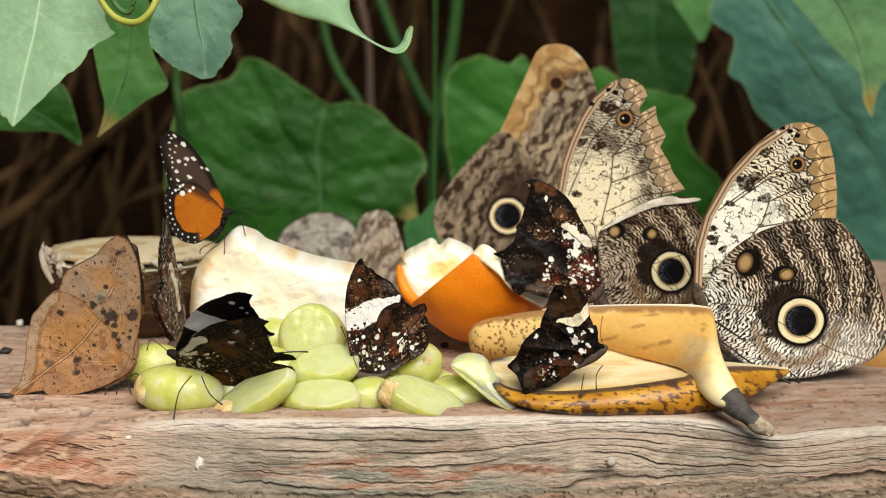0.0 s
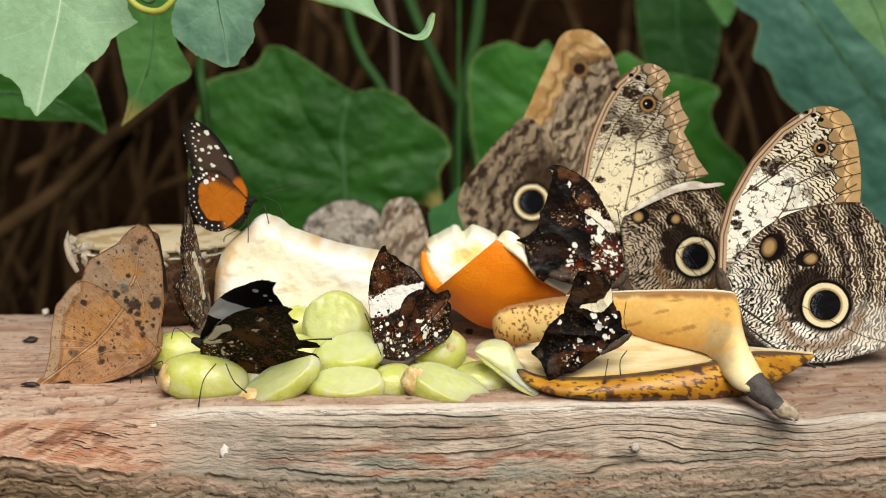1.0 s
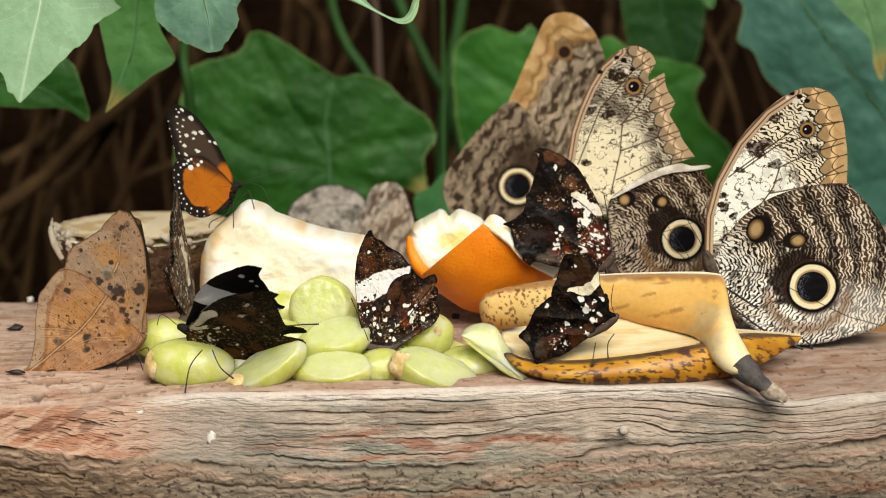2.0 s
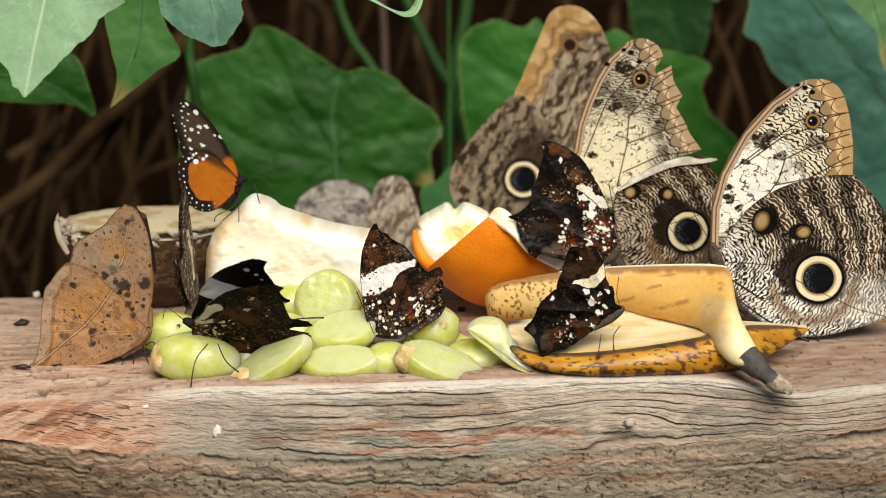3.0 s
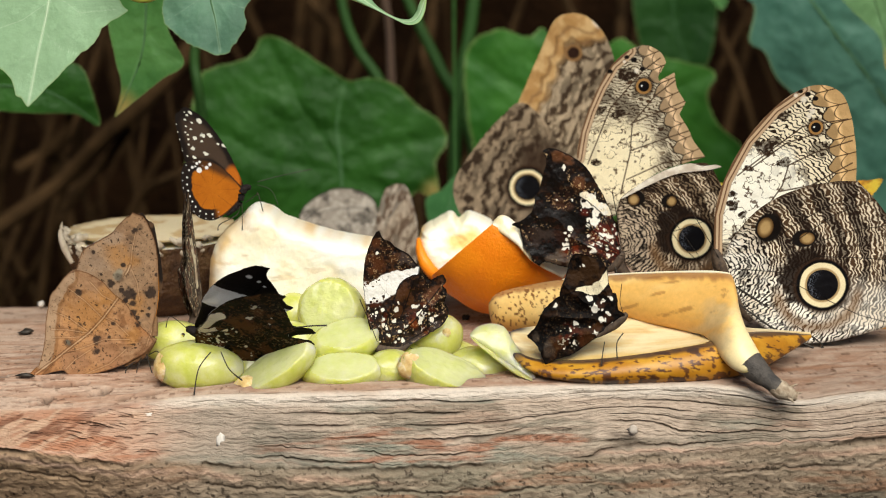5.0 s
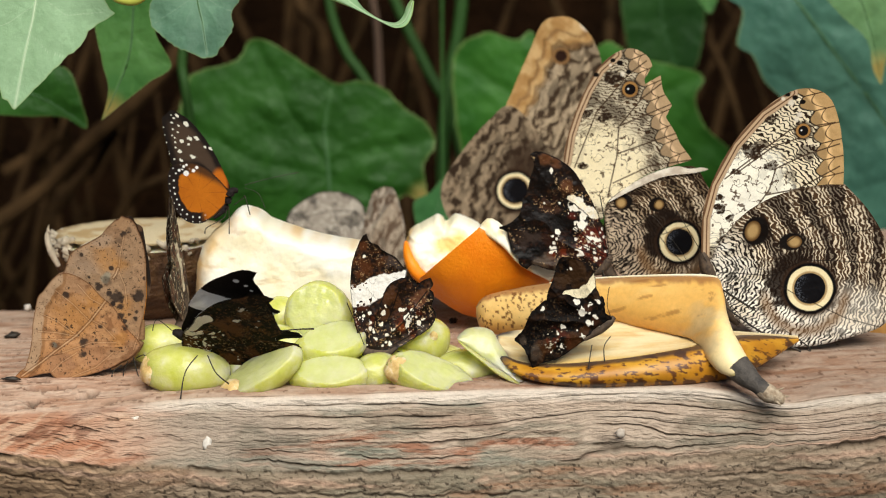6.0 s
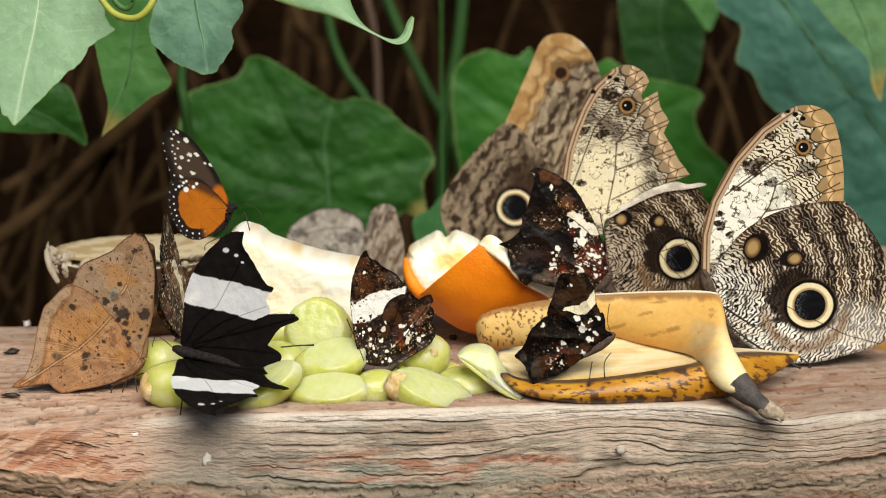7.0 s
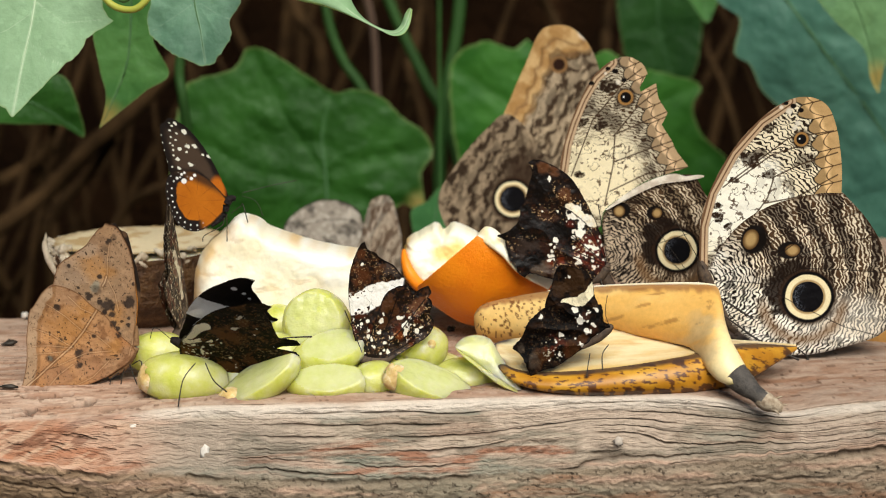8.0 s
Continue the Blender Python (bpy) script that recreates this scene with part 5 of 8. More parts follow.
def bananas():
    o = (0.0544, 0.02, 0.0007)
    low = thing("banana", o, "halved ripe banana lying cut side up, spotted brown", "banana", "bananas on the bench")
    rim = inside([(0.0125, 0.02, 0.0098), (0.015, 0.015, 0.0074), (0.0222, 0.01, 0.0049), (0.0364, 0.007, 0.0051), (0.0531, 0.006, 0.0067), (0.0701, 0.008, 0.0088), (0.088, 0.016, 0.0102), (0.107, 0.031, 0.0062)], o)
    loft("skin", rim, inside([(0.0125, 0.02, 0.0084), (0.0149, 0.012, 0.0053), (0.0221, 0.007, 0.0009), (0.0363, 0.005, -0.0014), (0.0531, 0.005, -0.0019), (0.0701, 0.006, -0.0018), (0.088, 0.014, -0.0007), (0.107, 0.031, 0.0051)], o), [.0005, .0025, .0042, .0052, .0055, .0050, .0035, .0005], spotted_skin, SKIN, low, n=300, across=60, hollow=3.0)
    loft("flesh", inside([(0.0126, 0.021, 0.0101), (0.0167, 0.03, 0.01), (0.0256, 0.034, 0.0104), (0.038, 0.036, 0.0117), (0.0556, 0.036, 0.0117), (0.0732, 0.036, 0.0092), (0.0906, 0.034, 0.0079), (0.107, 0.033, 0.0065)], o), rim, [.0002, .0006, .0010, .0010, .0010, .0006, .0002], banana_flesh, CUTFACE, low, n=240, across=40, hollow=1.0, label="cream banana flesh with a dark dried end")
    o = (0.052, 0.036, 0.0186)
    up = thing("banana", o, "opened banana half with its stem hanging over the bench edge", "banana", "bananas on the bench")
    top = inside([(0.0082, 0.06, 0.0123), (0.0113, 0.059, 0.0159), (0.021, 0.055, 0.019), (0.0315, 0.05, 0.0214), (0.0472, 0.043, 0.0239), (0.064, 0.034, 0.0259), (0.0755, 0.028, 0.0268), (0.0813, 0.025, 0.0267), (0.0825, 0.02, 0.0231), (0.0827, 0.014, 0.0186), (0.0838, 0.008, 0.0138), (0.0861, 0.004, 0.0092), (0.0882, 0.0015, 0.0053)], o)
    loft("skin", top, inside([(0.0082, 0.06, 0.0092), (0.0106, 0.059, 0.0047), (0.021, 0.055, 0.0037), (0.0317, 0.05, 0.0059), (0.0473, 0.043, 0.0103), (0.0572, 0.034, 0.01), (0.0663, 0.028, 0.0091), (0.0714, 0.02, 0.0095), (0.0734, 0.013, 0.0092), (0.0749, 0.008, 0.0072), (0.0768, 0.004, 0.0047), (0.0789, 0.002, 0.0028), (0.0814, 0.0005, 0.0018)], o), [.0010, .0060, .0080, .0085, .0085, .0088, .0092, .0092, .0085, .0070, .0058, .0050, .0044], peeled_skin, SKIN, up, n=320, across=60, hollow=0.5)
    tube("torn_edge", [(a, b - 0.0006, c + 0.0002) for a, b, c in top[3:8]], [.0002, .0003, .0004, .0005, .0003], PITH, up, sides=8, n=60, label="pale torn edge of the skin")
    stem = inside([(0.0841, 0.001, 0.0044), (0.0865, -0.001, 0.0021), (0.0893, -0.003, -0.0001), (0.0917, -0.004, -0.0019)], o)
    tube("stem", stem, [.0042, .0036, .0025, .0024], grainy("banana_stem", [(0.35, (0.030, 0.028, 0.028)), (0.7, (0.14, 0.12, 0.10))], scale=200, rough=0.75, bump=0.8), up, sides=14, label="dark dried banana stem")
    tip = inside([(0.0906, -0.0035, -0.0012), (0.093, -0.004, -0.0029), (0.0972, -0.005, -0.0047)], o)
    tube("stem_end", tip, [.0025, .0028, .0012], grainy("dry_fibre", [(0.35, (0.22, 0.15, 0.09)), (0.7, (0.60, 0.50, 0.37))], scale=500, rough=0.9, bump=1.0), up, sides=14, label="pale frayed stem end")
    random.seed(5)
    end = Vector(tip[1])
    for k in range(9):
        side = Vector((random.uniform(-1, 1), random.uniform(-0.8, 0.5), random.uniform(-0.6, 1))) * 0.0022
        tube("fibre", [tuple(end + side * 0.7), tuple(end + side + Vector((0.0012, -0.0004, -0.0004))), tuple(end + side * random.uniform(0.7, 1.2) + Vector((random.uniform(0.002, 0.0042), -0.0008, random.uniform(-0.0022, 0.0004))))], [0.0007, 0.0006, 0.0001], bpy.data.materials["dry_fibre"], up, sides=5, n=6)


def disc(parent, centre, normal, radii, paint, name="cut_face", label="", torn=0.0):
    """A cut face: a slightly uneven round of pulp set on a slice plane."""
    q = Vector(normal).normalized().to_track_quat("-Y", "Z")
    w = np.linspace(0, 2 * np.pi, 14, endpoint=False)
    out = [(radii[0] * math.cos(k), radii[1] * math.sin(k)) for k in w]
    ob = blade(name, out, (0, 0), paint, CUTFACE, parent, 160, 40, 0.0, lambda u, v, rim: torn * (fbm(u * 0.22, v * 0.22, 3) - 0.5) * (1 - rim**6) + 0.5 * (fbm(u * 0.6, v * 0.6, 3) - 0.5) - 0.3, ragged=0.02 + 0.03 * torn, label=label)
    ob.matrix_basis = Matrix.Translation(centre) @ q.to_matrix().to_4x4()
    return ob


def torn_pulp(u, v, rim):
    c = lay(np.tile(rgb(0.93, 0.86, 0.62), (len(u), 1)), rgb(0.95, 0.91, 0.76), ease(0.35, 0.6, fbm(u * 0.22, v * 0.22, 3)))
    d = np.hypot((u - 0.8) / 7.5, (v - 3.3) / 5.0) + 0.9 * (fbm(u * 0.25, v * 0.25, 8) - 0.5)
    c = lay(c, rgb(0.86, 0.58, 0.17), (1 - ease(0.5, 1.1, d)) * 0.85)
    return lay(c, rgb(0.88, 0.50, 0.10), ease(0.90, 1.0, rim) * ease(2, -6, u + v + 4))


CUTFACE = pigment("wet_cut_fruit", rough=0.45, bump=0.5, fine=900.0, spec=0.5, vary=0.06)
def rough_block(name, at, outline, depth, paint, label, category, centre, seed=0, bulge=2.5, ragged=0.03, group="cut fruit", rind=False):
    """A hand-cut chunk of fruit: an outline with depth, rounded edges and uneven faces."""
    ob = thing(name, at, label, category, group)
    n, rings = 260, 70
    edge = closed_curve(outline, n)
    k = np.linspace(0, 1, n, endpoint=False) * 50
    c = np.array(centre)
    edge = c + (edge - c) * (1 + ragged * (fbm(k, k * 0, seed + 1) - 0.5))[:, None]
    pts, tri, rim = fan(edge, centre, rings)
    u, v = pts.T
    dome = np.sqrt(np.clip(1 - rim**10, 0, 1))
    h = depth / 2 * dome + bulge * (fbm(u * 0.08, v * 0.08, seed) - 0.5) * (1 - rim**8) + 0.2 * (fbm(u * 0.5, v * 0.5, seed + 3) - 0.5)
    front = np.stack([u, -h, v], 1) * 0.001
    rear = np.stack([u, h, v], 1) * 0.001
    tint = np.clip(paint(u, v, rim), 0, 1)
    if rind:
        low = sorted((a, b) for a, b in zip(u[-n:], v[-n:]) if b < centre[1] - 2 and a > centre[0] + 8)[::4]
        tube("rind", [(a * 0.001, -depth * 0.00038, b * 0.001) for a, b in low], [0.0012, 0.0026, 0.0026, 0.0012], SIDE_RIND, ob, sides=10, n=40, label="yellow strip of rind")
    sheet("flesh", np.concatenate([front, rear]), np.concatenate([tri, tri[:, ::-1] + len(u)]), CUTFACE, ob, np.concatenate([tint, tint]))
    return ob


SIDE_RIND = grainy("yellow_rind", [(0.3, (0.62, 0.40, 0.06)), (0.7, (0.80, 0.62, 0.22))], scale=120, rough=0.4)


PITH = grainy("orange_pith", [(0.3, (0.85, 0.72, 0.45)), (0.7, (0.92, 0.86, 0.66))], scale=200, rough=0.5, sss=0.2)
PEEK = (-0.10, -0.80, 0.24)
wedge = lathe_fruit("orange_piece", (0.0125, 0.0880, 0.0302), (.0268, .0240, .0265), (0, 0, 0), PEEL, "orange wedge with its bright peel turned outward", "orange", "orange pieces",
                    [(PEEK, (-0.63, 0.11, 0.755)), (PEEK, (0.545, 0.13, 0.826))], PITH, seg=64)
half = rough_block("orange_piece", (0.0004, 0.115, 0.0221), [(-15.7, 1.9), (-13.8, 7.3), (-9.4, 9.6), (-4.3, 12.0), (-1.6, 9.6), (2.1, 12.0), (7.1, 10.0), (11.0, 6.5), (5.1, 0.5), (-2.2, -5.1), (-8.1, -10.1), (-12.6, -8.7), (-15.0, -3.1)], 24, torn_pulp, "torn chunk of orange with white pith and pale pulp", "orange", (-3.2, 0.9), seed=12, bulge=5.0, ragged=0.06, group="orange pieces")
tube("peel", inside([(-0.0151, 0.106, 0.0265), (-0.0145, 0.103, 0.0227), (-0.0127, 0.101, 0.0185), (-0.0099, 0.101, 0.015), (-0.0047, 0.103, 0.0117)], (0.0004, 0.115, 0.0221)), [0.0006, 0.0016, 0.0022, 0.0022, 0.0010], PEEL, half, sides=12, n=40, label="bright orange peel along its lower edge")
PULP_AT = (0.0226, 0.066, 0.0331)
pulp_bit = thing("pulp_scrap", PULP_AT, "torn white pith hanging from the orange wedge", "orange scrap")


def pith_paint(t, c, q):
    k = lay(np.tile(rgb(0.92, 0.87, 0.70), (len(t), 1)), rgb(0.90, 0.74, 0.42), ease(0.45, 0.70, fbm(q[:, 0] * 0.4, q[:, 2] * 0.4, 9)))
    return lay(k, rgb(0.88, 0.55, 0.14), ease(0.80, 1.0, c) * 0.6)


loft("pith", inside([(0.0099, 0.068, 0.0373), (0.0125, 0.068, 0.0397), (0.0154, 0.067, 0.0391), (0.0183, 0.066, 0.0365), (0.021, 0.066, 0.0335), (0.0222, 0.066, 0.0294), (0.025, 0.067, 0.0263), (0.0297, 0.069, 0.0235), (0.0348, 0.071, 0.0213)], PULP_AT), inside([(0.0099, 0.066, 0.0367), (0.0124, 0.064, 0.0346), (0.0153, 0.063, 0.0325), (0.0179, 0.063, 0.0303), (0.0199, 0.063, 0.0279), (0.0221, 0.064, 0.0253), (0.0259, 0.066, 0.0224), (0.0296, 0.068, 0.0201), (0.0325, 0.07, 0.0182)], PULP_AT), [.0006, .0020, .0028, .0022, .0016, .0012, .0016, .0014, .0004], pith_paint, CUTFACE, pulp_bit, n=120, across=24, hollow=0.6)


def chunk_paint(u, v, rim):
    c = lay(np.tile(rgb(0.91, 0.84, 0.64), (len(u), 1)), rgb(0.94, 0.91, 0.80), ease(0.3, 0.6, fbm(u * 0.08, v * 0.08, 3)))
    c = lay(c, rgb(0.66, 0.42, 0.16), ease(0.86, 0.99, rim + 0.12 * (fbm(u * 0.3, v * 0.3, 7) - 0.5)) * 0.75 * ease(8, -14, v - 14 + 0.2 * u))
    c = lay(c, rgb(0.55, 0.34, 0.14), ease(0.66, 0.74, fbm(u * 0.10, v * 0.4, 9)) * 0.4)
    c = lay(c, rgb(0.74, 0.45, 0.14), ease(0.80, 0.99, rim + 0.25 * (fbm(u * 0.15, v * 0.15, 17) - 0.5)) * ease(0.34, 0.52, fbm(u * 0.07 + 4, v * 0.07, 19)) * 0.85)
    c = lay(c, rgb(0.86, 0.72, 0.45), ease(0.52, 0.68, fbm(u * 0.12 + 8, v * 0.18, 21)) * 0.45)
    return lay(c, rgb(0.72, 0.50, 0.12), ease(18, 30, u - 0.6 * v) * 0.8)


rough_block("fruit_chunk", (-0.0567, 0.0750, 0.0071), [(-26.3, 9.9), (-25.4, 19.9), (-21.9, 27.4), (-15.3, 33.0), (-10.6, 37.1), (-5.1, 35.5), (-1.4, 32.8), (11.5, 28.0), (22.6, 25.3), (30.4, 23.1), (32.7, 13.3), (28.0, 2.9), (14.9, 0.0), (-14.9, 0.0), (-24.2, 1.5)], 30, chunk_paint,
            "pale peeled fruit chunk with a browning edge", "fruit", (2.1, 15.2), seed=3, rind=True)
bananas()
# brown rind, darkened further to hold the overhang's shade in its colour
RIND = grainy("shade_toned_rind", [(0.3, (0.030, 0.016, 0.009)), (0.46, (0.08, 0.036, 0.014)), (0.58, (0.16, 0.085, 0.032)), (0.66, (0.07, 0.055, 0.02)), (0.78, (0.03, 0.016, 0.009))], scale=95, rough=0.6, bump=0.9, depth=0.003, fine=420)
rinded = lathe_fruit("fruit_half", (-0.1073, 0.1180, 0.0281), (.0310, .0215, .0290), (0, 0, 0), RIND, "halved fruit with brown rind and pale cut top", "fruit", "cut fruit", [((0, 0, 0.0), (0.0, -0.08, 1.0))], FLESH, seg=60)


def crusty(u, v, rim):
    c = lay(np.tile(rgb(0.80, 0.66, 0.42), (len(u), 1)), rgb(0.62, 0.42, 0.20), ease(0.45, 0.65, fbm(u * 0.2, v * 0.2, 5)))
    return lay(c, rgb(0.40, 0.26, 0.12), ease(0.86, 0.95, rim) * 0.7)


disc(rinded, (0, 0, 0.0016), (0.0, -0.08, 1.0), (30.6, 21.2), crusty, label="pale browning cut face")
q = Vector(rinded.matrix_world.translation)
PEELING = grainy("dried_peel", [(0.3, (0.30, 0.22, 0.13)), (0.7, (0.74, 0.66, 0.52))], scale=300, rough=0.85)
tube("dry_peel", [tuple(Vector(k) - q) for k in ((-0.1329, 0.0980, 0.0220), (-0.1347, 0.0960, 0.0272), (-0.1355, 0.0950, 0.0322), (-0.1346, 0.0940, 0.0366))], [.0008, .0012, .0010, .0001], PEELING, rinded, sides=8, n=18, label="pale curled dried peel")
crust = bmesh.new()
random.seed(11)
for k in range(70):
    w = math.pi * (random.uniform(0.9, 1.25) if k < 50 else random.uniform(1.2, 1.75))
    m = Vector((math.cos(w) * .0300, math.sin(w) * .0208, random.uniform(-.004, .0012)))
    ball(crust, tuple(m), (random.uniform(.0008, .0034), random.uniform(.0005, .0014), random.uniform(.0005, .0021)), (random.uniform(0, 180), random.uniform(0, 180), 0), seg=6)
part("crust", crust, PEELING, rinded, "flaking pale crust along the rim")
side_piece = thing("fruit_peel", (0.1439, 0.0700, 0.0005), "brown-orange fruit peel at the bench end", "fruit", "cut fruit")
q = Vector((0.1439, 0.0700, 0.0005))
tube("skin", [tuple(Vector(k) - q) for k in ((0.1274, 0.0700, -0.0048), (0.1366, 0.0700, -0.0014), (0.1513, 0.0700, 0.0024), (0.1712, 0.0750, -0.0006))], [.001, .0042, .0075, .008], grainy("old_peel", [(0.3, (0.30, 0.14, 0.03)), (0.7, (0.50, 0.27, 0.08))], scale=90, rough=0.5), side_piece, sides=16)

SLICE_AT = (0.0128, 0.013, 0.0044)
slice_thing = thing("grape", SLICE_AT, "thin pale green grape slice leaning on the banana", "grape", GRAPES)
slice_edge = inside([(0.0022, 0.014, 0.0116), (0.0044, 0.014, 0.0099), (0.0075, 0.013, 0.0079), (0.0105, 0.012, 0.0056), (0.0132, 0.01, 0.004), (0.0162, 0.008, 0.0022), (0.0205, 0.006, -0.0002)], SLICE_AT)
loft("cut_side", inside([(0.0022, 0.016, 0.0119), (0.0048, 0.017, 0.0138), (0.0087, 0.018, 0.0144), (0.0126, 0.017, 0.0133), (0.015, 0.015, 0.0097), (0.018, 0.012, 0.0053), (0.0218, 0.007, -0.0001)], SLICE_AT), slice_edge, [.0004, .0010, .0014, .0014, .0012, .0010, .0004], lambda t, k, q: np.ones((len(t), 3)), GRAPE_CUT, slice_thing, n=80, across=24, hollow=1.0, label="pale wet cut side")
loft("skin", slice_edge, inside([(0.0027, 0.014, 0.0104), (0.0048, 0.013, 0.0086), (0.0078, 0.012, 0.0062), (0.0109, 0.011, 0.0038), (0.0132, 0.009, 0.0022), (0.0162, 0.007, 0.0006), (0.0203, 0.005, -0.0007)], SLICE_AT), [.0004, .0010, .0013, .0013, .0011, .0009, .0004], lambda t, k, q: np.ones((len(t), 3)), GRAPE, slice_thing, n=80, across=20, hollow=0.5, label="bright yellow-green skin")

scar = thing("stem_scar", (-0.0050, 0.0245, 0.0103), "brown dried stem scar on a yellow-green grape", "grape scar")
sb = bmesh.new()
ball(sb, (0, .0004, 0), (.0013, .0005, .0015))
part("scar", sb, BRUISE, scar)


def crumb(at, size, material, label, flat=(1, 1, 1)):
    ob = thing("crumb", at, label, "crumb", "crumbs on the bench")
    bm = bmesh.new()
    bmesh.ops.create_icosphere(bm, subdivisions=2, radius=1.0)
    for vert in bm.verts:
        k = 1 + 0.8 * noise.noise(vert.co * 1.9 + Vector(at) * 300)
        vert.co = Vector((vert.co.x * size * flat[0], vert.co.y * size * flat[1], vert.co.z * size * flat[2])) * k
    part("bit", bm, material, ob)


KNOT = grainy("wood_knot", [(0.3, (0.40, 0.33, 0.27)), (0.7, (0.60, 0.53, 0.45))], scale=600, rough=0.9)
CHALK = grainy("white_chip", [(0.3, (0.62, 0.56, 0.48)), (0.7, (0.78, 0.73, 0.66))], scale=400, rough=0.9)
crumb((-0.0931, -0.0030, -0.0071), .0017, CHALK, "small white chip stuck to the bench front", (1.25, 0.15, 0.6))
crumb((-0.0716, -0.0050, -0.0143), .0022, CHALK, "small white chip lower on the bench front", (0.6, 0.15, 1.0))
crumb((-0.1509, 0.1300, 0.0017), .0012, CHALK, "pale pebble on the bench")
crumb((-0.1473, 0.0860, 0.0006), .0022, LEG, "dark crumb on the bench", (1.2, 0.8, 0.5))
crumb((0.0006, 0.0950, 0.0006), .0013, LEG, "dark crumb beside the banana")
crumb((0.0493, -0.0035, -0.0138), .0013, KNOT, "round knot in the bench front", (1, 0.3, 1))
crumb((-0.1336, 0.0200, 0.0007), .0012, LEG, "dark speck on the bench", (2, 0.8, 0.5))


# ---------------------------------------------------------------- butterflies
def insect(at, label, turn=(0, 0, 0)):
    return thing("butterfly", at, label, "butterfly", "butterflies feeding on the fruit", turn)


def body(parent, line, radii, material=None, y=0.0):
    """Head, thorax and abdomen along a line in millimetres (u, v)."""
    return tube("body", mm(line, y), [r * 0.001 for r in radii], material or BODY, parent, sides=12, n=26)


def feeler(name, parent, line, r=0.15, y=0.0, dy=0.0):
    k = len(line)
    pts = [(u * 0.001, (y + dy * i / (k - 1)) * 0.001, v * 0.001) for i, (u, v) in enumerate(line)]
    tube(name, pts, [r * 0.001] * 3 + [r * 0.0014], LEG, parent, sides=6, n=14)


def wings(parent, fore, fore_c, hind, hind_c, fore_paint, hind_paint, material=None, n=420, rings=100, gap=0.5, sharp_f=(), sharp_h=(), ragged=0.0, seed=0, bend=1.0, hind_over=True, ragged_h=None, fore_top=None, hind_top=None, fold=0.0, depth=1.32):
    """Two pairs of closed wings; the hind pair lies outside the fore pair. Each wing carries its upper-side pigment on its inner face."""
    def relief(u, v, rim):
        return bend * 1.2 * (fbm(u * 0.05, v * 0.05, seed + 1) - 0.5) - bend * 0.0006 * ((u - hind_c[0]) ** 2 + (v - hind_c[1]) ** 2) + 0.25 * bend * fbm(u * 0.3, v * 0.3, seed + 4) + fold * pleat(u, v)

    def pleat(u, v):
        th = np.arctan2(v - hind[0][1] + 3, u - hind[0][0])
        return np.abs(np.sin(th * 7 + 2.5 * fbm(u * 0.1, v * 0.1, seed + 6))) * ease(3, 12, np.hypot(u - hind[0][0], v - hind[0][1])) + 0.5 * fbm(u * 0.7, v * 0.7, seed + 8)
    rh = ragged if ragged_h is None else ragged_h
    m = material or WING
    a, b = (gap, 2 * gap) if hind_over else (2 * gap, gap)
    f1 = blade("forewing", fore, fore_c, fore_paint, m, parent, n, rings, -a, relief, ragged=ragged, seed=seed, sharp=sharp_f, depth=depth)
    h1 = blade("hindwing", hind, hind_c, hind_paint, m, parent, n, rings, -b, relief, ragged=rh, seed=seed + 2, sharp=sharp_h, depth=depth)
    f2 = blade("forewing", fore, fore_c, fore_top or fore_paint, m, parent, 200, 44, a, relief, ragged=ragged, seed=seed, sharp=sharp_f, depth=depth)
    h2 = blade("hindwing", hind, hind_c, hind_top or hind_paint, m, parent, 200, 44, b, relief, ragged=rh, seed=seed + 2, sharp=sharp_h, depth=depth)
    return f1, h1, f2, h2


SOOT = (0.010, 0.007, 0.006)


def patched(spots, colour, k=0.9):
    return [(x, y, w, colour, k) for x, y, w in spots]


DARK_FUR = grainy("dark_fur", [(0.3, (0.008, 0.006, 0.006)), (0.7, (0.030, 0.024, 0.022))], scale=900, rough=0.85, spec=0.15, bump=0.8)
FUZZ = grainy("brown_fur", [(0.3, (0.16, 0.08, 0.035)), (0.7, (0.30, 0.17, 0.08))], scale=900, rough=0.9)
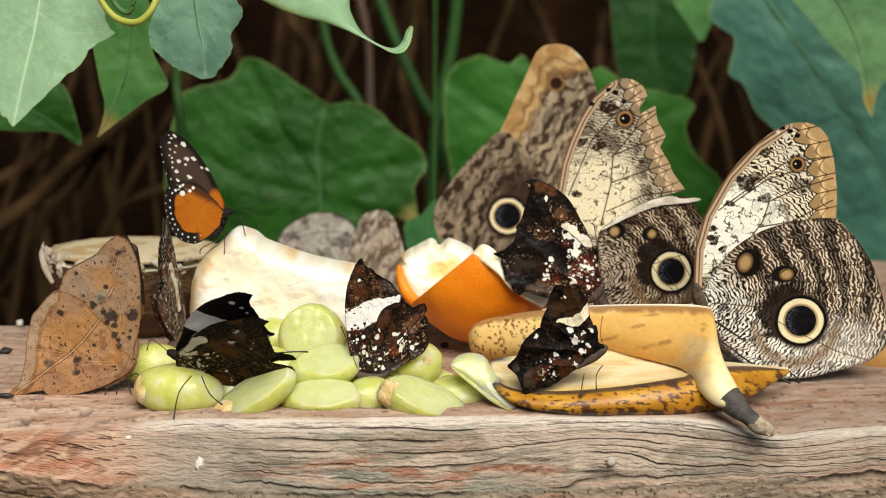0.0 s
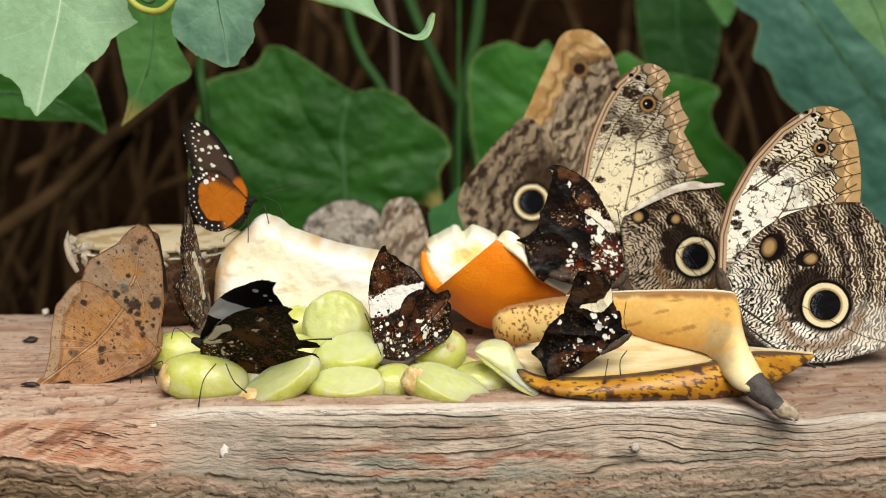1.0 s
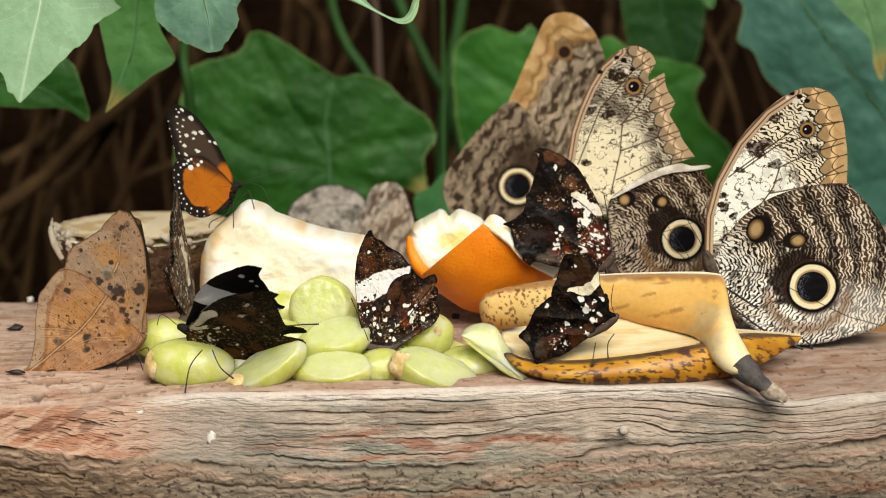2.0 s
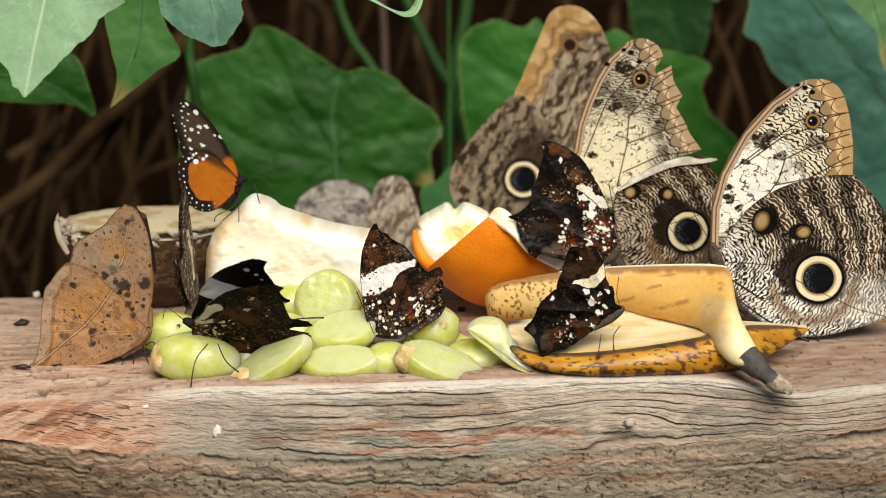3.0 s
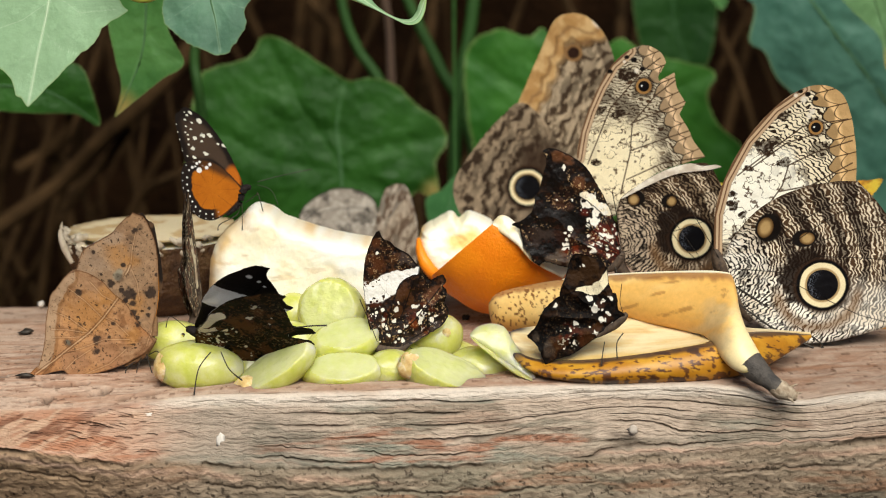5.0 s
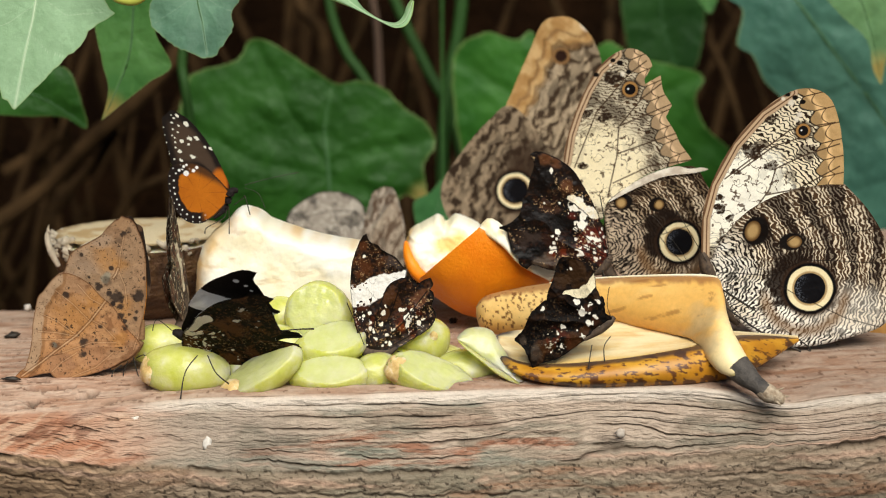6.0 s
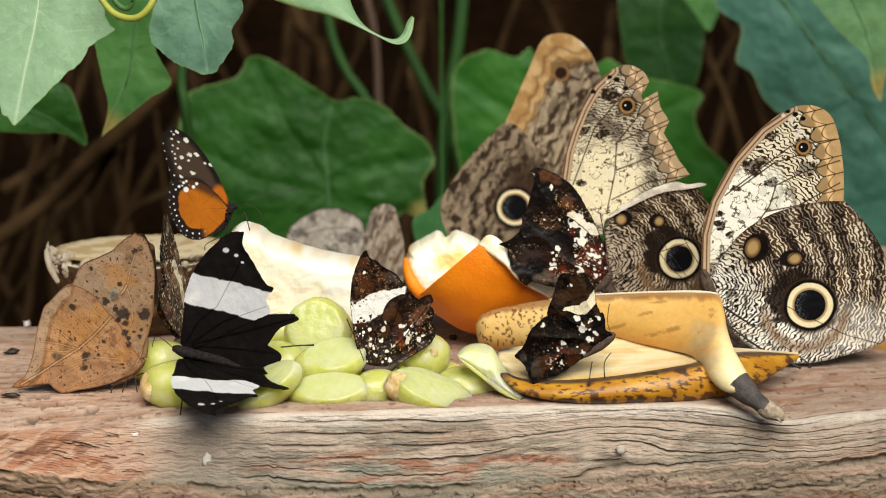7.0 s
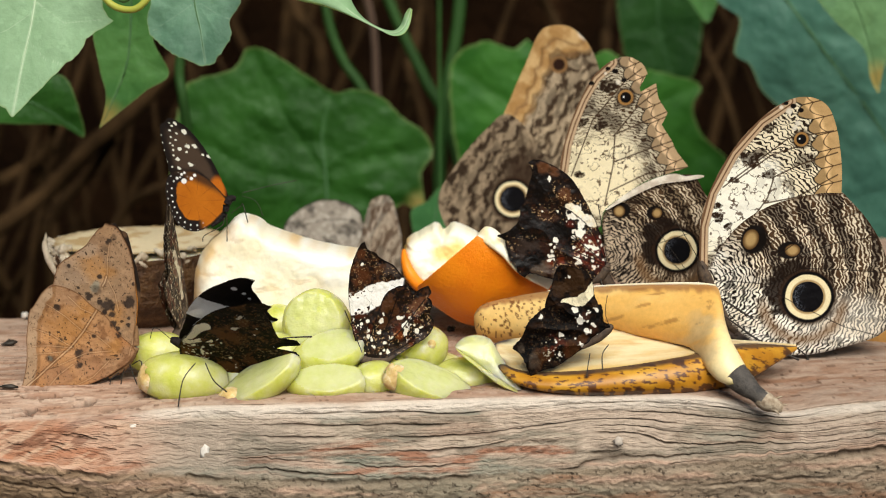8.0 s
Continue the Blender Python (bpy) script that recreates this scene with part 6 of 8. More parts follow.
# ---- owl butterfly beside the banana
owl = insect((0.0810, 0.0450, 0.0258), "large brown owl butterfly with closed wings and bold eyespots")
wings(owl, [(-2.2, 1.8), (-1.9, 16.2), (0.9, 26.9), (7.7, 39.4), (16.3, 49.1), (24.9, 54.9), (31.9, 55.8), (37.2, 52.8), (40.1, 45.6), (41.6, 34.9), (41.7, 25.9), (34.9, 23.4), (24.4, 18.0), (10.5, 5.4)], (22.3, 34.0),
      [(-0.7, 0.4), (3.7, 9.0), (12.0, 18.0), (22.5, 23.4), (34.8, 25.9), (42.2, 25.9), (48.5, 18.9), (54.1, 9.9), (58.0, -2.7), (59.1, -12.7), (53.9, -19.1), (43.3, -22.7), (30.9, -25.1), (20.1, -23.6), (11.1, -18.1), (4.1, -10.9)], (28.4, 0.0),
      owl_fore((-2.6, -1.8), [(-2.2, 1.8), (-1.9, 16.2), (0.9, 26.9), (7.7, 39.4), (16.3, 49.1), (24.9, 54.9)], [(35.1, 54.9), (38.3, 51.4), (40.3, 44.7), (41.7, 34.0), (41.7, 26.2)],
               [(29.1, 42.9, 1.57)][0], [(24.2, 54.2, 0.87), (26.5, 53.3, 1.05), (28.8, 51.9, 1.05)], [(22.8, 53.0, 0.87), (25.3, 51.7, 1.40), (27.9, 47.9, 1.22), (27.0, 46.4, 1.05)],
               [[(20.8, 31.3), (18.9, 24.9), (14.5, 18.6)], [(20.8, 31.3), (28.9, 35.0), (40.3, 38.6)], [(5.0, 28.4), (15.0, 35.9), (25.1, 43.3), (38.9, 45.3)], [(8.7, 30.2), (20.1, 38.3), (30.2, 41.3)], [(17.7, 23.0), (27.8, 24.8), (40.4, 31.6)]],
               seed=20, band=8.3, cream_at=(11.1, 22.5), cream_r=17.5, smudges=[(12.0, 38.0, 3.2), (14.9, 35.8, 2.4), (19.2, 32.3, 2.2), (3.6, 18.9, 2.6), (4.8, 9.4, 2.4), (8.3, 30.5, 1.6), (3.5, 22.5, 1.5), (16.9, 39.4, 2.2), (6.8, 16.2, 1.6), (18.8, 46.8, 2.4), (15.8, 49.1, 1.8)]),
      owl_hind((0.0, 0.0), (31.5, -6.7), 7.15,
               [((14.6, 11.8), (4.0, 4.6), -0.3), ((25.8, 8.2), (-3.9, 2.7), 0.1)],
               [[(3.8, -0.2), (12.0, 4.5), (21.0, 11.4), (31.4, 17.5), (46.3, 23.3)], [(29.4, 6.8), (41.4, 10.6), (54.3, 12.2)], [(29.5, 2.4), (42.5, 1.8), (59.2, 0.2)], [(3.0, -0.9), (19.8, -2.5), (29.5, 2.4), (28.3, 6.0)],
                [(18.3, -3.2), (27.5, -8.7), (43.0, -16.4), (53.8, -19.5)], [(5.0, -4.0), (7.1, -11.8), (12.5, -18.0), (22.6, -23.4)], [(21.8, 6.4), (34.5, 15.2), (48.7, 20.6)]],
               seed=30, brown_from=2.0), fold=0.25, sharp_f=(0, 10), sharp_h=(0, 5), n=880, rings=170, ragged=0.006)
body(owl, [(-1.9, 5.4), (-0.4, 0.4), (4.1, -10.9), (9.3, -17.8)], [1.0, 2.4, 2.2, 0.8])
feeler("antenna", owl, [(-0.8, 2.7), (-7.4, 14.4), (-13.7, 25.1)], 0.12, -2)
feeler("leg", owl, [(4.1, -10.9), (16.5, -20.0), (28.2, -25.8)], 0.3, -3, -2)
feeler("leg", owl, [(2.8, -5.4), (29.1, -23.6), (31.3, -26.9)], 0.35, -1, 0)
# ---- owl butterfly with torn forewing
C2_VEINS = [[(4.0, 46.1), (3.3, 36.4), (0.3, 23.4)], [(3.7, 46.1), (11.6, 55.7), (19.5, 61.6)], [(4.0, 46.6), (21.2, 53.6)], [(3.6, 37.5), (16.1, 41.8), (23.5, 44.1)], [(2.1, 27.8), (14.1, 33.2), (27.9, 35.1)], [(-10.6, 33.2), (-3.3, 51.4), (7.2, 63.7), (13.0, 67.9)]]
owl_torn = insect((0.0521, 0.0850, 0.0204), "brown owl butterfly with a torn forewing edge")
torn_wings = wings(owl_torn, [(-14.0, 35.3), (-12.6, 43.9), (-10.1, 51.4), (-6.8, 58.9), (-2.6, 65.8), (2.7, 70.4), (8.2, 72.0), (13.0, 69.8), (15.0, 66.4), (12.0, 64.0), (12.6, 60.2), (17.7, 63.0), (18.6, 58.0), (21.4, 53.3), (19.4, 49.3), (22.6, 44.1), (24.2, 40.5), (28.1, 35.1), (22.6, 33.5), (14.1, 30.8), (6.7, 26.5), (0.3, 21.7), (-2.3, 15.8), (-10.5, 26.7)], (3.2, 46.1),
      [(0.2, 7.1), (-0.7, 18.0), (1.3, 22.3), (7.7, 26.7), (17.3, 30.8), (28.5, 32.6), (32.9, 26.7), (35.9, 20.2), (37.2, 11.5), (35.5, 1.6), (29.7, -3.3), (17.9, -4.4), (7.1, -3.8), (2.2, -0.5)], (17.6, 12.6),
      owl_fore((-2.8, 9.3), [(-14.0, 35.3), (-12.6, 43.9), (-10.1, 51.4), (-6.8, 58.9), (-2.6, 65.8), (2.7, 70.4)], [(13.5, 70.6), (18.4, 61.6), (20.7, 52.5), (24.1, 42.3), (28.1, 35.1)],
               [(7.7, 58.7, 1.80)][0], [(2.1, 68.3, 0.96), (4.4, 67.4, 1.17), (7.2, 64.4, 0.96), (-3.4, 63.7, 1.06)], [(1.3, 66.8, 0.74), (5.3, 63.8, 1.06)],
               C2_VEINS, seed=50, band=8.0, cream_at=(-1.5, 34.2), cream_r=15.5, arches=5.0, tan=(0.56, 0.42, 0.27), dim=0.26, pitch=1.05, ink=(0.13, 0.078, 0.044), smudges=[(-1.0, 49.7, 2.6), (-6.6, 50.8, 2.2), (2.0, 62.4, 3.0), (-7.9, 33.3, 1.8), (-11.2, 24.8, 2.0)]),
      owl_hind((0.5, 7.1), (23.9, 7.7), 6.5,
               [((5.4, 21.5), (3.1, 2.7), 0.2), ((16.6, 20.4), (-2.8, 2.4), 0.1)],
               [[(1.0, 7.7), (17.6, 10.2), (27.1, 22.3), (34.6, 24.5)], [(17.6, 10.2), (35.8, 15.8)], [(1.5, 7.1), (12.2, 15.8), (18.5, 24.5), (28.0, 31.0)], [(12.2, 16.9), (20.9, 4.9), (27.5, -1.6)]],
               seed=60, brown_from=-8.0, pale=(0.58, 0.48, 0.37), warm=0.95, bands=0.9, pitch=1.15), sharp_f=(8, 9, 10, 11, 13, 14, 17), sharp_h=(0,), n=760, rings=140, ragged=0.012, seed=5)
torn_edge = blade("torn_edge", [(0.3, 21.7), (6.7, 26.7), (14.1, 30.8), (22.6, 33.2), (26.9, 32.3), (31.2, 32.6), (33.1, 31.9), (28.0, 30.8), (18.4, 29.7), (8.8, 25.8)], (16.2, 30.1), plain((0.80, 0.74, 0.62), (0.55, 0.46, 0.36), 0.5), WING, torn_wings[0], 160, 12, -2.2, label="pale torn wing edge")
body(owl_torn, [(-2.7, 5.7), (-0.8, 0.0), (3.9, -7.7), (9.6, -11.5)], [1.0, 2.4, 2.2, 0.8])
feeler("leg", owl_torn, [(7.6, -7.7), (6.8, -15.4)], 0.3, -2)
feeler("antenna", owl_torn, [(27.5, 0.0), (16.7, 15.3), (13.0, 17.2)], 0.1, -4)
# ---- owl butterfly furthest back
owl_back = insect((0.0161, 0.1700, 0.0201), "brown owl butterfly resting behind the cut orange")
wings(owl_back, [(31.8, -10.7), (39.0, 31.9), (40.8, 57.2), (37.7, 69.3), (31.4, 76.8), (25.1, 78.6), (18.9, 76.3), (13.8, 65.5), (8.2, 53.0), (4.5, 42.0), (8.3, 25.6), (21.1, 6.4)], (24.0, 40.4),
      [(29.7, -10.7), (22.0, 25.6), (8.2, 45.6), (-2.2, 39.9), (-12.7, 27.7), (-19.4, 16.6), (-17.8, 6.4), (-12.7, 0.0), (0.0, -6.4), (17.0, -10.7)], (4.2, 14.9),
      soft_owl(80, [(31.0, 76.4), (25.7, 78.4), (19.5, 77.2), (15.8, 71.4), (11.3, 60.3), (7.1, 50.9), (4.0, 47.7)], small=(25.6, 64.1, 2.3), tan=0.9, light=(0.44, 0.36, 0.26), fade=40.0),
      soft_owl(90, [(6.1, 49.8), (-0.2, 42.1), (-8.5, 34.0), (-15.9, 26.6), (-18.6, 17.1), (-18.0, 9.6), (-19.1, -4.3)], eye=(8.0, 14.5), light=(0.35, 0.28, 0.20), dark=(0.055, 0.034, 0.020), pitch=5.8, fade=40.0), n=420, rings=90, seed=9)
body(owl_back, [(32.9, -8.6), (29.7, -15.0), (21.3, -23.7), (8.6, -32.3)], [1.2, 2.6, 2.2, 0.8])
feeler("leg", owl_back, [(21.3, -23.7), (17.1, -25.8), (15.0, -27.6)], 0.3)
# ---- butterfly like a dead leaf
leafy = insect((-0.1014, 0.0260, 0.0011), "orange-brown butterfly whose closed wings mimic a dead leaf")
LEAF_RIB = [(-29.9, -0.9), (-24.2, 3.0), (-18.9, 7.1), (-12.7, 11.5), (-8.3, 15.9), (-4.3, 20.9), (-2.2, 23.7)]
LEAF_BLOTS = [(x, y, w, 0.93) for x, y, w in [(-10.7, 8.9, 1.87), (-11.0, 5.7, 1.36), (-15.6, 24.2, 1.36), (-5.4, 14.2, 1.02), (-6.7, 10.1, 0.85), (-0.3, 23.0, 2.72), (6.6, 23.5, 2.21), (1.0, 20.3, 1.53), (-5.4, 26.5, 1.53), (-1.3, 32.3, 1.02), (0.8, 17.3, 1.53), (2.4, 13.8, 1.19), (6.0, 18.6, 0.85), (5.6, 16.6, 0.85), (2.8, 42.7, 1.19), (-4.1, 42.7, 1.02), (-8.2, 29.5, 0.68), (1.4, 22.1, 1.19), (8.8, 29.1, 0.85), (-2.3, 24.6, 1.36), (-1.2, 21.2, 1.36), (2.1, 15.9, 1.02), (-13.1, 38.7, 0.68), (-10.1, 36.6, 0.85)]]
LEAF_BLOTS += [(x, y, w, 0.5) for x, y, w in [(-16.5, 12.1, 1.70), (-19.2, 8.5, 1.70), (1.5, 40.5, 1.36), (4.5, 44.0, 1.19), (-2.8, 28.2, 2.04), (-15.6, 13.8, 1.19)]]
LEAF_VEINS = [[(-11.9, 11.0), (-18.3, 15.9), (-23.4, 18.4)], [(-12.2, 11.2), (-19.4, 12.6), (-24.3, 12.9)], [(-13.6, 10.3), (-18.8, 10.3), (-24.0, 10.5)], [(-8.3, 15.9), (-13.3, 21.2), (-18.4, 25.6)], [(-4.3, 20.9), (-8.1, 23.0), (-11.7, 27.4)], [(-0.5, 9.2), (-8.4, 9.2), (-17.2, 6.2)], [(-1.6, 6.2), (-6.9, 1.8), (-15.7, -1.8)], [(-0.6, 10.3), (-4.5, 14.5), (-7.9, 16.3)], [(4.7, 7.1), (7.3, 14.2), (8.9, 23.0), (9.3, 33.5)], [(-12.7, 6.2), (-17.6, 3.2), (-20.5, 0.4)], [(0.7, 30.0), (1.8, 37.0), (3.1, 42.2)], [(3.1, 21.2), (2.7, 26.5), (0.8, 31.7)]]
DULL, OCHRE, GREYISH = (0.40, 0.285, 0.195), (0.47, 0.235, 0.075), (0.30, 0.27, 0.20)
leafy_under = dead_leaf(5, LEAF_RIB, LEAF_VEINS, LEAF_BLOTS, patches=patched([(-13.4, 17.7, 8.49), (-6.3, 23.0, 5.09), (1.1, 10.3, 3.73)], OCHRE, 0.6) + patched([(-8.6, 3.6, 8.49), (-17.3, 1.8, 6.79)], (0.36, 0.20, 0.11), 0.7) + patched([(-19.2, 8.5, 1.02), (-19.5, 8.9, 0.85)], GREYISH, 0.9), margin=[(-19.1, 29.6), (-22.5, 25.4), (-24.7, 21.2), (-26.0, 14.2), (-26.8, 8.0), (-28.0, 3.9)], dark_lines=[[(-17.2, 6.0), (-24.2, 4.6), (-25.6, 3.2), (-24.2, 5.3)], [(-32.7, -2.3), (-27.8, -1.1), (-24.3, 2.1)], [(-21.2, -0.4), (-19.2, -1.8), (-16.1, -2.5)], [(-2.2, 23.7), (-0.2, 20.3), (1.4, 15.9)]])
leafy_fore = dead_leaf(8, [(-0.7, 29.3), (0.1, 30.3), (0.8, 32.1)], LEAF_VEINS, LEAF_BLOTS, 0.55, patches=patched([(-3.4, 35.6, 5.09), (1.7, 33.5, 4.07), (3.1, 20.3, 4.41)], OCHRE, 0.6) + patched([(-10.4, 33.5, 6.79), (-4.1, 41.4, 4.07)], DULL, 0.8) + patched([(-3.1, 28.8, 1.87), (-2.4, 30.0, 1.36)], GREYISH, 0.8))


def leafy_top(u, v, rim):
    c = np.tile(rgb(0.62, 0.27, 0.05), (len(u), 1))
    return lay(c, rgb(0.05, 0.025, 0.012), ease(24, 30, v))


leafy_wings = wings(leafy, [(5.0, 6.2), (6.9, 13.3), (8.6, 20.3), (9.3, 28.2), (9.3, 35.2), (8.7, 40.1), (7.3, 44.0), (6.0, 46.6), (5.0, 47.4), (3.8, 47.8), (2.6, 48.5), (1.7, 47.4), (0.5, 46.9), (-2.3, 44.3), (-4.1, 42.2), (-9.3, 39.4), (-13.2, 37.0), (-15.6, 31.7), (-16.9, 29.1), (-11.5, 23.0), (-3.2, 8.9)], (-1.9, 26.5),
      [(6.8, 8.9), (2.9, 13.8), (-0.9, 20.3), (-4.6, 23.7), (-7.9, 27.4), (-11.7, 30.0), (-15.6, 31.0), (-19.1, 29.3), (-22.1, 25.6), (-23.9, 23.7), (-25.5, 17.7), (-26.4, 10.6), (-27.6, 5.3), (-29.1, 1.2), (-30.9, 0.0), (-32.0, -1.1), (-33.1, -2.3), (-29.6, -1.8), (-24.3, -0.4), (-21.2, 0.0), (-19.5, -1.6), (-17.1, -2.7), (-12.2, -1.4), (-6.9, 0.0), (-2.6, 1.4), (0.9, 3.2), (4.5, 5.3)], (-12.7, 12.4),
      leafy_fore, leafy_under, sharp_f=(10,), sharp_h=(16, 19), n=700, rings=140, ragged=0.02, seed=2, bend=1.5, fore_top=leafy_top, gap=0.8, fold=0.3, depth=1.1)


def dark_tip(u, v, rim):
    c = lay(np.tile(rgb(0.018, 0.012, 0.009), (len(u), 1)), rgb(0.10, 0.055, 0.03), ease(0.5, 0.7, fbm(u * 0.5, v * 0.2, 5)))
    for x, y, w in [(6.9, 42.6, 0.85)]:
        c = lay(c, rgb(0.85, 0.83, 0.78), 1 - ease(w * 0.5, w, np.hypot((u - x) * 1.4, v - y)))
    return c


blade("wing_tip", [(3.9, 47.4), (5.3, 47.8), (6.6, 45.7), (8.3, 44.7), (8.9, 41.9), (9.5, 37.0), (10.1, 32.6), (10.3, 26.5), (9.2, 23.0), (8.4, 33.5), (7.2, 40.5)], (8.5, 37.0), dark_tip, WING, leafy_wings[2], 200, 20, 0.4, ragged=0.08, seed=6, label="dark wing tip with a white dot")
body(leafy, [(7.7, 15.9), (6.5, 8.9), (2.7, 3.6), (-2.6, 0.7)], [0.5, 1.2, 1.0, 0.4], FUZZ)
feeler("leg", leafy, [(4.4, 4.4), (5.6, 0.0), (6.9, -3.9)], 0.18, -1.0, -2)
feeler("leg", leafy, [(2.7, 3.2), (1.4, 0.0), (1.1, -2.8)], 0.18, -1.0, -1)
feeler("leg", leafy, [(0.9, 2.1), (-1.7, 0.4), (-2.3, -1.8)], 0.18, -1.0, -1)
feeler("leg", leafy, [(5.0, 3.9), (8.1, 4.6), (6.5, -4.6)], 0.18, 0.5, -3)
# ---- black and orange spotted butterfly on the pale fruit
tiger = insect((-0.0703, 0.0680, 0.0467), "black and orange butterfly with white spots on the fruit chunk")
wings(tiger, [(-0.2, 4.3), (-1.7, 9.5), (-4.6, 16.0), (-8.1, 21.8), (-12.0, 26.6), (-15.9, 29.4), (-18.0, 30.2), (-19.5, 28.8), (-20.8, 27.9), (-20.7, 24.8), (-20.0, 20.6), (-18.9, 15.7), (-18.0, 12.3), (-13.8, 12.0), (-7.7, 10.8)], (-11.6, 18.1),
      [(-0.2, 3.4), (-5.3, 9.5), (-10.1, 12.6), (-14.4, 13.2), (-18.0, 12.3), (-19.6, 9.5), (-19.8, 5.2), (-18.9, 0.9), (-16.8, -3.4), (-13.8, -6.0), (-9.9, -6.6), (-6.2, -4.9), (-3.1, -2.2), (-0.9, 0.3)], (-10.3, 3.4),
      spotted_fore([(-16.0, 28.4, 0.72), (-13.3, 25.6, 1.15), (-15.6, 25.2, 0.66), (-12.2, 20.8, 0.97), (-10.1, 21.1, 1.03), (-7.4, 18.1, 0.78), (-5.7, 17.6, 0.78), (-14.9, 20.1, 0.78), (-15.5, 16.9, 0.78), (-12.6, 19.1, 0.66), (-11.4, 15.0, 1.15), (-15.2, 13.9, 0.66), (-16.0, 23.1, 0.54), (-17.8, 28.6, 0.36), (-17.1, 27.7, 0.42), (-17.7, 26.2, 0.48), (-17.6, 24.1, 0.54), (-17.8, 22.1, 0.48), (-17.0, 21.3, 0.42), (-16.9, 19.9, 0.42), (-16.9, 18.2, 0.36), (-17.4, 14.4, 0.36), (-20.6, 24.8, 0.36), (-20.3, 22.4, 0.36), (-19.8, 19.9, 0.36), (-19.3, 16.9, 0.30), (-19.0, 16.2, 0.30), (-20.7, 28.5, 0.30)], 3, (-2.3, 5.8)),
      spotted_hind((-10.3, 3.4), 4, [(-13.8, 9.8, 1.03), (-11.4, 10.6, 0.66), (-10.3, 11.6, 0.60), (-13.6, 12.5, 0.48), (-14.5, 12.0, 0.54), (-16.0, 10.8, 0.54)]), n=420, rings=80, gap=0.3, bend=0.5, depth=1.05)
body(tiger, [(2.6, 3.7), (1.0, 3.7), (-0.3, 2.2), (-1.2, -0.9), (-2.5, -2.8), (-5.6, -5.2)], [0.7, 1.2, 1.3, 1.0, 0.9, 0.4], DARK_FUR)
for stripe in ([(1.3, 5.2), (0.8, 1.5), (-0.3, -0.3)], [(0.1, 4.0), (-0.6, 0.9), (-1.1, -1.4)], [(2.4, 4.9), (2.5, 2.8)]):
    tube("stripe", mm(stripe, -1.25), [0.00028, 0.0003, 0.0002], FLESH, tiger, sides=6, n=8, label="white stripe of the thorax")
feeler("leg", tiger, [(-0.3, -1.2), (0.2, -4.6), (0.6, -8.3)], 0.14, -2, -10)
feeler("leg", tiger, [(-1.3, -2.2), (-1.9, -4.6), (-7.1, -7.1), (-7.5, -8.6)], 0.14, -1, -8)
feeler("leg", tiger, [(0.9, -0.9), (4.3, 1.5), (5.2, 2.2), (6.7, -3.4)], 0.14, -1, -4)
feeler("antenna", tiger, [(4.7, 5.5), (12.9, 7.4), (22.1, 9.0)], 0.11, 0, 2)
feeler("antenna", tiger, [(4.6, 4.6), (9.2, 2.8), (11.3, -1.8)], 0.08, 0, -2)
# ---- butterfly seen edge-on
thin = insect((-0.0845, 0.0450, 0.0131), "dark mottled butterfly on the grapes seen almost edge-on", (0, 0, 74))
thin_paint = mottled((0.075, 0.050, 0.036), (0.34, 0.27, 0.20), spots=(), band=[(3.2, 9.4), (0.9, 17.0), (-3.2, 24.0)], band_w=1.3, freckles=1.0, dust=1.0, dust_at=(-14, 18), dust_r=26, seed=13)
wings(thin, [(3.6, -0.7), (7.9, 4.0), (6.9, 11.5), (2.9, 21.2), (-1.9, 31.9), (-6.4, 39.6), (-8.7, 35.5), (-10.4, 28.7), (-10.3, 21.6), (-5.6, 11.9)], (-1.7, 20.2),
      [(4.4, -1.6), (-3.7, 15.1), (-9.1, 19.6), (-13.2, 16.8), (-15.8, 15.8), (-12.7, 9.6), (-6.1, 3.0), (-0.9, -0.9)], (-6.6, 10.3),
      thin_paint, thin_paint, n=300, rings=60, ragged=0.10, seed=7, gap=0.5, bend=0.7)
body(thin, [(4, 6), (2, 0), (-8, -3), (-16, -4)], [0.8, 1.8, 1.4, 0.5])
feeler("leg", thin, [(0, 0), (1, -6), (0, -11)], 0.18, -1, -2)
feeler("leg", thin, [(4, 0), (6, -6), (8, -10)], 0.18, 1, 2)
# ---- dark butterfly that opens its wings
OPEN_FAR, OPEN_NEAR = 3, 102
# how far each wing leans and is drawn down when closed: (far side, near side)
REST = {"forewing": ((42, 11), (47, 21)), "hindwing": ((42, 14), (43, 16))}
opener = insect((-0.0820, 0.0120, 0.0150), "dark brown butterfly with a cream band on the grapes", (0, 8, 0))
UP_VEINS = [[(3.0, 3.1), (6.1, 9.7), (11.1, 15.0), (17.0, 29.8)], [(4.9, 2.9), (13.4, 10.6), (25.8, 16.8)], [(5.0, 2.4), (17.5, 7.2), (34.4, 14.0)], [(5.0, 1.9), (18.0, 2.6), (30.1, 2.6)]]
OP_FORE = [(1.8, 1.7), (1.5, 11.0), (1.5, 18.6), (4.3, 27.4), (9.1, 34.3), (13.2, 38.0), (17.0, 38.6), (17.0, 34.5), (21.9, 27.6), (25.3, 23.3), (27.2, 22.4), (25.4, 18.6), (26.7, 14.8), (17.3, 9.1), (7.7, 2.5)]
OP_FORE_C = (11.5, 20.7)
OP_HIND = [(2.1, 1.4), (1.9, 8.7), (6.6, 13.3), (16.6, 15.9), (26.0, 14.3), (34.3, 15.3), (35.6, 13.6), (30.2, 10.2), (27.2, 4.8), (31.5, 2.5), (30.4, -1.4), (24.5, -7.0), (13.5, -8.8), (5.4, -5.6)]
OP_HIND_C = (17.7, 5.4)
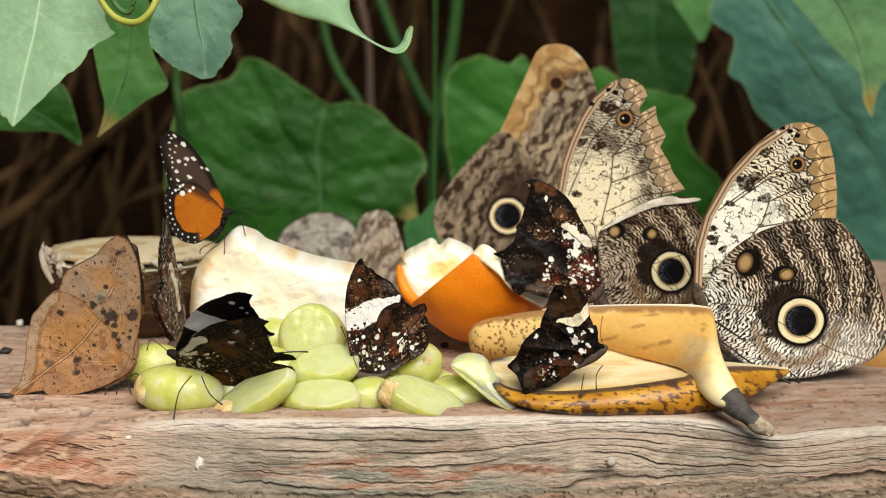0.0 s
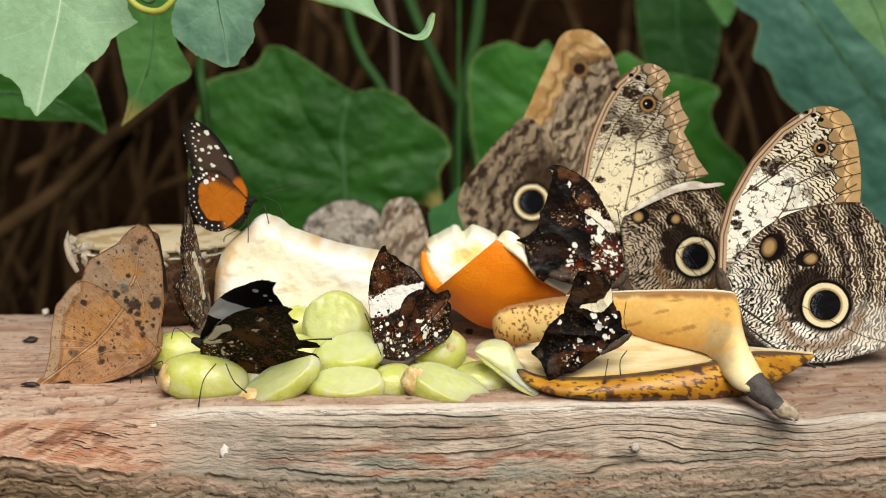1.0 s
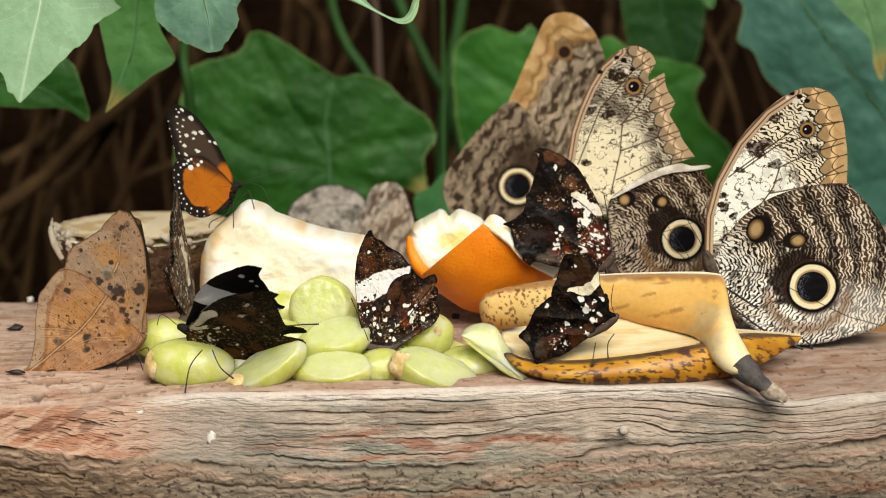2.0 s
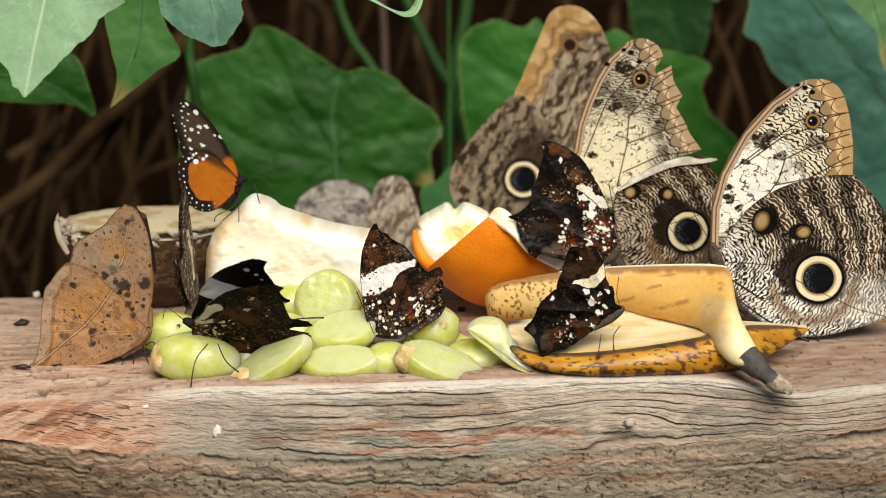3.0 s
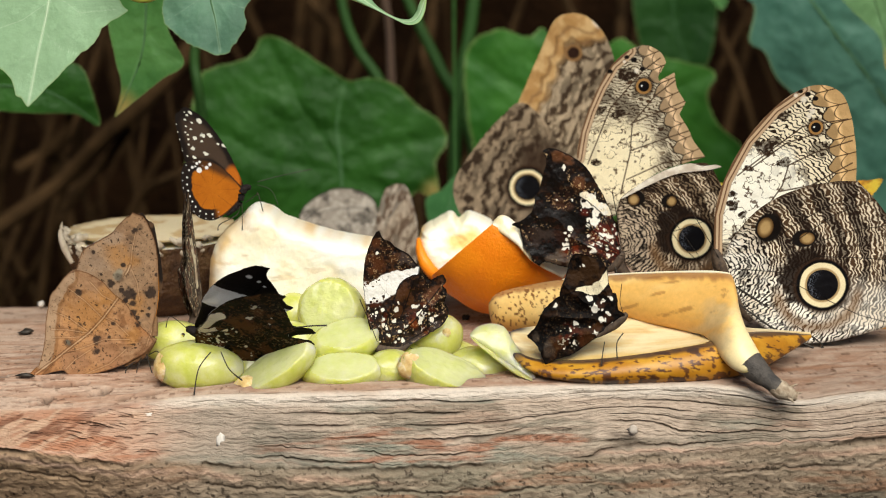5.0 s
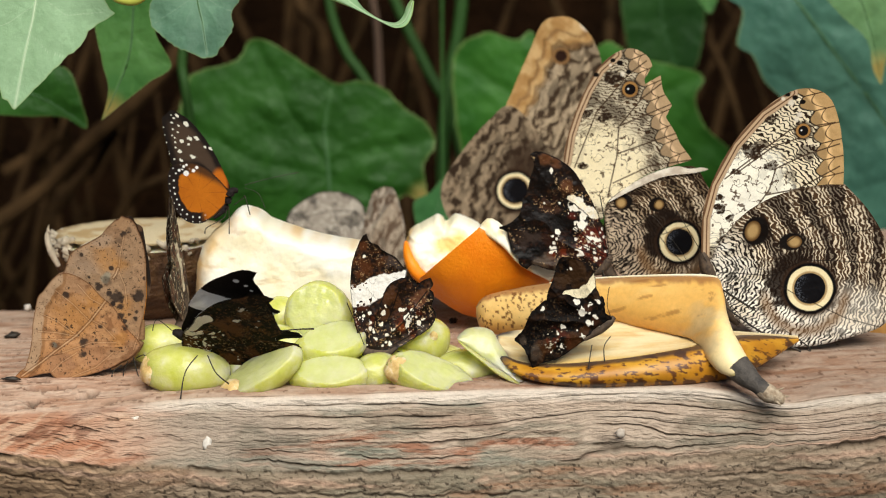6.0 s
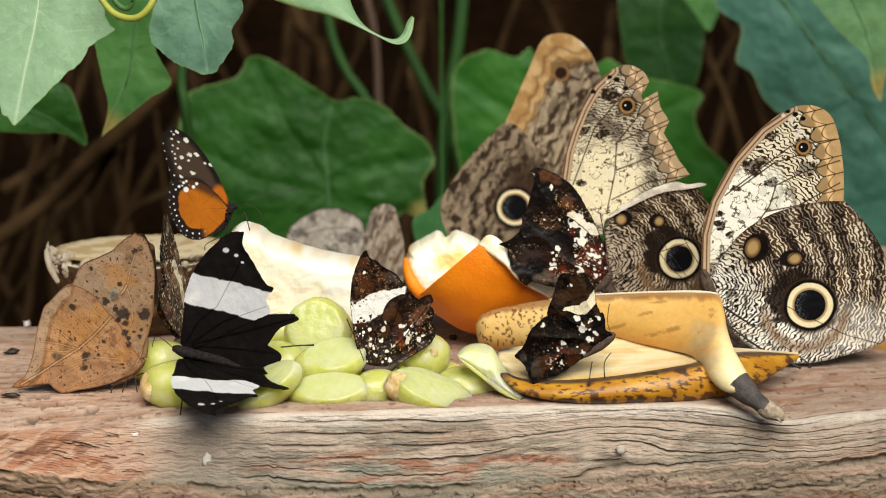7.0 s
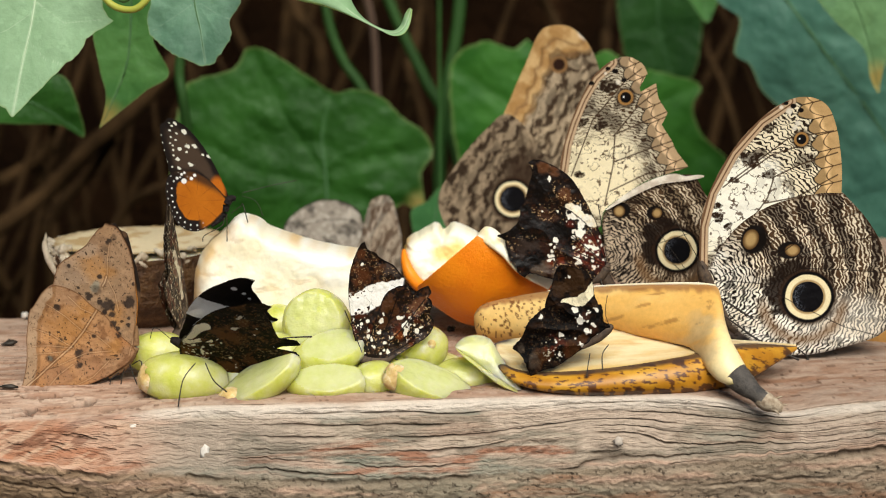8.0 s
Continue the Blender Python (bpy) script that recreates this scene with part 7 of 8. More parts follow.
op_up_fore = upper_black([(-2.4, 20.4), (5.1, 19.0), (14.5, 18.4), (25.8, 16.3)], 4.9, [(12.1, 32.3, 1.09), (15.3, 31.1, 0.73), (17.3, 29.2, 0.55)], 3, UP_VEINS)
op_up_hind = upper_black((), 0, (), 5, UP_VEINS)
OP_SPOTS = [(13.2, 26.6, 0.94), (13.5, 20.0, 0.80), (19.4, 23.3, 0.43), (19.9, 19.7, 0.43), (8.8, 2.9, 1.01), (7.7, -0.7, 0.72), (10.0, 7.8, 0.80), (17.3, 3.9, 0.58), (7.9, -4.4, 0.58), (5.6, 4.9, 0.58), (4.5, 0.2, 0.51), (9.5, -4.0, 0.43), (10.4, 2.6, 0.51), (5.5, -2.2, 0.43), (4.9, -4.4, 0.36), (7.2, -6.9, 0.36), (10.1, 0.2, 0.36), (11.3, 3.4, 0.43), (20.2, -0.2, 0.51), (11.5, -3.0, 0.36), (8.2, 5.4, 0.51), (12.3, 10.6, 0.51), (19.7, 1.1, 0.36), (2.7, 4.2, 0.36)]
OPF_SPOTS = [(11.3, 27.5, 0.94), (12.1, 20.9, 0.80), (17.7, 24.6, 0.43), (18.5, 21.0, 0.43), (8.6, 3.5, 1.01), (7.8, -0.1, 0.72), (9.5, 8.5, 0.80), (17.0, 5.1, 0.58), (8.2, -3.8, 0.58), (5.3, 5.3, 0.58), (4.5, 0.5, 0.51), (9.7, -3.4, 0.43), (10.2, 3.3, 0.51), (5.6, -1.8, 0.43), (5.2, -4.1, 0.36), (7.6, -6.4, 0.36), (10.1, 0.9, 0.36), (11.1, 4.2, 0.43), (20.2, 1.2, 0.51), (11.7, -2.2, 0.36), (7.8, 6.0, 0.51), (11.5, 11.5, 0.51), (19.6, 2.5, 0.36), (2.4, 4.4, 0.36)]
OP_PATCH = [(x, y, w, (0.20, 0.095, 0.040), 0.9) for x, y, w in [(15.2, 24.7, 3.62), (14.5, 15.2, 4.35), (10.0, 15.4, 2.90), (4.4, 1.3, 2.90), (18.0, -0.4, 3.62), (8.6, -4.8, 2.90), (33.8, 6.5, 2.90)]]
OPF_PATCH = [(x, y, w, (0.20, 0.095, 0.040), 0.9) for x, y, w in [(13.5, 25.7, 3.62), (13.4, 16.2, 4.35), (8.9, 16.1, 2.90), (4.3, 1.6, 2.90), (18.0, 0.8, 3.62), (9.0, -4.2, 2.90), (33.3, 8.9, 2.90)]]
# browns and cream lightened: light the down-facing wing lacks is put into its colour
op_under_fore = mottled((0.030, 0.018, 0.012), (0.20, 0.095, 0.040), OPF_SPOTS, [(2.1, 9.3), (2.7, 13.7), (4.1, 17.1)], 1.9, seed=15, pale=(1.0, 0.96, 0.84), patches=OPF_PATCH, freckles=0.3)
op_under_hind = mottled((0.024, 0.014, 0.010), (0.15, 0.068, 0.030), OP_SPOTS, [(3.1, 6.9), (6.0, 9.6), (11.4, 12.0)], 2.3, dust=0.8, dust_at=(6.9, -1.7), dust_r=9, seed=17, pale=(0.95, 0.90, 0.76), patches=OP_PATCH, freckles=0.5)
op_parts = []
for side in (-1, 1):
    for kind, outline, centre, under, upper, off, sharp in (("forewing", OP_FORE, OP_FORE_C, op_under_fore, op_up_fore, 0.35, (5, 6)), ("hindwing", OP_HIND, OP_HIND_C, op_under_hind, op_up_hind, 0.75, (4, 5, 8))):
        first, second = (under, upper) if side < 0 else (upper, under)
        w = blade(kind, outline, centre, first, THIN_WING, opener, 400, 80, side * off if side > 0 else -1.6 - off, lambda u, v, rim: 0.8 * (fbm(u * 0.08, v * 0.08, 5) - 0.5) + 0.4 * fbm(u * 0.4, v * 0.3, 8), ragged=0.035, seed=4, sharp=sharp, back=second, depth=1.25)
        op_parts.append((w, side, REST[kind][0 if side > 0 else 1]))
body(opener, [(-0.8, 0.6), (0.5, 0.6), (3, 0), (8, -0.6), (14, -1.4), (20, -2.6)], [0.7, 1.3, 1.8, 1.5, 1.4, 0.4], DARK_FUR)
feeler("leg", opener, [(8.1, -3.6), (5.3, -8.4), (5.0, -15.8)], 0.18, -8, -6)
feeler("leg", opener, [(11.0, -3.2), (14.2, -7.4), (18.6, -9.6)], 0.18, -8, -6)
feeler("leg", opener, [(3.7, -5.1), (-0.9, -6.6), (-2.9, -11.3)], 0.14, 1, 2)
feeler("antenna", opener, [(-0.1, 0.5), (-5.6, 4.1), (-6.6, 0.8)], 0.12, 0, -2)
feeler("antenna", opener, [(31.6, 6.2), (36.6, 7.4), (41.3, 8.2)], 0.22, -6, -1)
# ---- banded butterfly on the grapes
banded = insect((-0.0231, 0.0220, 0.0064), "dark mottled butterfly with a broad white band on the grapes")
BAND_SPOTS = [(8.3, 13.0, 0.84), (2.1, 8.4, 0.84), (-1.1, 11.9, 0.67), (-3.0, 11.2, 0.59), (-4.1, 10.7, 0.51), (-0.8, 9.1, 0.59), (-0.8, 7.0, 0.67), (4.0, 5.3, 0.84), (3.6, 3.0, 0.84), (0.7, 4.2, 0.51), (4.7, 2.3, 0.67), (2.4, 2.1, 0.67), (-2.1, 2.3, 0.51), (10.7, 11.2, 0.84), (10.5, 9.1, 1.01), (9.7, 10.2, 0.67), (13.8, 8.8, 0.84), (11.8, 12.8, 0.67), (-2.2, 29.7, 0.67), (6.2, 7.0, 0.51), (0.0, 6.2, 0.59), (3.0, 11.8, 0.84), (3.7, 14.4, 0.51), (10.2, 8.1, 0.67), (13.0, 10.5, 0.51), (14.7, 9.7, 0.51)]
BAND_PATCH = patched([(-2.6, 26.3, 3.71), (-3.2, 32.7, 2.36)], (0.14, 0.055, 0.02)) + patched([(5.8, 16.7, 3.37), (3.8, 11.4, 2.36)], (0.12, 0.055, 0.022)) + patched([(8.6, 7.0, 2.19), (11.4, 4.4, 1.52)], (0.26, 0.085, 0.02)) + patched([(13.8, 15.8, 3.04), (15.9, 18.4, 1.69)], (0.20, 0.095, 0.05), 0.8) + patched([(9.5, 3.5, 3.37), (14.7, 6.2, 2.36), (6.2, 28.0, 3.37)], (0.11, 0.085, 0.075), 0.8) + patched([(-1.7, 3.5, 2.36), (-4.2, 11.4, 2.02), (0.1, 9.7, 2.02)], SOOT, 0.8)
wings(banded, [(-3.4, 1.2), (-5.5, 7.9), (-6.4, 14.9), (-6.7, 21.0), (-6.2, 26.3), (-5.3, 29.7), (-3.9, 33.2), (-2.5, 35.6), (-1.5, 36.5), (-0.3, 33.7), (1.9, 32.7), (3.3, 31.0), (7.0, 28.9), (8.7, 26.6), (10.6, 25.0), (9.7, 21.9), (5.3, 18.4), (1.8, 11.4), (-1.7, 4.4)], (-1.3, 21.0),
      [(-4.1, 0.9), (-0.3, 7.9), (2.5, 15.8), (4.6, 20.2), (7.7, 22.3), (10.8, 22.8), (13.5, 20.3), (15.7, 21.7), (17.6, 22.3), (18.3, 20.3), (17.1, 19.1), (18.5, 16.8), (17.6, 13.5), (18.8, 11.2), (18.5, 9.3), (16.4, 6.5), (12.9, 4.4), (9.5, 2.3), (6.9, 0.9), (4.3, -1.6), (0.9, -1.8), (-2.1, -1.2)], (9.5, 10.5),
      mottled((0.030, 0.017, 0.011), (0.12, 0.055, 0.024), BAND_SPOTS, [(-7.5, 17.0), (-1.6, 18.1), (3.2, 20.9), (10.1, 23.1)], 3.7, dust=0.6, dust_at=(-3.7, 9.7), dust_r=6, seed=23, pale=(0.90, 0.87, 0.82), patches=BAND_PATCH, taper=(*(9.7, 23.0), 10.0), freckles=0.5),
      mottled((0.028, 0.016, 0.011), (0.11, 0.05, 0.022), BAND_SPOTS, (), 0, dust=0.5, dust_at=(11.2, 9.7), dust_r=6, seed=29, pale=(0.85, 0.80, 0.74), patches=BAND_PATCH, freckles=0.7, veins=[[(0.0, 0.9), (5.2, 11.4), (8.7, 21.0)], [(0.9, 0.9), (9.5, 9.7), (16.4, 18.4)], [(1.7, 0.0), (10.4, 4.4), (17.6, 10.5)]]),
      GLOSSY_WING, sharp_f=(8, 14), sharp_h=(6, 8, 10, 12), n=620, rings=120, ragged=0.045, seed=21, bend=1.1, fold=0.7)
body(banded, [(-4.1, 1.6), (-2.8, 0.2), (-0.0, -0.5), (3.8, -0.5), (6.9, 1.2)], [0.6, 1.5, 1.5, 1.2, 0.5])
feeler("antenna", banded, [(-2.9, 2.6), (-5.1, 8.8), (-7.8, 15.8)], 0.13, -2)
feeler("leg", banded, [(6.9, 0.5), (9.3, 0.0), (15.2, -2.8)], 0.18, -2, -3)
feeler("leg", banded, [(-0.0, -1.2), (-1.7, -2.6), (-2.5, -6.2)], 0.13, -2, -3)
# ---- spotted butterfly on the lower banana
on_banana = insect((0.0430, 0.0060, 0.0142), "dark spotted butterfly on the lower banana")
OB = [(-6.9, 19.3, 0.75), (-3.8, 6.3, 1.25), (-5.5, 9.2, 0.85), (-2.1, 3.4, 1.05), (-1.3, 8.9, 0.7), (0.2, 4.8, 0.8), (1.0, 9.4, 0.6), (-9.3, 2.1, 0.8), (-10.1, -3.8, 0.75), (-15.2, 7.7, 0.75), (-3.4, -0.8, 0.6), (0.3, 0.9, 0.45), (-11.0, 0.0, 0.5), (-11.8, -2.4, 0.45), (-4.2, -3.8, 0.4), (1.3, 2.1, 0.4), (-2.8, 6.3, 0.5), (-1.8, 6.0, 0.4), (-13.1, -5.5, 0.4), (-5.4, 1.0, 0.35)]
OB_PATCH = patched([(-5.3, 18.8, 5.0), (-9.4, 16.2, 3.0)], (0.085, 0.046, 0.020), 0.9) + patched([(-6.7, -2.6, 3.0), (-15.1, -4.3, 3.3), (-3.4, 0.9, 1.8)], (0.10, 0.045, 0.016), 0.9) + patched([(-17.6, -5.1, 2.6), (-21.0, -1.7, 1.7)], (0.12, 0.095, 0.075), 0.7) + patched([(-2.6, 6.9, 2.3), (-0.1, 4.3, 2.0)], (0.09, 0.035, 0.015), 0.7)
wings(on_banana, [(2.4, 6.9), (1.5, 11.1), (0.5, 13.7), (-0.1, 17.9), (-1.9, 20.6), (-6.1, 22.5), (-9.5, 22.8), (-11.1, 20.5), (-12.3, 16.2), (-14.1, 10.6), (-11.0, 8.2), (-5.1, 6.5)], (-5.6, 15.7),
      [(4.9, 4.6), (3.1, 5.8), (2.5, 10.8), (-1.0, 9.1), (-5.2, 10.6), (-9.4, 12.0), (-14.4, 9.9), (-17.2, 7.7), (-19.4, 5.5), (-21.0, 1.4), (-24.0, -1.7), (-21.2, -4.1), (-19.8, -7.5), (-18.6, -10.3), (-15.9, -8.9), (-10.9, -7.4), (-6.7, -4.6), (-1.7, -1.2), (3.6, 1.9)], (-8.4, 1.4),
      mottled((0.020, 0.012, 0.008), (0.065, 0.034, 0.016), OB, [(-8.2, 11.6), (-3.9, 12.0), (-0.9, 14.4), (0.8, 17.1)], 1.6, seed=33, pale=(0.86, 0.78, 0.58), patches=OB_PATCH),
      mottled((0.014, 0.009, 0.006), (0.05, 0.026, 0.013), OB, (), 0, dust=0.5, dust_at=(-11.4, -1.7), dust_r=5, seed=37, patches=OB_PATCH, freckles=0.12),
      sharp_f=(5,), sharp_h=(10, 13), n=560, rings=110, ragged=0.04, seed=31, bend=1.2, fold=0.8)
body(on_banana, [(5.6, 4.8), (4.3, 3.4), (1.3, 1.0), (-3.4, -2.0)], [0.6, 1.3, 1.4, 0.5])
feeler("leg", on_banana, [(-1.1, -3.4), (-1.9, -6.9), (-2.4, -9.6)], 0.16, -1, -4)
feeler("leg", on_banana, [(4.4, -0.9), (2.4, -3.4), (2.3, -7.6)], 0.16, -1, -4)
feeler("antenna", on_banana, [(4.6, 4.8), (3.6, 8.5), (4.2, 13.7)], 0.1, 0)
# ---- spotted butterfly above the orange
on_orange = insect((0.0503, 0.0620, 0.0264), "dark reddish butterfly with white spots above the banana")
OO = [(-17.2, 29.2, 0.90), (-15.2, 9.4, 0.99), (-17.2, 3.7, 1.08), (-19.6, 18.8, 0.54), (-14.7, 18.8, 0.45), (-8.0, 11.6, 1.79), (-9.9, 10.5, 0.90), (-5.9, 7.2, 1.08), (-5.7, 6.3, 0.72), (-8.0, 2.4, 1.08), (-3.2, 6.7, 1.08), (-0.8, 7.4, 0.72), (-1.0, 10.2, 0.63), (-6.4, 4.6, 0.72), (-3.7, 2.6, 0.72), (-3.3, 0.6, 0.90), (-1.4, 12.9, 0.72), (0.3, 3.0, 0.54), (-16.8, 6.1, 0.63), (-15.9, 7.2, 0.54), (-17.0, 8.1, 0.54), (-7.1, 15.1, 1.62), (-10.2, 17.0, 1.62), (-5.6, 16.4, 1.26), (-8.4, 19.7, 1.26), (-4.5, 14.0, 0.90), (-8.6, 3.7, 0.72), (-2.2, 4.6, 0.54), (-9.5, 7.0, 0.54), (-4.7, 8.9, 0.54), (-1.9, 8.9, 0.54)]
OO_PATCH = patched([(-3.7, 7.4, 6.10), (-1.8, 1.8, 3.59), (-8.3, 5.5, 3.23), (-11.1, 14.8, 2.15)], (0.15, 0.030, 0.014), 0.9) + patched([(-13.7, 2.4, 2.15), (-17.3, 1.8, 1.79)], (0.22, 0.05, 0.015), 0.8) + patched([(-19.4, 33.1, 2.51), (-15.8, 32.1, 2.51), (-12.1, 23.9, 2.51)], (0.20, 0.095, 0.045), 0.8) + patched([(-19.3, 18.4, 2.87), (-15.6, 16.6, 1.79)], (0.10, 0.05, 0.03), 0.8) + patched([(-26.5, 7.4, 3.59), (-22.8, 7.4, 2.87)], (0.075, 0.052, 0.042), 0.8) + patched([(-20.0, -0.7, 3.95), (-15.5, -0.7, 2.51)], (0.15, 0.11, 0.08), 0.8) + patched([(-19.3, 26.7, 4.67), (-23.8, 15.7, 3.95), (-10.4, 6.5, 2.15), (-13.8, 12.9, 3.59)], SOOT, 0.75)
wings(on_orange, [(0.4, 0.9), (-1.2, 11.1), (-3.5, 17.3), (-6.4, 22.8), (-10.1, 29.0), (-13.8, 32.0), (-18.1, 34.5), (-21.7, 35.4), (-23.9, 34.5), (-22.8, 31.2), (-24.0, 26.7), (-25.3, 21.7), (-26.7, 19.2), (-18.3, 14.8), (-7.4, 7.4)], (-14.8, 23.9),
      [(0.7, -0.9), (-1.5, 7.4), (-5.6, 14.4), (-11.1, 19.2), (-16.6, 21.2), (-22.0, 21.5), (-26.0, 20.4), (-27.2, 15.9), (-29.4, 13.3), (-31.9, 11.8), (-34.3, 11.1), (-31.8, 9.6), (-31.2, 7.0), (-30.5, 3.7), (-28.6, 2.0), (-27.7, -0.7), (-25.5, -2.4), (-23.7, -1.1), (-20.0, -2.2), (-16.0, -3.1), (-13.7, -0.9), (-8.7, -1.1), (-3.6, -4.1)], (-15.6, 9.2),
      mottled((0.022, 0.012, 0.008), (0.075, 0.036, 0.016), OO, [(-11.1, 19.9), (-7.1, 16.6), (-3.4, 14.8)], 1.7, seed=43, pale=(0.88, 0.80, 0.64), patches=OO_PATCH, freckles=0.9),
      mottled((0.014, 0.009, 0.007), (0.055, 0.022, 0.012), OO, (), 0, dust=0.75, dust_at=(-4.6, 6.5), dust_r=7, seed=47, patches=OO_PATCH, freckles=0.7, veins=[[(-0.9, 2.8), (-12.9, 12.9), (-24.7, 16.6)], [(-0.9, 1.8), (-14.6, 8.3), (-30.1, 11.1)], [(-0.9, 0.9), (-11.0, 4.6), (-28.3, 1.8)]]),
      GLOSSY_WING, sharp_f=(8,), sharp_h=(10, 14, 16), n=620, rings=120, ragged=0.045, seed=41, bend=1.2, fold=0.6)
body(on_orange, [(1.1, 1.8), (0.4, -0.4), (-2.1, -3.3), (-6.3, -4.6)], [0.8, 1.6, 1.6, 0.5])
feeler("leg", on_orange, [(-1.4, -2.8), (-1.0, -4.6), (-0.3, -6.5)], 0.25, -1, -3)
feeler("leg", on_orange, [(0.0, -0.9), (3.6, -0.4), (7.3, 1.8)], 0.2, 0, -3)
feeler("antenna", on_orange, [(0.7, 2.6), (-0.5, 12.0), (-2.1, 21.2)], 0.14, -1, -3)
# ---- dim butterflies behind the fruit
dusky = insect((-0.0273, 0.2000, 0.0108), "dusky brown butterfly in the shade behind the fruit")
dusky_paint = soft_owl(110, [(-13.0, -2.0), (-9.3, 8.9), (-5.3, 19.9), (7.7, 22.4)], light=(0.60, 0.53, 0.44), dark=(0.20, 0.14, 0.10), pitch=7.5, fade=30.0)
dusky_edge = soft_owl(113, [(-13.0, -2.0), (5.6, 17.0)], light=(0.52, 0.44, 0.35), dark=(0.22, 0.155, 0.11), pitch=8.5, fade=30.0)
wings(dusky, [(-11.0, 0.0), (-8.3, 8.9), (-4.3, 18.9), (0.1, 21.5), (6.7, 20.4), (11.5, 8.9), (12.3, -4.5), (6.6, -11.2), (-4.5, -11.2)], (1.1, 5.6),
      [(-12.1, -2.2), (-4.4, 6.7), (5.6, 15.6), (9.9, 8.9), (12.1, -6.7), (6.5, -13.4), (-6.7, -13.4)], (1.1, -2.2), dusky_paint, dusky_edge, n=240, rings=50, ragged=0.04, seed=51)
body(dusky, [(-8.8, -6.7), (-2.3, -15.6), (6.5, -20.1)], [0.8, 2, 0.8])
grey = insect((-0.0517, 0.2400, 0.0089), "pale grey-brown butterfly blurred behind the fruit chunk")
grey_paint = mottled((0.46, 0.41, 0.35), (0.60, 0.55, 0.48), seed=117)
wings(grey, [(-15.6, 5.8), (-11.4, 11.7), (-2.1, 16.8), (7.1, 16.8), (13.9, 13.5), (16.7, 7.0), (13.8, -2.3), (-0.1, -7.0), (-13.9, -4.7)], (0.1, 5.8),
      [(-13.8, 2.3), (-4.5, 8.2), (9.3, 9.3), (15.7, 5.8), (16.6, -7.0), (9.1, -16.4), (-9.4, -16.4)], (1.1, -3.5), grey_paint, grey_paint, n=240, rings=50, ragged=0.03, seed=55)
body(grey, [(-13.9, -7.0), (-4.8, -21.1), (6.7, -28.2)], [0.8, 2, 0.8])
# ---- yellow butterfly behind the owl butterfly
yellow = insect((0.1152, 0.1150, 0.0399), "yellow-orange butterfly mostly hidden behind an owl butterfly")


def yellow_paint(u, v, rim):
    c = lay(np.tile(rgb(0.62, 0.46, 0.05), (len(u), 1)), rgb(0.60, 0.28, 0.03), ease(0.4, 0.65, fbm(u * 0.2, v * 0.2, 61)))
    return lay(c, rgb(0.30, 0.12, 0.02), ease(0.54, 0.64, fbm(u * 0.35, v * 0.35, 63)) * 0.8)


yellow_wings = []
for side in (-1, 1):
    out = [(side * x, z) for x, z in ((0, 0), (6, 5), (13, 7), (20, 6), (26, 5), (31, 4), (26, -1), (18, -5), (8, -4))]
    yellow_wings.append(blade("wing", out, (side * 14, 1), yellow_paint, WING, yellow, 160, 30, side * 0.4, ragged=0.05, seed=63))
body(yellow, [(0, 6), (0, 0), (0, -8), (0, -20)], [0.8, 1.8, 1.4, 0.6])
feeler("leg", yellow, [(0, -8), (-3, -20), (-3, -32), (-3, -42)], 0.25)


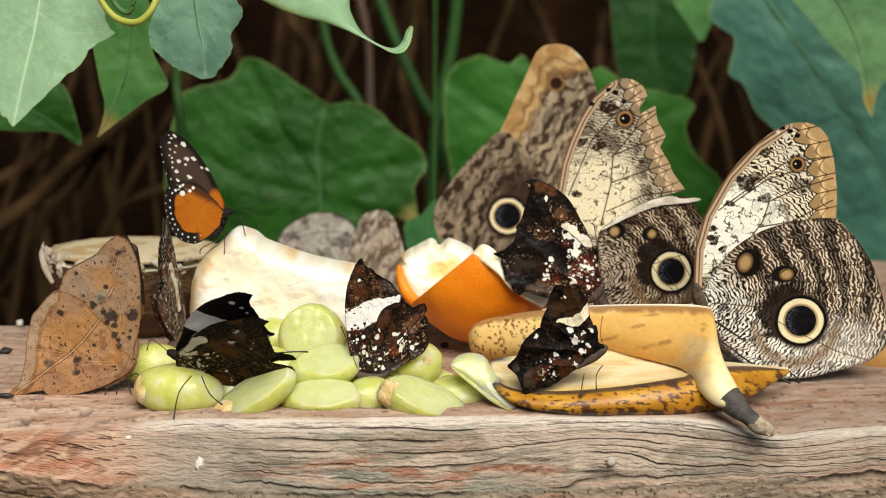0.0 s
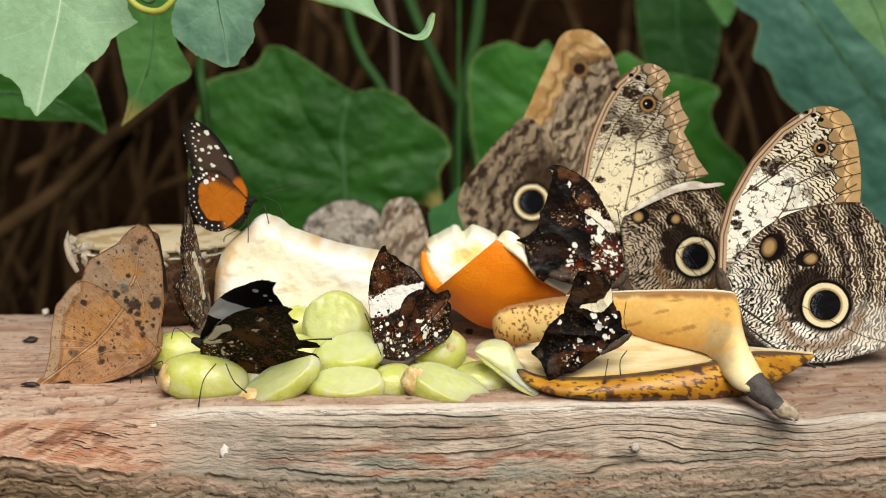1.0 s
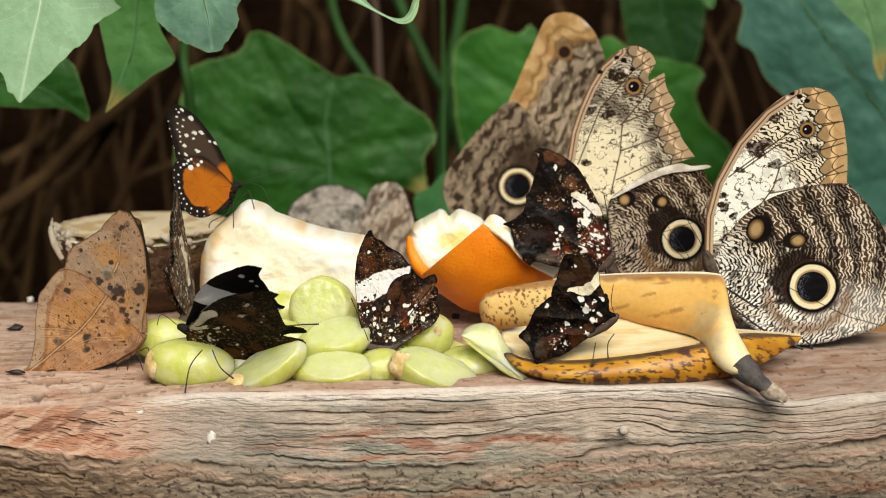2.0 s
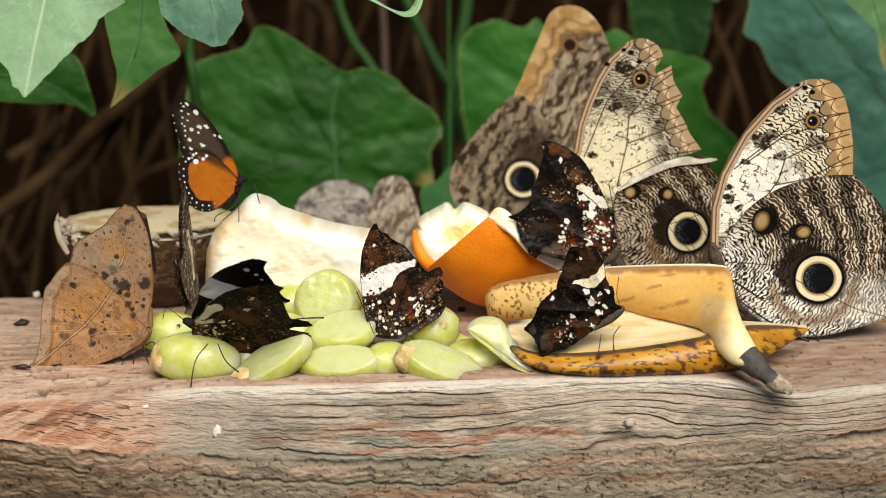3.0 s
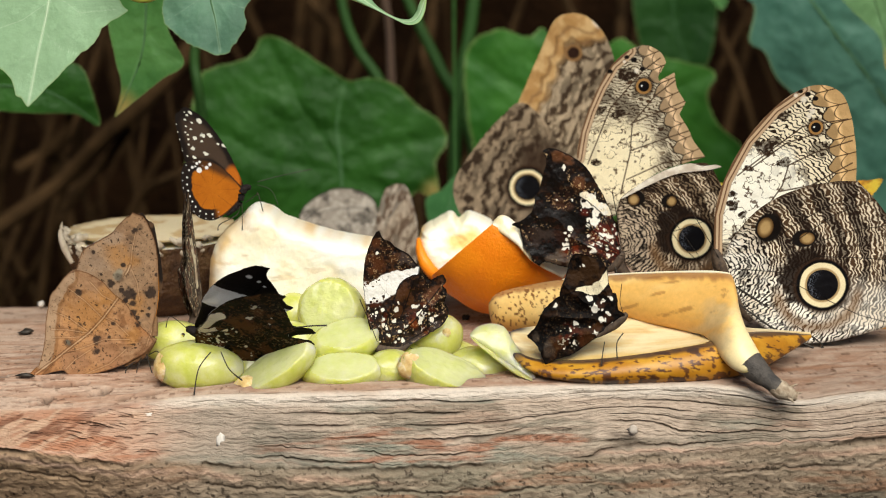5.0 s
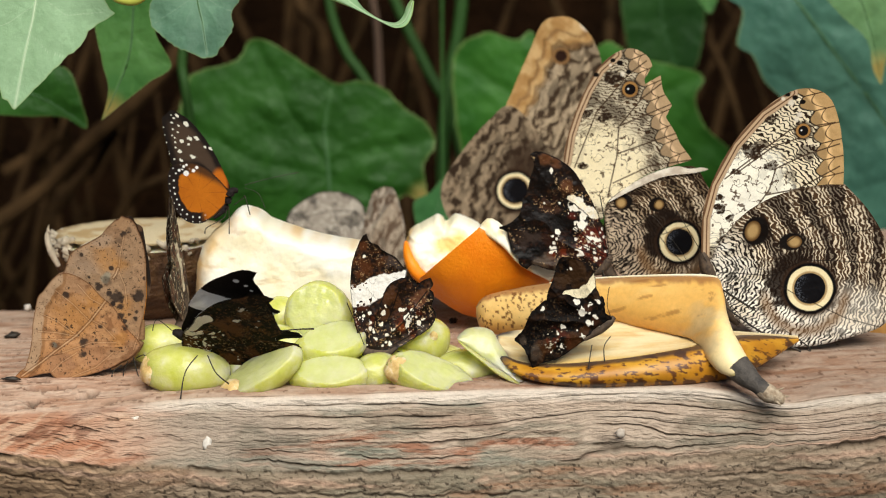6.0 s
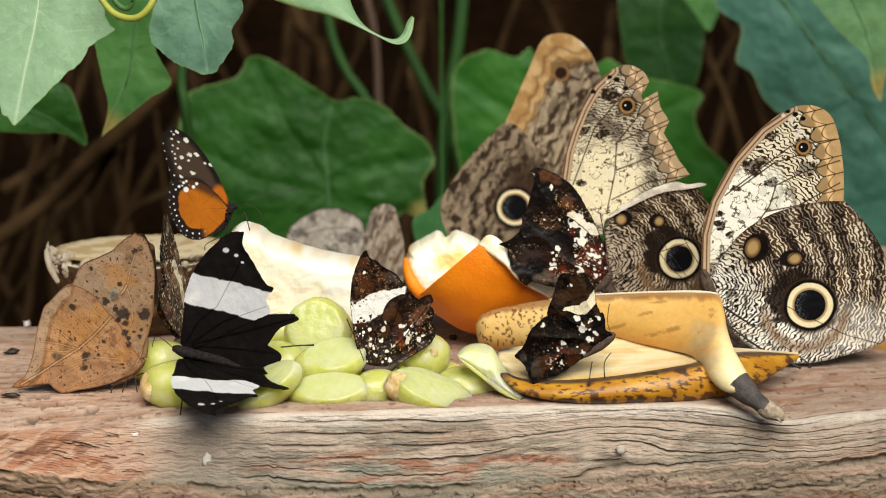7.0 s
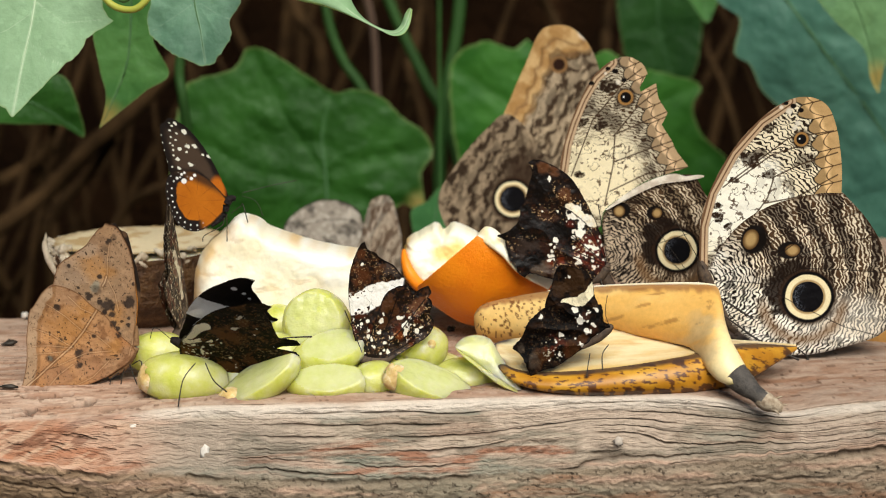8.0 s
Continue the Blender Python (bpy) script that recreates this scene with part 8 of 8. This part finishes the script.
def motions():
    # the dark butterfly spreads its wings from 6.7 to 7.3 s, the far pair ahead of the near one
    far_spread = [(0.0, 0.0), (1.5, 0.0), (3.0, 0.0), (4.5, 0.02), (6.0, 0.0), (6.6, 0.0), (6.7, 0.04), (6.8, 0.32), (6.9, 0.92), (7.0, 1.0), (7.2, 1.0), (7.3, 0.95), (7.4, 0.06), (7.5, 0.0), (8.0, 0.0)]
    near_spread = [(0.0, 0.0), (1.5, 0.0), (3.0, 0.0), (4.5, 0.02), (6.0, 0.0), (6.6, 0.0), (6.7, 0.02), (6.8, 0.12), (6.9, 0.74), (7.0, 0.97), (7.1, 1.0), (7.2, 0.90), (7.3, 0.66), (7.4, 0.02), (7.5, 0.0), (8.0, 0.0)]
    for w, side, (rest, tuck) in op_parts:
        to, spread = (OPEN_NEAR, near_spread) if side < 0 else (OPEN_FAR, far_spread)
        walk(w, [(t, pose(0, 0, 0, rest + (to - rest) * k, 0, 0) @ pose(0, 0, 0, 0, tuck * (1 - k), 0)) for t, k in spread])
    # the leaf-like butterfly sways
    x, y, z = leafy.matrix_world.translation
    walk(leafy, [(t, pose(x, y, z, 0, a, 0)) for t, a in ((0.0, 0), (1.0, -1.0), (1.5, -2.2), (3.5, -2.0), (4.5, -0.6), (6.0, 0.5), (6.5, 3.2), (7.0, 5.2), (7.2, 5.2), (7.3, 0.5), (7.4, -4.0), (8.0, -4.6))])
    far = leafy_wings[2]
    walk(far, [(t, pose(0, 0, 0, 0, a, 0)) for t, a in ((0.0, 0), (7.1, 0), (7.2, 1.0), (7.3, 9.0), (7.4, 0), (8.0, 0))])
    # the edge-on butterfly turns
    x, y, z = thin.matrix_world.translation
    walk(thin, [(t, pose(x, y, z, 0, r, a)) for t, a, r in ((0.0, 74, 0), (1.0, 72, -1), (1.6, 74, 0), (3.0, 82, 4), (3.5, 82, 4), (4.5, 83, 4), (5.8, 82, 1), (6.0, 81, 0), (6.5, 73, -2), (7.0, 72, -2), (7.5, 75, -1), (8.0, 79, 1))])
    # the torn owl butterfly fans its forewings
    for w in (torn_wings[0], torn_wings[2]):
        walk(w, [(t, pose(0, 0, 0, 0, a, 0)) for t, a in ((0.0, 0), (1.0, 0), (1.2, -0.4), (1.4, -2.2), (1.5, -2.8), (1.6, -1.2), (1.7, -0.5), (3.0, 0.6), (4.5, 0.6), (6.0, 0.2), (7.0, -0.7), (8.0, -0.6))])
    # the dusky butterfly turns about
    x, y, z = dusky.matrix_world.translation
    walk(dusky, [(t, pose(x, y, z, 0, 0, a)) for t, a in ((0.0, 0), (1.7, 5), (3.5, 20), (4.0, 40), (6.0, 45), (8.0, 48))])
    # the yellow butterfly rises and opens for a moment
    x, y, z = yellow.matrix_world.translation
    walk(yellow, [(t, pose(x, y, z + h)) for t, h in ((0.0, -0.011), (3.4, -0.011), (3.6, -0.001), (3.7, 0.0), (3.9, -0.002), (4.3, -0.004), (4.7, -0.005), (5.2, -0.010), (5.8, -0.012), (8.0, -0.012))])
    for w, side in zip(yellow_wings, (-1, 1)):
        walk(w, [(t, pose(0, 0, 0, 0, -side * a, 0)) for t, a in ((0.0, 62), (3.4, 62), (3.5, 30), (3.6, 6), (3.7, 0), (4.1, 2), (4.7, -4), (5.2, 30), (5.8, 62), (8.0, 62))])


motions()
